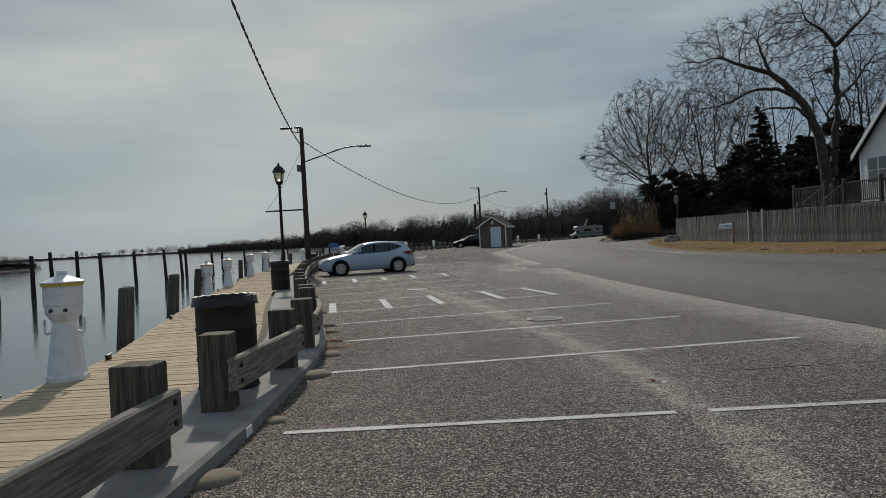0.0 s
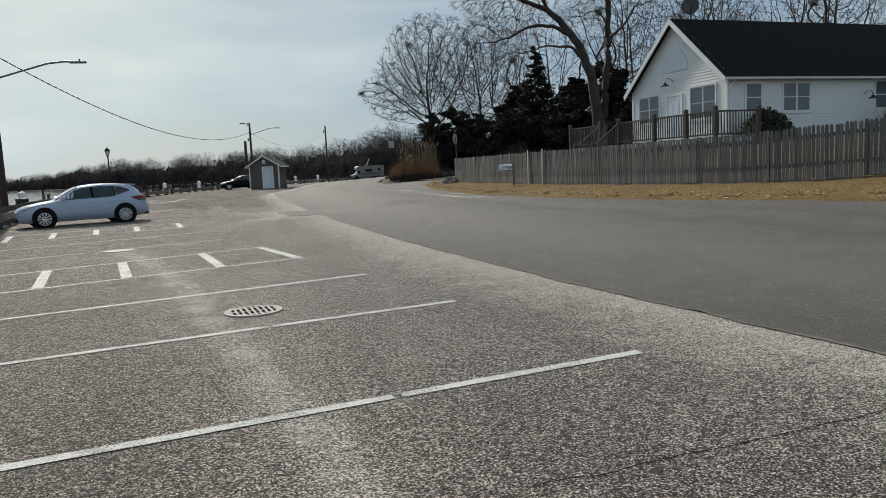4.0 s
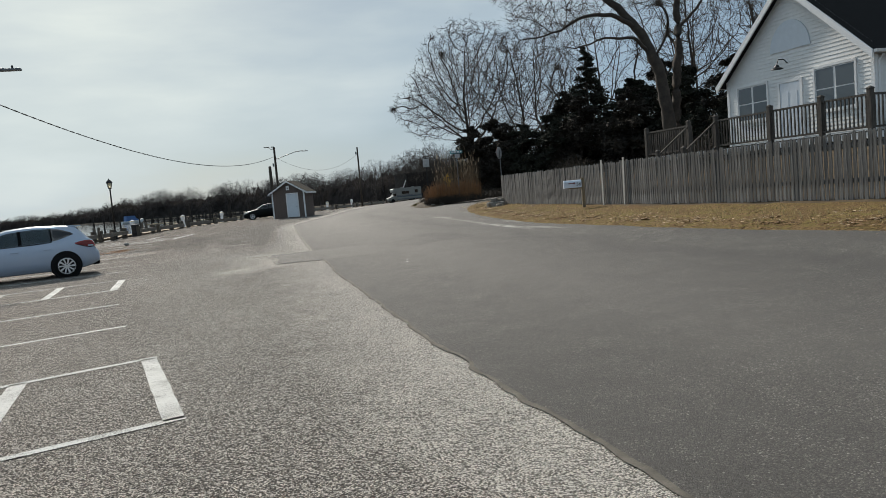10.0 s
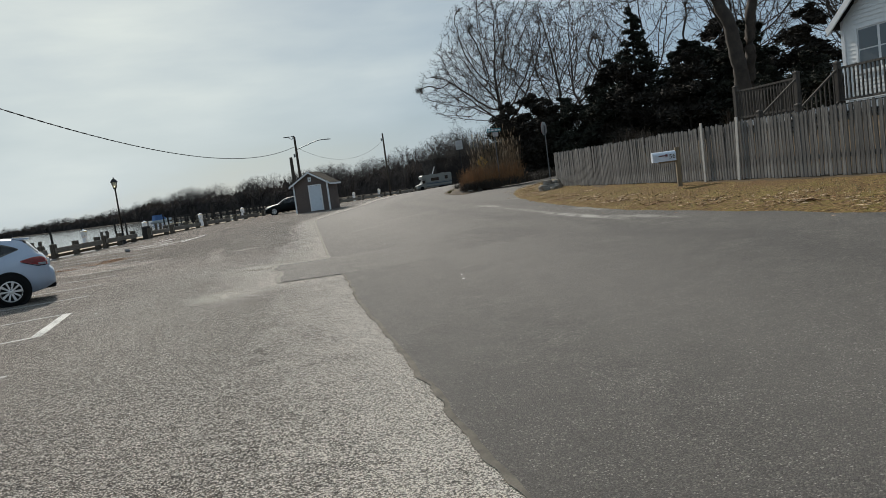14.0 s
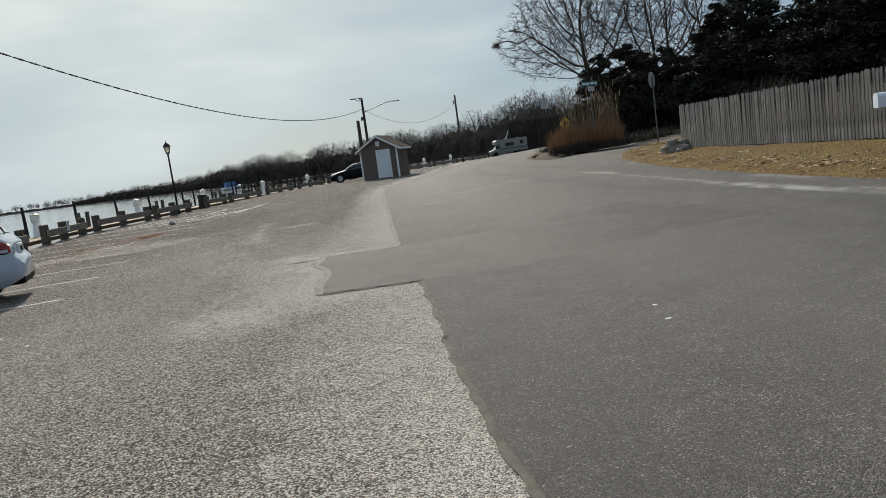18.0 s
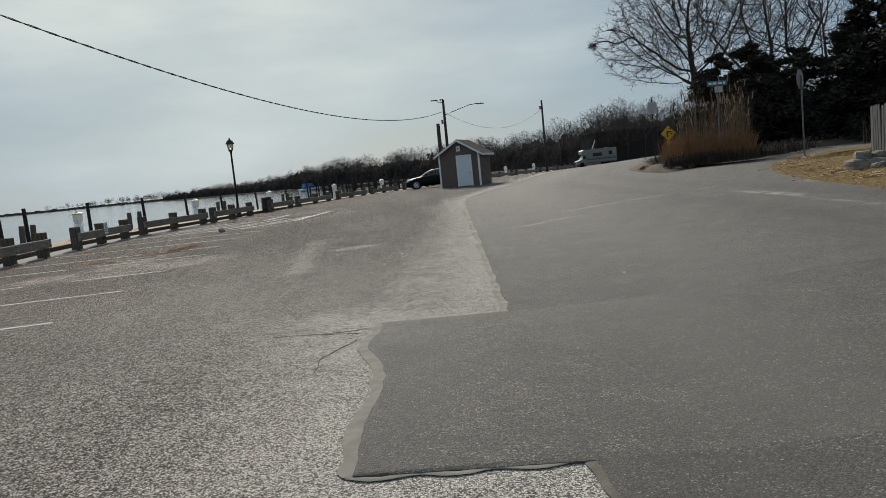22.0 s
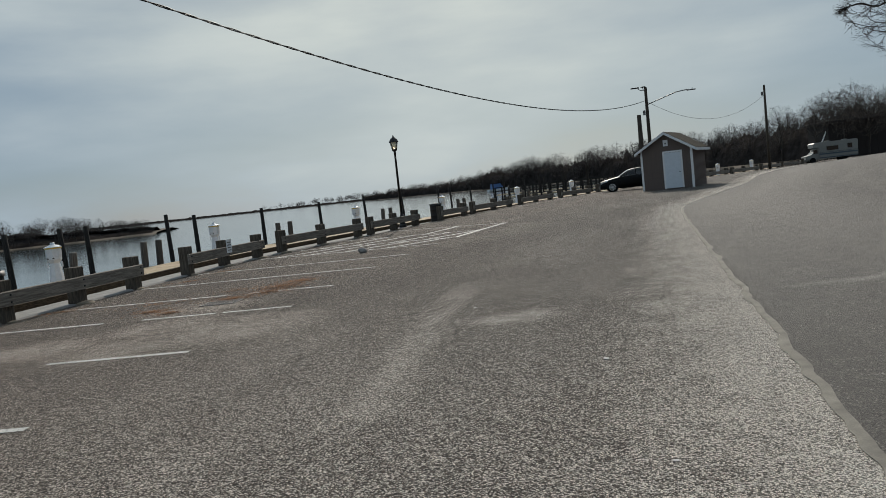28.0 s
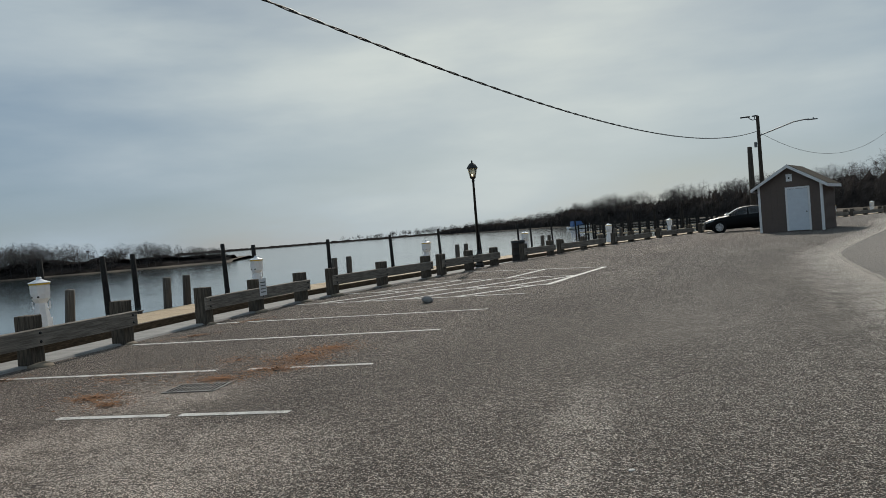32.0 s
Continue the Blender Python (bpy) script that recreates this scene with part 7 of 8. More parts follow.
# ---- trees and planting ----
def crown_tree(name, seed, trunk, lobes, r_tip=0.010, pts=1900, step=0.42, twigs=3, droop=0.0, power=2.35, twig_len=0.8, wig=0.12, limbs=(), girth=(0.0, 0.0)):
    """A leafless tree whose branches grow from its trunk and main limbs towards points scattered through its crown.
    lobes: (x, y, z, rx, ry, rz, share); limbs: (points, radius at the root, radius at the end)."""
    rnd, rg = random.Random(seed), np.random.default_rng(seed)
    cloud = []
    for x, y, z, rx, ry, rz, part_of in lobes:
        q = rg.normal(size=(int(pts * part_of), 3))
        q /= np.linalg.norm(q, axis=1)[:, None]
        q *= (rg.random(len(q)) ** 0.42)[:, None]
        cloud.append(q * (rx, ry, rz) + (x, y, z))
    goal = np.concatenate(cloud)
    node, above, least = [np.array(trunk[0], float)], [-1], [girth[0]]
    for way, ra, rb in ((trunk, *girth), *limbs):
        at = int(np.argmin([np.linalg.norm(q - way[0]) for q in node]))
        for j, (a, b) in enumerate(zip(way, way[1:])):
            a, b = np.array(a, float), np.array(b, float)
            k = max(1, int(np.linalg.norm(b - a) / step))
            for i in range(1, k + 1):
                above.append(at)
                at = len(node)
                node.append(a + (b - a) * i / k + rg.normal(0, 0.03, 3))
                least.append(ra + (rb - ra) * (j + i / k) / (len(way) - 1))
    near = np.full(len(goal), 1e9)
    which = np.zeros(len(goal), int)
    fresh = list(range(len(node)))
    for _ in range(90):
        for c0 in range(0, len(fresh), 200):
            ids = fresh[c0:c0 + 200]
            dist = np.linalg.norm(goal[:, None, :] - np.array([node[i] for i in ids])[None], axis=2)
            j = dist.argmin(1)
            best = dist[np.arange(len(goal)), j]
            win = best < near
            near[win], which[win] = best[win], np.array(ids)[j[win]]
        keep = near > step * 1.25
        goal, near, which = goal[keep], near[keep], which[keep]
        if not len(goal):
            break
        fresh = []
        for w in np.unique(which):
            p = node[w]
            dv = goal[which == w] - p
            dv = (dv / np.linalg.norm(dv, axis=1)[:, None]).sum(0)
            L = np.linalg.norm(dv)
            if L < 1e-6:
                continue
            back = p - node[above[w]] if above[w] >= 0 else np.zeros(3)
            dv = dv / L + 0.45 * back / max(1e-6, np.linalg.norm(back)) + rg.normal(0, wig, 3) + (0, 0, -droop)
            dv /= np.linalg.norm(dv)
            above.append(int(w))
            node.append(p + dv * step)
            fresh.append(len(node) - 1)
        if not fresh or len(node) > 5200:
            break
    n = len(node)
    load = [0.0] * n
    kids = [[] for _ in range(n)]
    for i in range(n - 1, 0, -1):
        load[i] = max(load[i], r_tip ** power)
        load[above[i]] += load[i]
        kids[above[i]].append(i)
    load[0] = load[1] if n > 1 else load[0]
    rad = [v ** (1 / power) for v in load]
    rad[:len(least)] = [max(a, b) for a, b in zip(rad, least)]
    P = [Vector(p) for p in node]
    bm = bmesh.new()
    tv, tf = [], []

    def sliver(p, q, w):
        d = q - p
        u = d.cross(Vector((rnd.uniform(-1, 1), rnd.uniform(-1, 1), rnd.uniform(-1, 1))))
        if u.length < 1e-4:
            return
        u.normalize()
        m = d.cross(u).normalized()
        k = len(tv)
        tv.extend([p + u * w, p - u * w * 0.5 + m * w * 0.87, p - u * w * 0.5 - m * w * 0.87, q])
        tf.extend([(k, k + 1, k + 3), (k + 1, k + 2, k + 3), (k + 2, k, k + 3)])

    todo = [(0, None)]
    while todo:
        i, root = todo.pop()
        run = [root, i] if root is not None else [i]
        while kids[run[-1]]:
            ks = sorted(kids[run[-1]], key=lambda k: -load[k])
            todo.extend((k, run[-1]) for k in ks[1:])
            run.append(ks[0])
        rr = [rad[k] for k in run]
        if root is not None:
            rr[0] = min(rr[0], rr[1] * 1.15)
        if len(run) > 1:
            top = max(rr)
            tube(bm, [P[k] for k in run], rr, 9 if top > 0.15 else (6 if top > 0.06 else (4 if top > 0.025 else 3)), False)
    for i in range(1, n):
        if rad[i] < r_tip * 2.6:
            d = (P[i] - P[above[i]]).normalized()
            for _ in range(twigs if not kids[i] else max(1, twigs - 1)):
                e = (d * 0.8 + Vector((rnd.uniform(-1, 1), rnd.uniform(-1, 1), rnd.uniform(-0.8, 0.8) - droop))).normalized()
                L = twig_len * rnd.uniform(0.5, 1.1)
                q = P[i] + e * L
                sliver(P[i], q, r_tip * 0.8)
                e2 = (e + Vector((rnd.uniform(-1, 1), rnd.uniform(-1, 1), rnd.uniform(-0.7, 0.7))) * 0.8).normalized()
                sliver(P[i].lerp(q, 0.5), P[i].lerp(q, 0.5) + e2 * L * 0.55, r_tip * 0.6)
    wood_me = mesh_of(name + "_limbs", bm, M_BARK, True)
    me = bpy.data.meshes.new(name + "_twigs")
    me.from_pydata(tv, [], tf)
    me.materials.append(M_TWIG)
    return wood_me, me


def plant_tree(meshes, x, y, label, group, turn=0.0, size=1.0, tilt=0.0):
    ob = thing("tree", Matrix.Translation((x, y, height(x, y) - 0.1)) @ Matrix.Rotation(turn, 4, "Z") @ Matrix.Rotation(tilt, 4, "Y") @ Matrix.Scale(size, 4), label, "tree", group)
    share("trunk", meshes[0], ob, Matrix())
    share("crown", meshes[1], ob, Matrix(), "fine bare twigs")
    return ob


OAK_A = crown_tree("oak_a", 11, [(0, 0, -0.3), (0.1, 0, 2.6), (0, 0.2, 5.0)], [(0.5, 0, 10.0, 5.4, 5.4, 5.6, 0.8), (-2.0, 1.0, 7.5, 3.5, 3.0, 2.5, 0.2)], r_tip=0.014, pts=1100, twigs=2)
OAK_B = crown_tree("oak_b", 5, [(0, 0, -0.3), (-0.1, 0.1, 3.0), (0.3, 0, 6.5)], [(0, 0, 10.8, 4.4, 4.6, 4.9, 0.75), (2.0, -1.0, 7.6, 3.0, 3.0, 2.4, 0.25)], r_tip=0.014, pts=1100, twigs=2)
OAK_C = crown_tree("oak_c", 23, [(0, 0, -0.3), (0.1, 0.1, 4.0)], [(0, 0, 9.2, 3.6, 3.6, 4.4, 1.0)], r_tip=0.014, pts=800, twigs=2)
ROUND = crown_tree("round_oak", 31, [(0, 0, -0.3), (0.1, 0, 1.8), (-0.1, 0, 3.6)], [(0.2, 0, 12.2, 6.6, 6.2, 6.6, 0.7), (-3.6, 0, 9.6, 5.0, 4.2, 3.6, 0.3)], r_tip=0.015, pts=3000, droop=0.06, twigs=5)
# the leaning oak beside the house: its main limbs as they sweep up and out, the upright stem beside it
LEANER = crown_tree("leaning_oak", 17, [(0.1, 0, -0.3), (-0.1, 0, 2.0), (-0.25, 0, 4.0), (-0.55, 0.1, 6.4), (-1.25, 0.1, 8.3), (-2.3, 0.2, 9.9), (-3.4, 0.3, 11.0), (-5.0, 0.4, 11.7), (-6.6, 0.6, 12.6)],
                    [(-6.3, 0.4, 12.3, 3.9, 3.4, 3.0, 0.6), (-6.4, -1.4, 8.9, 3.2, 2.4, 1.6, 0.22), (-3.0, 0.3, 13.6, 2.6, 2.6, 2.2, 0.18)], r_tip=0.012, pts=1700, step=0.36, twigs=4, wig=0.3, girth=(0.46, 0.09), limbs=(
    ([(-1.7, 0.1, 9.0), (-3.0, -0.6, 9.7), (-4.4, -1.0, 9.8), (-5.8, -1.4, 9.1), (-7.0, -1.8, 8.8)], 0.15, 0.04),
    ([(-0.9, 0.1, 7.4), (-1.8, -0.6, 8.3), (-3.4, -1.2, 8.35), (-5.0, -1.8, 7.9)], 0.12, 0.035),
    ([(-3.4, 0.3, 11.0), (-3.9, 0.9, 12.4), (-4.3, 1.3, 13.8)], 0.14, 0.05)))
STEM = crown_tree("upright_oak", 19, [(0.0, 0.2, -0.3), (-0.05, 0.2, 4.0), (0.3, 0.1, 7.5), (0.35, 0.2, 10.0), (0.4, 0.2, 12.3)],
                  [(0.0, 0.0, 14.4, 3.9, 3.2, 2.4, 0.62), (3.2, 1.2, 11.6, 2.4, 2.2, 2.4, 0.24), (-1.6, 1.2, 11.4, 1.8, 2.0, 1.6, 0.14)], r_tip=0.012, pts=1500, step=0.36, twigs=4, wig=0.3, girth=(0.31, 0.18), limbs=(
    ([(0.4, 0.2, 12.3), (-0.3, 0.0, 13.4), (-1.3, -0.3, 14.2)], 0.15, 0.07),
    ([(0.4, 0.2, 12.3), (1.5, 0.4, 13.4), (2.3, 0.8, 14.2)], 0.15, 0.07),
    ([(0.33, 0.1, 8.6), (1.4, 0.9, 9.8), (2.4, 1.4, 11.2)], 0.11, 0.05)))
NEAR = "bare trees behind the fence"
plant_tree(LEANER, 22.9, 48.1, "big leaning bare oak with long sweeping grey limbs", NEAR, radians(-26.5))
plant_tree(STEM, 23.3, 48.3, "tall bare oak with an upright forked stem", NEAR, radians(-26.5))
plant_tree(ROUND, 20.6, 86.5, "wide rounded bare oak beyond the junction", NEAR, 0.2, 1.0)
plant_tree(OAK_A, 25.6, 85.0, "bare spreading tree beyond the junction", NEAR, 4.0, 1.12)
plant_tree(OAK_B, 29.0, 88.0, "bare spreading tree beyond the junction", NEAR, 3.0, 1.12)
for i, (x, y, k, s) in enumerate(((31, 61, 1, 1.1), (37, 57, 0, 1.05), (45, 55, 1, 1.1), (33, 50, 2, 1.0), (52, 50, 0, 1.05), (41, 47, 2, 1.2), (47, 42, 1, 1.1), (57, 41, 0, 1.05), (53, 34, 1, 1.05), (63, 36, 2, 1.3),
                                  (30, 74, 2, 1.2), (36, 69, 1, 1.0), (43, 64, 2, 1.3), (59, 27, 2, 1.2), (33, 92, 2, 1.2), (66, 22, 0, 1.0))):
    plant_tree((OAK_A, OAK_B, OAK_C)[k], x, y, "bare winter tree behind the house", "bare trees behind the house", i * 1.7, s)


for i, (x, y, k, s) in enumerate(((18.6, 137, 2, 0.6), (21.5, 134.5, 1, 0.5), (24.6, 136.5, 0, 0.5), (27.4, 137.5, 2, 0.64), (22.6, 148, 0, 0.62), (27.0, 150, 1, 0.64), (31.5, 146, 0, 0.66), (34.5, 141, 2, 0.75), (15.2, 142, 0, 0.52))):
    plant_tree((OAK_A, OAK_B, OAK_C)[k], x, y, "bare winter tree beside the dark building", "bare trees along the far road", i * 2.1, s)


M_NEEDLE = simple("dark_evergreen", (0.026, 0.028, 0.016), 0.95, var=0.5, scale=1.5, bumps=0, piece=0.5, island=True)
M_CEDAR = simple("dull_cedar", (0.034, 0.027, 0.018), 0.95, var=0.5, scale=1.2, bumps=0, piece=0.5, island=True)


def conifer(name, seed, H, R, n, material, pointed=1.0, base=0.06, size=0.34):
    """An evergreen: trunk, drooping limbs and thousands of small needle sprays with gaps."""
    rnd = random.Random(seed)
    bm = bmesh.new()
    tube(bm, [(0, 0, -0.3), (0.05, 0, H * 0.5), (0, 0.03, H * 0.97)], [H * 0.022, H * 0.013, 0.02], 7)
    verts, faces = [], []
    limbs = int(12 + H * 5)
    for i in range(limbs):
        f = base + (1 - base) * (i + rnd.random()) / limbs
        z = H * f
        rr = R * ((1 - f) ** pointed) * rnd.uniform(0.65, 1.12) + 0.12
        a = rnd.uniform(0, 2 * math.pi)
        drop = rnd.uniform(-0.1, 0.28) * rr
        tip = Vector((rr * math.cos(a), rr * math.sin(a), z - drop))
        root = Vector((0, 0, z + 0.08 * rr))
        tube(bm, [root, root.lerp(tip, 0.55) + Vector((0, 0, 0.05)), tip], [0.03, 0.018, 0.006], 4, False)
        cnt = int(n / limbs)
        for _ in range(cnt):
            t = rnd.uniform(0.18, 1.03)
            c = root.lerp(tip, t) + Vector((rnd.gauss(0, 0.10), rnd.gauss(0, 0.10), rnd.gauss(0, 0.07))) * rr * (0.5 + t)
            u = Vector((rnd.uniform(-1, 1), rnd.uniform(-1, 1), rnd.uniform(-0.7, 0.4))).normalized()
            w = u.cross(Vector((rnd.uniform(-1, 1), rnd.uniform(-1, 1), rnd.uniform(-1, 1)))).normalized()
            s = size * rnd.uniform(0.5, 1.2)
            k = len(verts)
            verts += [c - u * s * 0.5, c + w * s * 0.2, c + u * s * 0.6, c - w * s * 0.2]
            faces.append((k, k + 1, k + 2, k + 3))
    me = bpy.data.meshes.new(name)
    me.from_pydata(verts, [], faces)
    me.materials.append(material)
    return mesh_of(name + "_wood", bm, M_BARK), me


def plant_conifer(meshes, x, y, label, turn=0.0, size=1.0):
    ob = thing("evergreen_tree", Matrix.Translation((x, y, height(x, y) - 0.1)) @ Matrix.Rotation(turn, 4, "Z") @ Matrix.Scale(size, 4), label, "tree", "dark evergreens at the junction")
    share("trunk", meshes[0], ob, Matrix())
    share("crown", meshes[1], ob, Matrix(), "dark needle sprays")


SPRUCE = conifer("spruce", 3, 11.0, 3.3, 15000, M_NEEDLE, 0.9)
CEDAR = conifer("cedar", 8, 7.4, 2.8, 24000, M_CEDAR, 0.5, 0.02, 0.34)
CEDAR_B = conifer("cedar_b", 15, 6.6, 3.0, 22000, M_NEEDLE, 0.5, 0.02, 0.34)
plant_conifer(SPRUCE, 25.1, 65.6, "pointed dark spruce with ragged boughs", 0, 1.0)
for i, (x, y, k, s) in enumerate(((15.5, 66.5, 0, 0.78), (17.6, 67.6, 0, 0.86), (19.6, 66.4, 1, 0.85), (21.8, 65.0, 1, 0.9), (23.5, 63.5, 0, 0.95), (27.5, 62.5, 1, 1.2), (25.8, 59.5, 0, 0.95), (29.5, 59, 1, 1.25), (31, 54.5, 0, 1.1),
                                  (16.8, 71.5, 1, 0.8), (20, 72, 0, 0.85), (28.5, 55.0, 1, 0.8), (33.5, 50, 0, 0.9), (24.5, 68.5, 0, 1.1), (27.5, 49.5, 1, 0.75), (31.5, 65.0, 0, 1.3))):
    plant_conifer((CEDAR, CEDAR_B)[k], x, y, "dense dark evergreen cedar", i * 2.3, s)


def blades(name, spots, n, hmin, hmax, material, label, category, width=0.012, droop=0.25, kind="stuff", plume=None, seed=4):
    rnd = random.Random(seed)
    verts, faces = [], []
    pv, pf = [], []
    for _ in range(n):
        cx, cy, r = rnd.choice(spots)
        a, q = rnd.uniform(0, 6.283), r * math.sqrt(rnd.random())
        x, y = cx + q * math.cos(a), cy + q * math.sin(a)
        h = rnd.uniform(hmin, hmax) * (1 - 0.25 * (q / r) ** 2)
        z = height(x, y) + 0.1
        t = rnd.uniform(0, 6.283)
        dx, dy = math.cos(t), math.sin(t)
        lean = rnd.uniform(0, droop) * h
        k = len(verts)
        for f, w in ((0, 1), (0.55, 0.85), (1, 0.3)):
            ox = lean * f * f
            for s in (-1, 1):
                verts.append((x + dx * ox - dy * width * w * s, y + dy * ox + dx * width * w * s, z + h * f))
        faces += [(k, k + 1, k + 3, k + 2), (k + 2, k + 3, k + 5, k + 4)]
        if plume and rnd.random() < plume:
            bx, by, bz = x + dx * lean, y + dy * lean, z + h
            for j in range(3):
                k = len(pv)
                a2 = rnd.uniform(0, 6.28)
                e = (math.cos(a2) * 0.022, math.sin(a2) * 0.022)
                pv += [(bx - e[0], by - e[1], bz - 0.16), (bx + e[0], by + e[1], bz - 0.16), (bx + e[0] * 0.6 + dx * 0.05, by + e[1] * 0.6 + dy * 0.05, bz + 0.1), (bx + dx * 0.09, by + dy * 0.09, bz + 0.16)]
                pf.append((k, k + 1, k + 2, k + 3))
    me = bpy.data.meshes.new(name)
    me.from_pydata(verts, [], faces)
    me.materials.append(material)
    ob = tagged(new(name, me), label, category, kind=kind)
    if pv:
        m2 = bpy.data.meshes.new("plumes")
        m2.from_pydata(pv, [], pf)
        m2.materials.append(M_PLUME)
        o2 = new("plumes", m2)
        o2.parent = ob
        tagged(o2, "pale seed plumes", kind=kind)
    return ob


M_REED_TALL = simple("grey_tan_reeds", (0.27, 0.19, 0.115), 0.9, var=0.35, scale=2, bumps=0, piece=0.75, island=True)
M_REED = simple("dry_tan_reeds", (0.36, 0.19, 0.085), 0.9, var=0.35, scale=2, bumps=0, piece=0.75, island=True)
M_PLUME = simple("reed_plume", (0.40, 0.31, 0.21), 0.9, bumps=0)
M_STRAW = simple("dry_grass", (0.56, 0.44, 0.22), 0.9, var=0.35, bumps=0, piece=0.5, island=True)
M_BRUSH = simple("dark_brush", (0.055, 0.042, 0.03), 0.95, var=0.4, bumps=0, piece=0.5, island=True)
blades("reeds", [(10.6, 56.7, 0.9), (11.6, 56.2, 1.0), (12.4, 55.6, 0.9), (10.9, 57.5, 0.8)], 3400, 0.4, 1.55, M_REED, "dense dry tan ornamental reeds", "reeds", 0.010, 0.45)
blades("tall_reeds", [(11.2, 56.6, 0.8), (12.2, 56.0, 0.8), (12.8, 55.9, 0.5)], 560, 1.7, 3.5, M_REED_TALL, "tall dry reed stems with pale plumes", "reeds", 0.0065, 0.14, plume=0.16, seed=9)
blades("bank_grass", [(9.9, 55.9, 0.5), (10.0, 57.3, 0.6), (9.9, 58.8, 0.7)], 2600, 0.05, 0.22, simple("olive_grass", (0.20, 0.16, 0.045), 0.9, var=0.4, bumps=0, piece=0.6, island=True), "short olive grass at the point of the bank", "grass", 0.008, 0.9, seed=14)
blades("low_brush", [(9.95, 55.3, 0.5), (10.7, 55.3, 0.5), (11.6, 55.4, 0.5), (10.4, 56.2, 0.7), (11.3, 55.2, 0.8), (12.4, 54.8, 0.9), (13.6, 55.6, 1.0), (14.8, 56.6, 1.0), (15.8, 58.2, 1.1), (10.5, 58.6, 0.8), (10.9, 60.5, 0.9), (11.4, 62.5, 1.0)], 5600, 0.15, 0.6, M_BRUSH, "low dark tangled brush", "brush", 0.010, 1.6, seed=12)
blades("yard_brush", [(21, 44, 1.6), (24, 50, 2.5), (19, 50, 1.8), (16, 47, 1.2), (26, 44, 1.5), (20, 56, 2), (23, 58, 2)], 5000, 0.5, 1.7, M_BRUSH, "leafless brush behind the fence", "brush", 0.012, 0.6, seed=21)

spots = []
for i in range(120):
    s = VERGE.s_of_y(6) + i * 0.40
    p, _ = VERGE.at(min(s, VERGE.length), 0.5 + 1.4 * ((i * 7919) % 100) / 100)
    spots.append((p.x, p.y, 0.9))
blades("verge_grass", spots, 3500, 0.02, 0.06, M_STRAW, "short dry grass tufts on the verge", "grass", 0.006, 0.8, seed=31)
LITTER = [(x / K, y / K, 1.1, 1.1, 0) for x, y, _ in spots]
leaf_litter("verge_leaves", LITTER, 17000, simple("brown_leaves", (0.34, 0.185, 0.08), 0.9, var=0.5, bumps=0, piece=0.9, island=True), "brown fallen leaves on the verge", 0.035, 0.05)
leaf_litter("pale_leaves", LITTER[::3] + LITTER[1::7], 6500, simple("tan_leaves", (0.66, 0.47, 0.29), 0.9, var=0.4, bumps=0, piece=0.7, island=True), "pale tan fallen leaves on the verge", 0.04, 0.06)


def leafy_bush(x, y, r, h, material, label, flowers=None, n=5200):
    rnd = random.Random(77)
    ob = thing("bush", Matrix.Translation((x, y, height(x, y) - 0.05)), label, "bush")
    verts, faces, fv, ff = [], [], [], []
    for _ in range(n):
        d = Vector((rnd.gauss(0, 1), rnd.gauss(0, 1), abs(rnd.gauss(0, 1)))).normalized()
        lump = 1 + 0.16 * noise.noise(d * 2.6) + 0.05 * noise.noise(d * 9)
        q = rnd.uniform(0.72, 1.02) * lump
        c = Vector((d.x * r * q, d.y * r * q, d.z * h * q + 0.05))
        u = Vector((rnd.uniform(-1, 1), rnd.uniform(-1, 1), rnd.uniform(-1, 1))).normalized()
        w = u.cross(d).normalized() if u.cross(d).length > 0.01 else Vector((1, 0, 0))
        s = rnd.uniform(0.05, 0.1)
        tgt, fac = (fv, ff) if flowers and d.x < -0.25 and d.y > -0.5 and d.z < 0.8 and rnd.random() < 0.14 and q > 0.9 else (verts, faces)
        k = len(tgt)
        tgt += [c - u * s, c + w * s * 0.5, c + u * s, c - w * s * 0.5]
        fac.append((k, k + 1, k + 2, k + 3))
    for nm, v, f, mt, lb in (("foliage", verts, faces, material, ""), ("blossom", fv, ff, flowers, "yellow blossom")):
        if v:
            me = bpy.data.meshes.new(nm)
            me.from_pydata(v, [], f)
            me.materials.append(mt)
            share(nm, me, ob, Matrix(), lb)
    bm = bmesh.new()
    for i in range(9):
        a = i * 0.7
        tube(bm, [(0, 0, 0), (0.3 * r * math.cos(a), 0.3 * r * math.sin(a), h * 0.4), (0.7 * r * math.cos(a), 0.7 * r * math.sin(a), h * 0.7)], [0.03, 0.02, 0.008], 5)
    part("stems", bm, M_BARK, ob)


BUSH_AT = HOUSE @ Vector((0.95, -1.2, 0))
leafy_bush(BUSH_AT.x, BUSH_AT.y, 1.05, 1.35, simple("bush_leaves", (0.04, 0.042, 0.018), 0.85, var=0.5, bumps=0, piece=0.5, island=True), "rounded dark green bush with yellow blossom by the house", simple("yellow_blossom", (0.42, 0.30, 0.06), 0.8, bumps=0))
blades("house_shrubs", [(*(HOUSE @ Vector((8.2, -1.6, 0))).xy, 1.0), (*(HOUSE @ Vector((9.6, -1.7, 0))).xy, 1.0), (*(HOUSE @ Vector((10.8, -1.8, 0))).xy, 0.9)], 900, 0.6, 1.8, simple("bare_shrub", (0.16, 0.11, 0.08), 0.95, bumps=0), "bare brown shrubs beside the house wall", "shrub", 0.012, 0.7, seed=41)

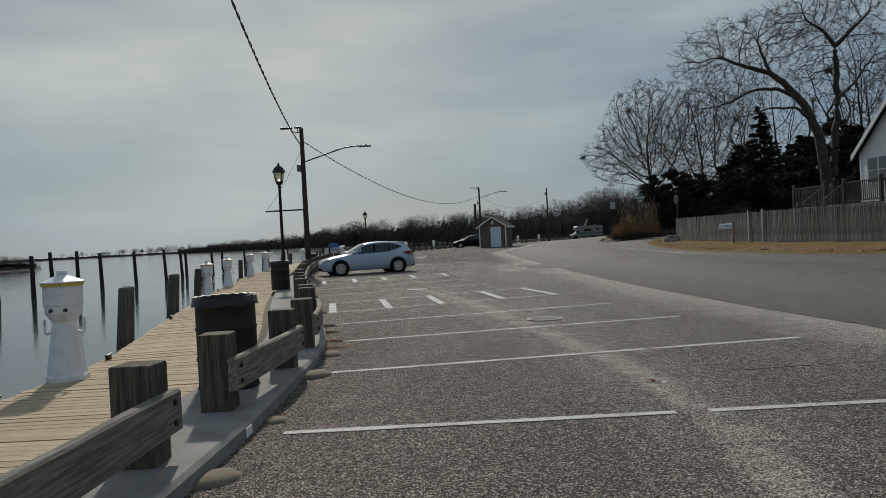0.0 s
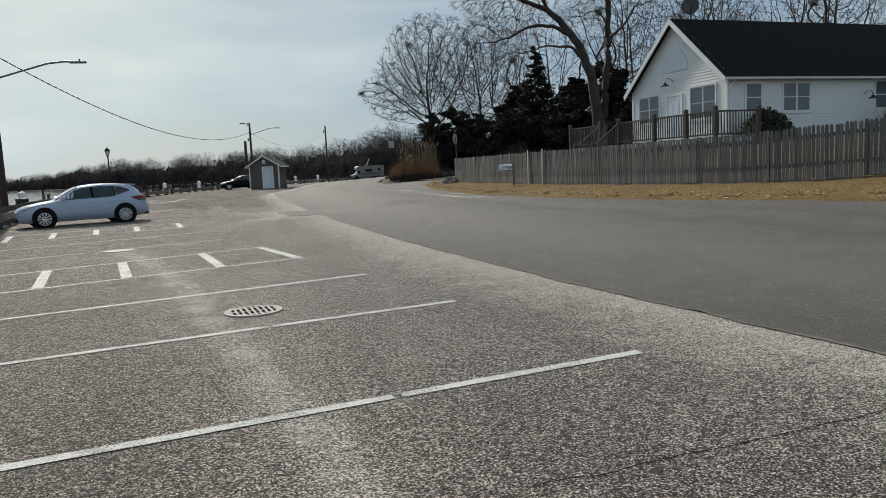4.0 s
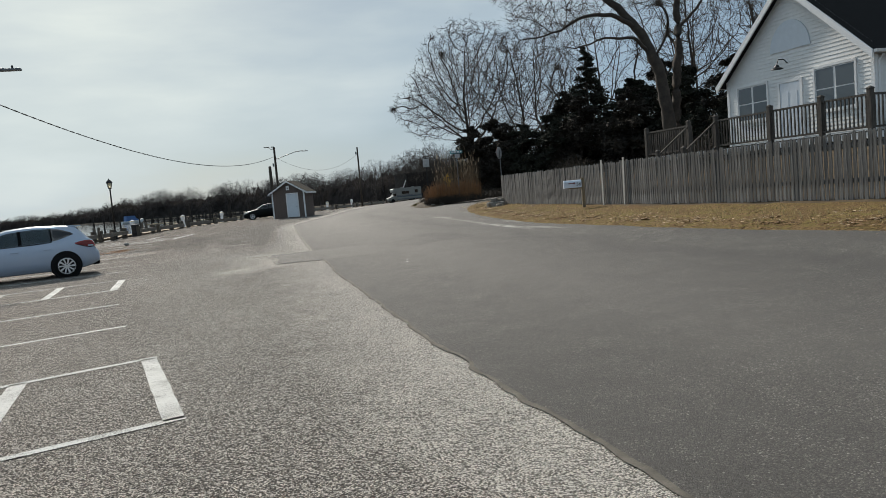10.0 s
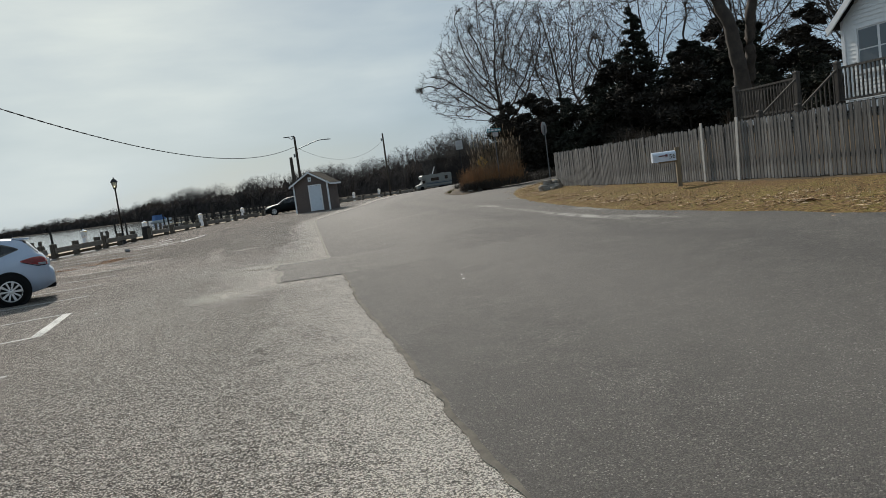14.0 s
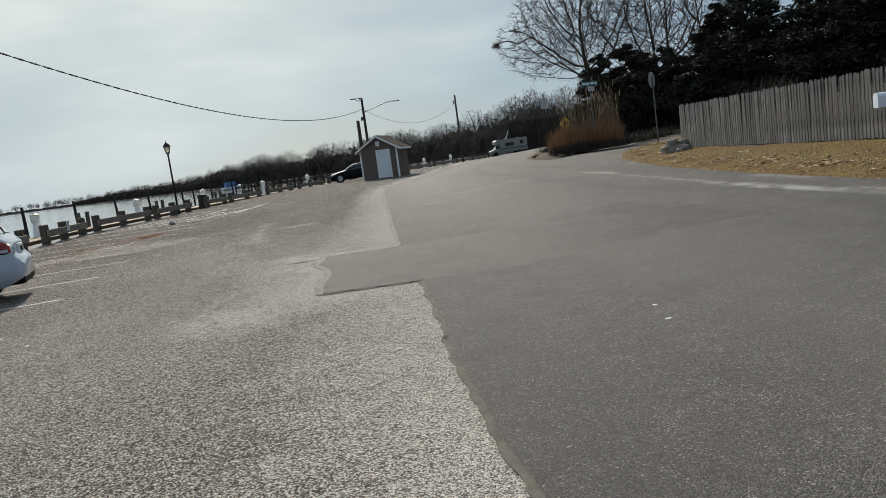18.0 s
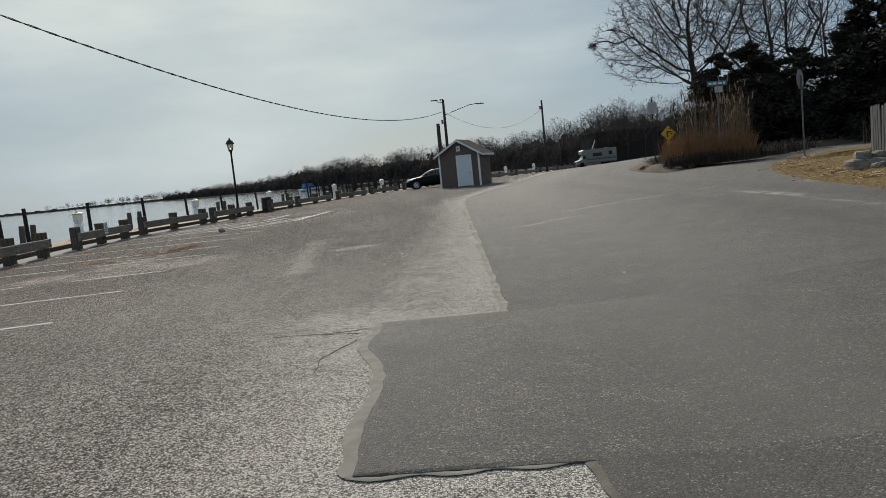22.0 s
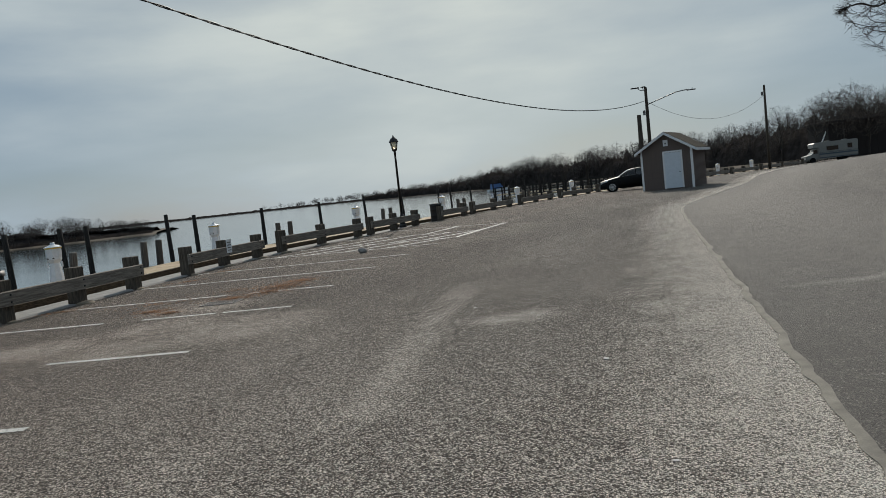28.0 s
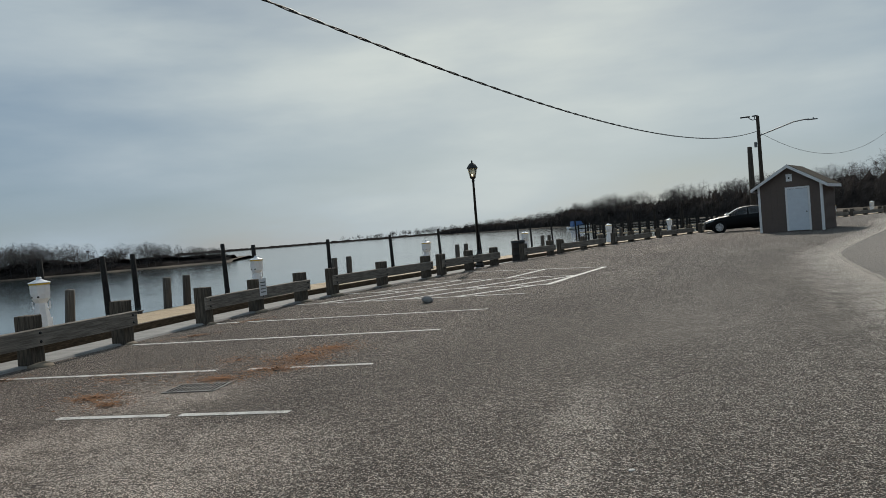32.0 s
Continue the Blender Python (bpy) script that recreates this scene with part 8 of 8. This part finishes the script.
M_ROCK = simple("grey_rock", (0.24, 0.22, 0.19), 0.9, var=0.3, scale=4, bumps=0.7, fine=18)
for i, (x, y, r, up) in enumerate(((10.3, 41.6, 0.22, 0), (10.68, 41.45, 0.2, 0), (10.5, 41.15, 0.13, 0), (10.42, 41.65, 0.16, 0.22), (10.74, 41.6, 0.14, 0.2), (10.98, 41.95, 0.16, 0), (9.6, 55.2, 0.15, 0), (9.92, 54.9, 0.12, 0), (10.55, 55.15, 0.14, 0))):
    bm = bmesh.new()
    bmesh.ops.create_cube(bm, size=2 * r)
    bmesh.ops.subdivide_edges(bm, edges=bm.edges[:], cuts=5, use_grid_fill=True)
    for v in bm.verts:
        q = v.co / r
        v.co *= (1.0 / (abs(q.x) ** 5 + abs(q.y) ** 5 + abs(q.z) ** 5) ** 0.2) * (1 + 0.3 * noise.noise(q * 0.8 + Vector((i * 3.1, 0, 0))) + 0.1 * noise.noise(q * 2.6 + Vector((i, 5, 0))))
        v.co.z *= 0.68
    ob = thing("rock", Matrix.Translation((x, y, height(x, y) + 0.05 + r * 0.4 + up)) @ Matrix.Rotation(i * 0.9, 4, "Z") @ Matrix.Rotation(0.12 * math.sin(i * 2.3), 4, "X"), "rough grey boulder at the edge of the bank", "rock", "boulders by the junction")
    part("stone", bm, M_ROCK, ob)


# ---- far shores ----
M_FARWOOD = simple("far_bare_woods", (0.045, 0.040, 0.039), 0.95, var=0.3, scale=0.05, bumps=0, piece=0.4, island=True)
M_FARBRUSH = simple("far_brush", (0.034, 0.030, 0.028), 1.0, var=0.5, scale=0.35, bumps=1.0, fine=1.6, spec=0.0)
M_FARLAND = simple("far_marsh", (0.07, 0.052, 0.033), 0.95, var=0.3, scale=0.1, bumps=0)


def far_tree(seed, crown, density, tip):
    """A light bare tree for distant woods, one metre high: its corner points and its faces."""
    trunk = [(0, 0, -0.4), (0.2, 0.1, 3.5)]
    meshes = crown_tree("far_tree", seed, trunk, crown, r_tip=tip, pts=density, step=0.8, twigs=4, twig_len=1.5, wig=0.1)
    verts, starts, idx, base, run = [], [], [], 0, 0
    for me in meshes:
        co = np.empty(len(me.vertices) * 3, np.float32)
        me.vertices.foreach_get("co", co)
        st = np.empty(len(me.polygons), np.int32)
        me.polygons.foreach_get("loop_start", st)
        vi = np.empty(len(me.loops), np.int32)
        me.loops.foreach_get("vertex_index", vi)
        verts.append(co.reshape(-1, 3))
        starts.append(st + run)
        idx.append(vi + base)
        base += len(me.vertices)
        run += len(me.loops)
        bpy.data.meshes.remove(me)
    v = np.concatenate(verts)
    return v / v[:, 2].max(), np.concatenate(starts), np.concatenate(idx)


FAR_KINDS = [far_tree(41, [(0, 0, 9.0, 4.4, 4.4, 5.0, 1.0)], 300, 0.024), far_tree(42, [(0.5, 0, 9.5, 3.4, 3.6, 5.6, 1.0)], 280, 0.024),
             far_tree(43, [(0, 0, 8.0, 4.6, 4.2, 4.2, 0.7), (1.5, 0, 4.5, 3.5, 3.2, 2.5, 0.3)], 310, 0.024), far_tree(44, [(0, 0, 6.5, 4.4, 4.4, 5.8, 1.0)], 330, 0.028)]


def far_woods(name, line, per_m, label, depth=14, seed=1, width=1.0):
    """Woods along a far shore: many bare trees set one behind the other."""
    rg = np.random.default_rng(seed)
    verts, starts, idx, nv, nl = [], [], [], 0, 0
    for (x0, y0, h0), (x1, y1, h1) in zip(line, line[1:]):
        a, b = np.array((x0, y0), float), np.array((x1, y1), float)
        L = np.linalg.norm(b - a)
        nrm = np.array((-(b - a)[1], (b - a)[0])) / L
        nrm = nrm if nrm @ a > 0 else -nrm
        for _ in range(max(3, int(L * per_m))):
            t, back = rg.random(), rg.random()
            p = a + (b - a) * t + nrm * depth * back
            H = (h0 + (h1 - h0) * t) * rg.choice((0.5, 0.62, 0.75, 0.85, 0.95, 1.08)) * rg.uniform(0.92, 1.06)
            v, st, vi = FAR_KINDS[rg.integers(3) if H > 0.6 * h0 else 3]
            an = rg.uniform(0, 6.283)
            c, s2 = math.cos(an), math.sin(an)
            w = H * width * rg.uniform(0.85, 1.15)
            q = np.stack([(v[:, 0] * c - v[:, 1] * s2) * w + p[0], (v[:, 0] * s2 + v[:, 1] * c) * w + p[1], v[:, 2] * H - 0.4 + 2.0 * back * min(1.0, h0 / 12)], 1)
            verts.append(q)
            starts.append(st + nl)
            idx.append(vi + nv)
            nv += len(q)
            nl += len(vi)
    me = bpy.data.meshes.new(name)
    v, st, vi = np.concatenate(verts), np.concatenate(starts), np.concatenate(idx)
    me.vertices.add(nv)
    me.vertices.foreach_set("co", v.astype(np.float32).ravel())
    me.loops.add(nl)
    me.loops.foreach_set("vertex_index", vi.astype(np.int32))
    me.polygons.add(len(st))
    me.polygons.foreach_set("loop_start", st.astype(np.int32))
    me.update(calc_edges=True)
    me.validate()
    me.materials.append(M_FARWOOD)
    return tagged(new(name, me), label, "woods", kind="stuff")


def brush_ridge(name, line, lift, depth, label):
    """The rising ground behind a shore, overgrown with dark lumpy brush."""
    rows = []
    for (x0, y0, h0), (x1, y1, h1) in zip(line, line[1:]):
        n = max(3, int(math.hypot(x1 - x0, y1 - y0) / 0.9))
        for k in range(n):
            f = k / n
            p = Vector((x0 + (x1 - x0) * f, y0 + (y1 - y0) * f))
            out = p.normalized()
            top = (h0 + (h1 - h0) * f) * lift
            row = []
            for o, g in ((2, 0.0), (4, 0.3), (6, 0.55), (9, 0.75), (depth * 0.5, 0.9), (depth, 1.0), (depth * 1.6, 0.0)):
                q = p + out * o
                row.append((q.x, q.y, -0.6 + top * g * (1 + 0.35 * noise.noise((q.x * 0.22, q.y * 0.22, 3)) + 0.3 * noise.noise((q.x * 0.8, q.y * 0.8, 7)))))
            rows.append(row)
    return sheet(name, rows, None, (M_FARBRUSH,), kind="stuff", label=label, category="woods")


def bank(name, line, width, z=-0.45):
    rows = []
    for i, (x, y, *_) in enumerate(line):
        p = Vector((x, y))
        out = p.normalized()
        rows.append([(*(p + out * o), zz) for o, zz in ((-2, -1.3), (0, -0.8), (3, z), (width, z + 0.3), (width * 2, -1.2))])
    sheet(name, rows, None, (M_FARLAND,), label="low tan marsh bank across the water", category="shore")


MARSH = [(-190, 70, 5.0), (-165, 88, 5.5), (-140, 105, 5.5), (-118, 122, 5.5), (-100, 136, 3.8), (-92, 146, 2.2)]
SPIT = [(-520, 880, 7), (-400, 860, 9), (-330, 800, 10)]
MAIN = [(-290, 690, 6), (-235, 600, 8), (-175, 545, 9.5), (-120, 470, 9.5), (-96, 410, 11), (-90, 385, 12.5), (-60, 360, 12), (-30, 330, 12.5), (-6, 290, 12), (10, 235, 10.5), (22, 212, 12), (30, 196, 13.5), (48, 180, 15), (75, 165, 17), (110, 150, 18)]
far_woods("marsh_woods", MARSH, 3.0, "scrubby bare trees on the marsh point across the water", depth=16, seed=2, width=1.3)
far_woods("spit_woods", SPIT, 0.4, "thin tree line on the far spit", depth=20, seed=3, width=1.3)
far_woods("shore_woods", MAIN[:8], 1.0, "bare brown woods along the far shore", depth=40, seed=4, width=1.2)
far_woods("hillside_woods", MAIN[7:], 1.25, "bare brown woods on the near hillside", depth=36, seed=5)
brush_ridge("marsh_brush", MARSH, 0.46, 12, "dark brush along the marsh point")
brush_ridge("shore_brush", MAIN, 0.62, 26, "dark brushy rise behind the far shore")
bank("marsh_bank", MARSH, 30)
bank("spit_bank", SPIT, 60)
brush_ridge("low_spit_brush", [(-560, 620, 2.2), (-480, 680, 2.2), (-400, 745, 2.2), (-330, 800, 2.2)], 1.0, 20, "thin dark line of a low far spit")
bank("main_bank", MAIN, 70, -0.1)


def far_house(x, y, w, d, h, roof, turn, wall_mat, label):
    ob = thing("far_house", Matrix.Translation((x, y, 0.3)) @ Matrix.Rotation(turn, 4, "Z"), label, "house", "houses on the far shore")
    bm = bmesh.new()
    prism(bm, [(-w / 2, -1), (w / 2, -1), (w / 2, h), (0, h + roof * 0.95), (-w / 2, h)], d, Matrix.Translation((0, -d / 2, 0)))
    bmesh.ops.recalc_face_normals(bm, faces=bm.faces[:])
    part("wall", bm, wall_mat, ob)
    for s in (-1, 1):
        bm = bmesh.new()
        v = [bm.verts.new(p) for p in ((0, -d / 2 - 0.4, h + roof), (s * (w / 2 + 0.4), -d / 2 - 0.4, h - 0.1), (s * (w / 2 + 0.4), d / 2 + 0.4, h - 0.1), (0, d / 2 + 0.4, h + roof))]
        bm.faces.new(v)
        bmesh.ops.solidify(bm, geom=bm.faces[:], thickness=0.2)
        part("roof", bm, M_SHINGLE, ob)
    for x2 in (-w * 0.28, 0.0, w * 0.28):
        for z in (0.9, 3.3):
            if z + 1.2 < h + 0.4:
                part("window", (lambda q: (box(q, x2, -d / 2 - 0.03, z, 0.9, 0.06, 1.2), q)[1])(bmesh.new()), M_PANE, ob)


GREYH = simple("grey_house_siding", (0.20, 0.21, 0.225), 0.8, var=0.1)
far_house(18.5, 236, 3.4, 4.0, 2.2, 1.4, 0.3, GREYH, "small grey gabled house among trees across the harbour")


M_DARKWALL = simple("dark_brown_siding", (0.022, 0.017, 0.015), 0.9, var=0.2)


def dark_building():
    """The long dark brown building above the far road, with a low roof and a stair at its end."""
    ob = thing("building", Matrix.Translation((20.3, 138.0, 0.1)) @ Matrix.Rotation(radians(14), 4, "Z"), "long dark brown timber building above the far road", "building")
    bm = bmesh.new()
    box(bm, 5.0, 3.0, 0, 10.0, 6.0, 4.6)
    part("wall", bm, M_DARKWALL, ob)
    for i in range(1, 13):
        bm = bmesh.new()
        box(bm, 10.0 * i / 13, -0.02, 0, 0.08, 0.05, 4.55)
        part("batten", bm, M_DARKWALL, ob)
    bm = bmesh.new()
    box(bm, 5.0, 3.0, 4.6, 10.6, 6.8, 0.28, bevel=0.04)
    part("roof", bm, M_DARKWALL, ob)
    bm = bmesh.new()
    prism(bm, [(-1.6, 0.4), (-1.4, 0.4), (-0.05, 3.4), (-0.05, 3.7)], 0.08, Matrix.Translation((0, 0.5, 0)))
    bmesh.ops.recalc_face_normals(bm, faces=bm.faces[:])
    part("stair_rail", bm, M_TRIMW, ob, "white sloping stair rail")


dark_building()


def far_pier(x0, y0, x1, y1, label, n):
    a, b = Vector((x0, y0)), Vector((x1, y1))
    ang = math.atan2((b - a).y, (b - a).x)
    L = (b - a).length
    ob = thing("pier", Matrix.Translation((x0, y0, WATER_Z)) @ Matrix.Rotation(ang, 4, "Z"), label, "pier", "piers in the harbour")
    part("deck", (lambda q: (box(q, L / 2, 0, 0.75, L, 1.6, 0.14), q)[1])(bmesh.new()), M_DECK_FAR, ob)
    part("rail", (lambda q: (box(q, L / 2, -0.75, 1.75, L, 0.08, 0.12), box(q, L / 2, -0.75, 1.3, L, 0.06, 0.1), q)[2])(bmesh.new()), M_PILE, ob)
    bm = bmesh.new()
    lathe(bm, [(0.12, -0.8), (0.11, 1.85)], 7)
    post = mesh_of("post", bm, M_PILE)
    bm = bmesh.new()
    lathe(bm, [(0.15, -0.8), (0.12, 2.9)], 7)
    pile = mesh_of("mooring_pole", bm, M_PILE)
    for i in range(n + 1):
        share("post", post, ob, Matrix.Translation((L * i / n, -0.75, 0)))
        if i % 3 == 0:
            share("mooring_pole", pile, ob, Matrix.Translation((L * i / n, 1.6, 0)))


far_pier(-15.5, 108.5, -3.4, 107, "long dark timber pier with railing over the water", 14)
far_pier(-22, 130, -4, 124, "long dark timber pier with railing over the water", 18)


def boat(m):
    ob = thing("motor_boat", m, "white and blue cabin boat moored offshore", "boat")
    bm = bmesh.new()
    secs = [(-3.6, 1.15, 0.9, 0.0), (-1.5, 1.3, 0.95, -0.1), (1.0, 1.25, 1.1, -0.1), (2.8, 0.75, 1.35, 0.1), (3.8, 0.06, 1.55, 0.6)]
    rows = [[bm.verts.new(p) for p in ((x, 0, zb), (x, w * 0.8, zb + 0.35), (x, w, zt), (x, -w, zt), (x, -w * 0.8, zb + 0.35))] for x, w, zt, zb in secs]
    for a, b in zip(rows, rows[1:]):
        for i in range(5):
            bm.faces.new((a[i], b[i], b[(i + 1) % 5], a[(i + 1) % 5]))
    bm.faces.new(rows[0][::-1])
    bm.faces.new(rows[-1])
    bmesh.ops.recalc_face_normals(bm, faces=bm.faces[:])
    part("hull", bm, M_WHITE, ob)
    bm = bmesh.new()
    prism(bm, [(-2.4, 0.95), (1.9, 1.1), (0.9, 1.9), (0.5, 2.6), (-2.2, 2.6)], 1.9, Matrix.Translation((0, -0.95, 0)))
    bmesh.ops.recalc_face_normals(bm, faces=bm.faces[:])
    part("cabin", bm, simple("blue_canvas", (0.08, 0.16, 0.34), 0.8), ob, "blue canvas cabin")


boat(Matrix.Translation((-52.5, 260, WATER_Z - 0.1)) @ Matrix.Rotation(0.7, 4, "Z"))
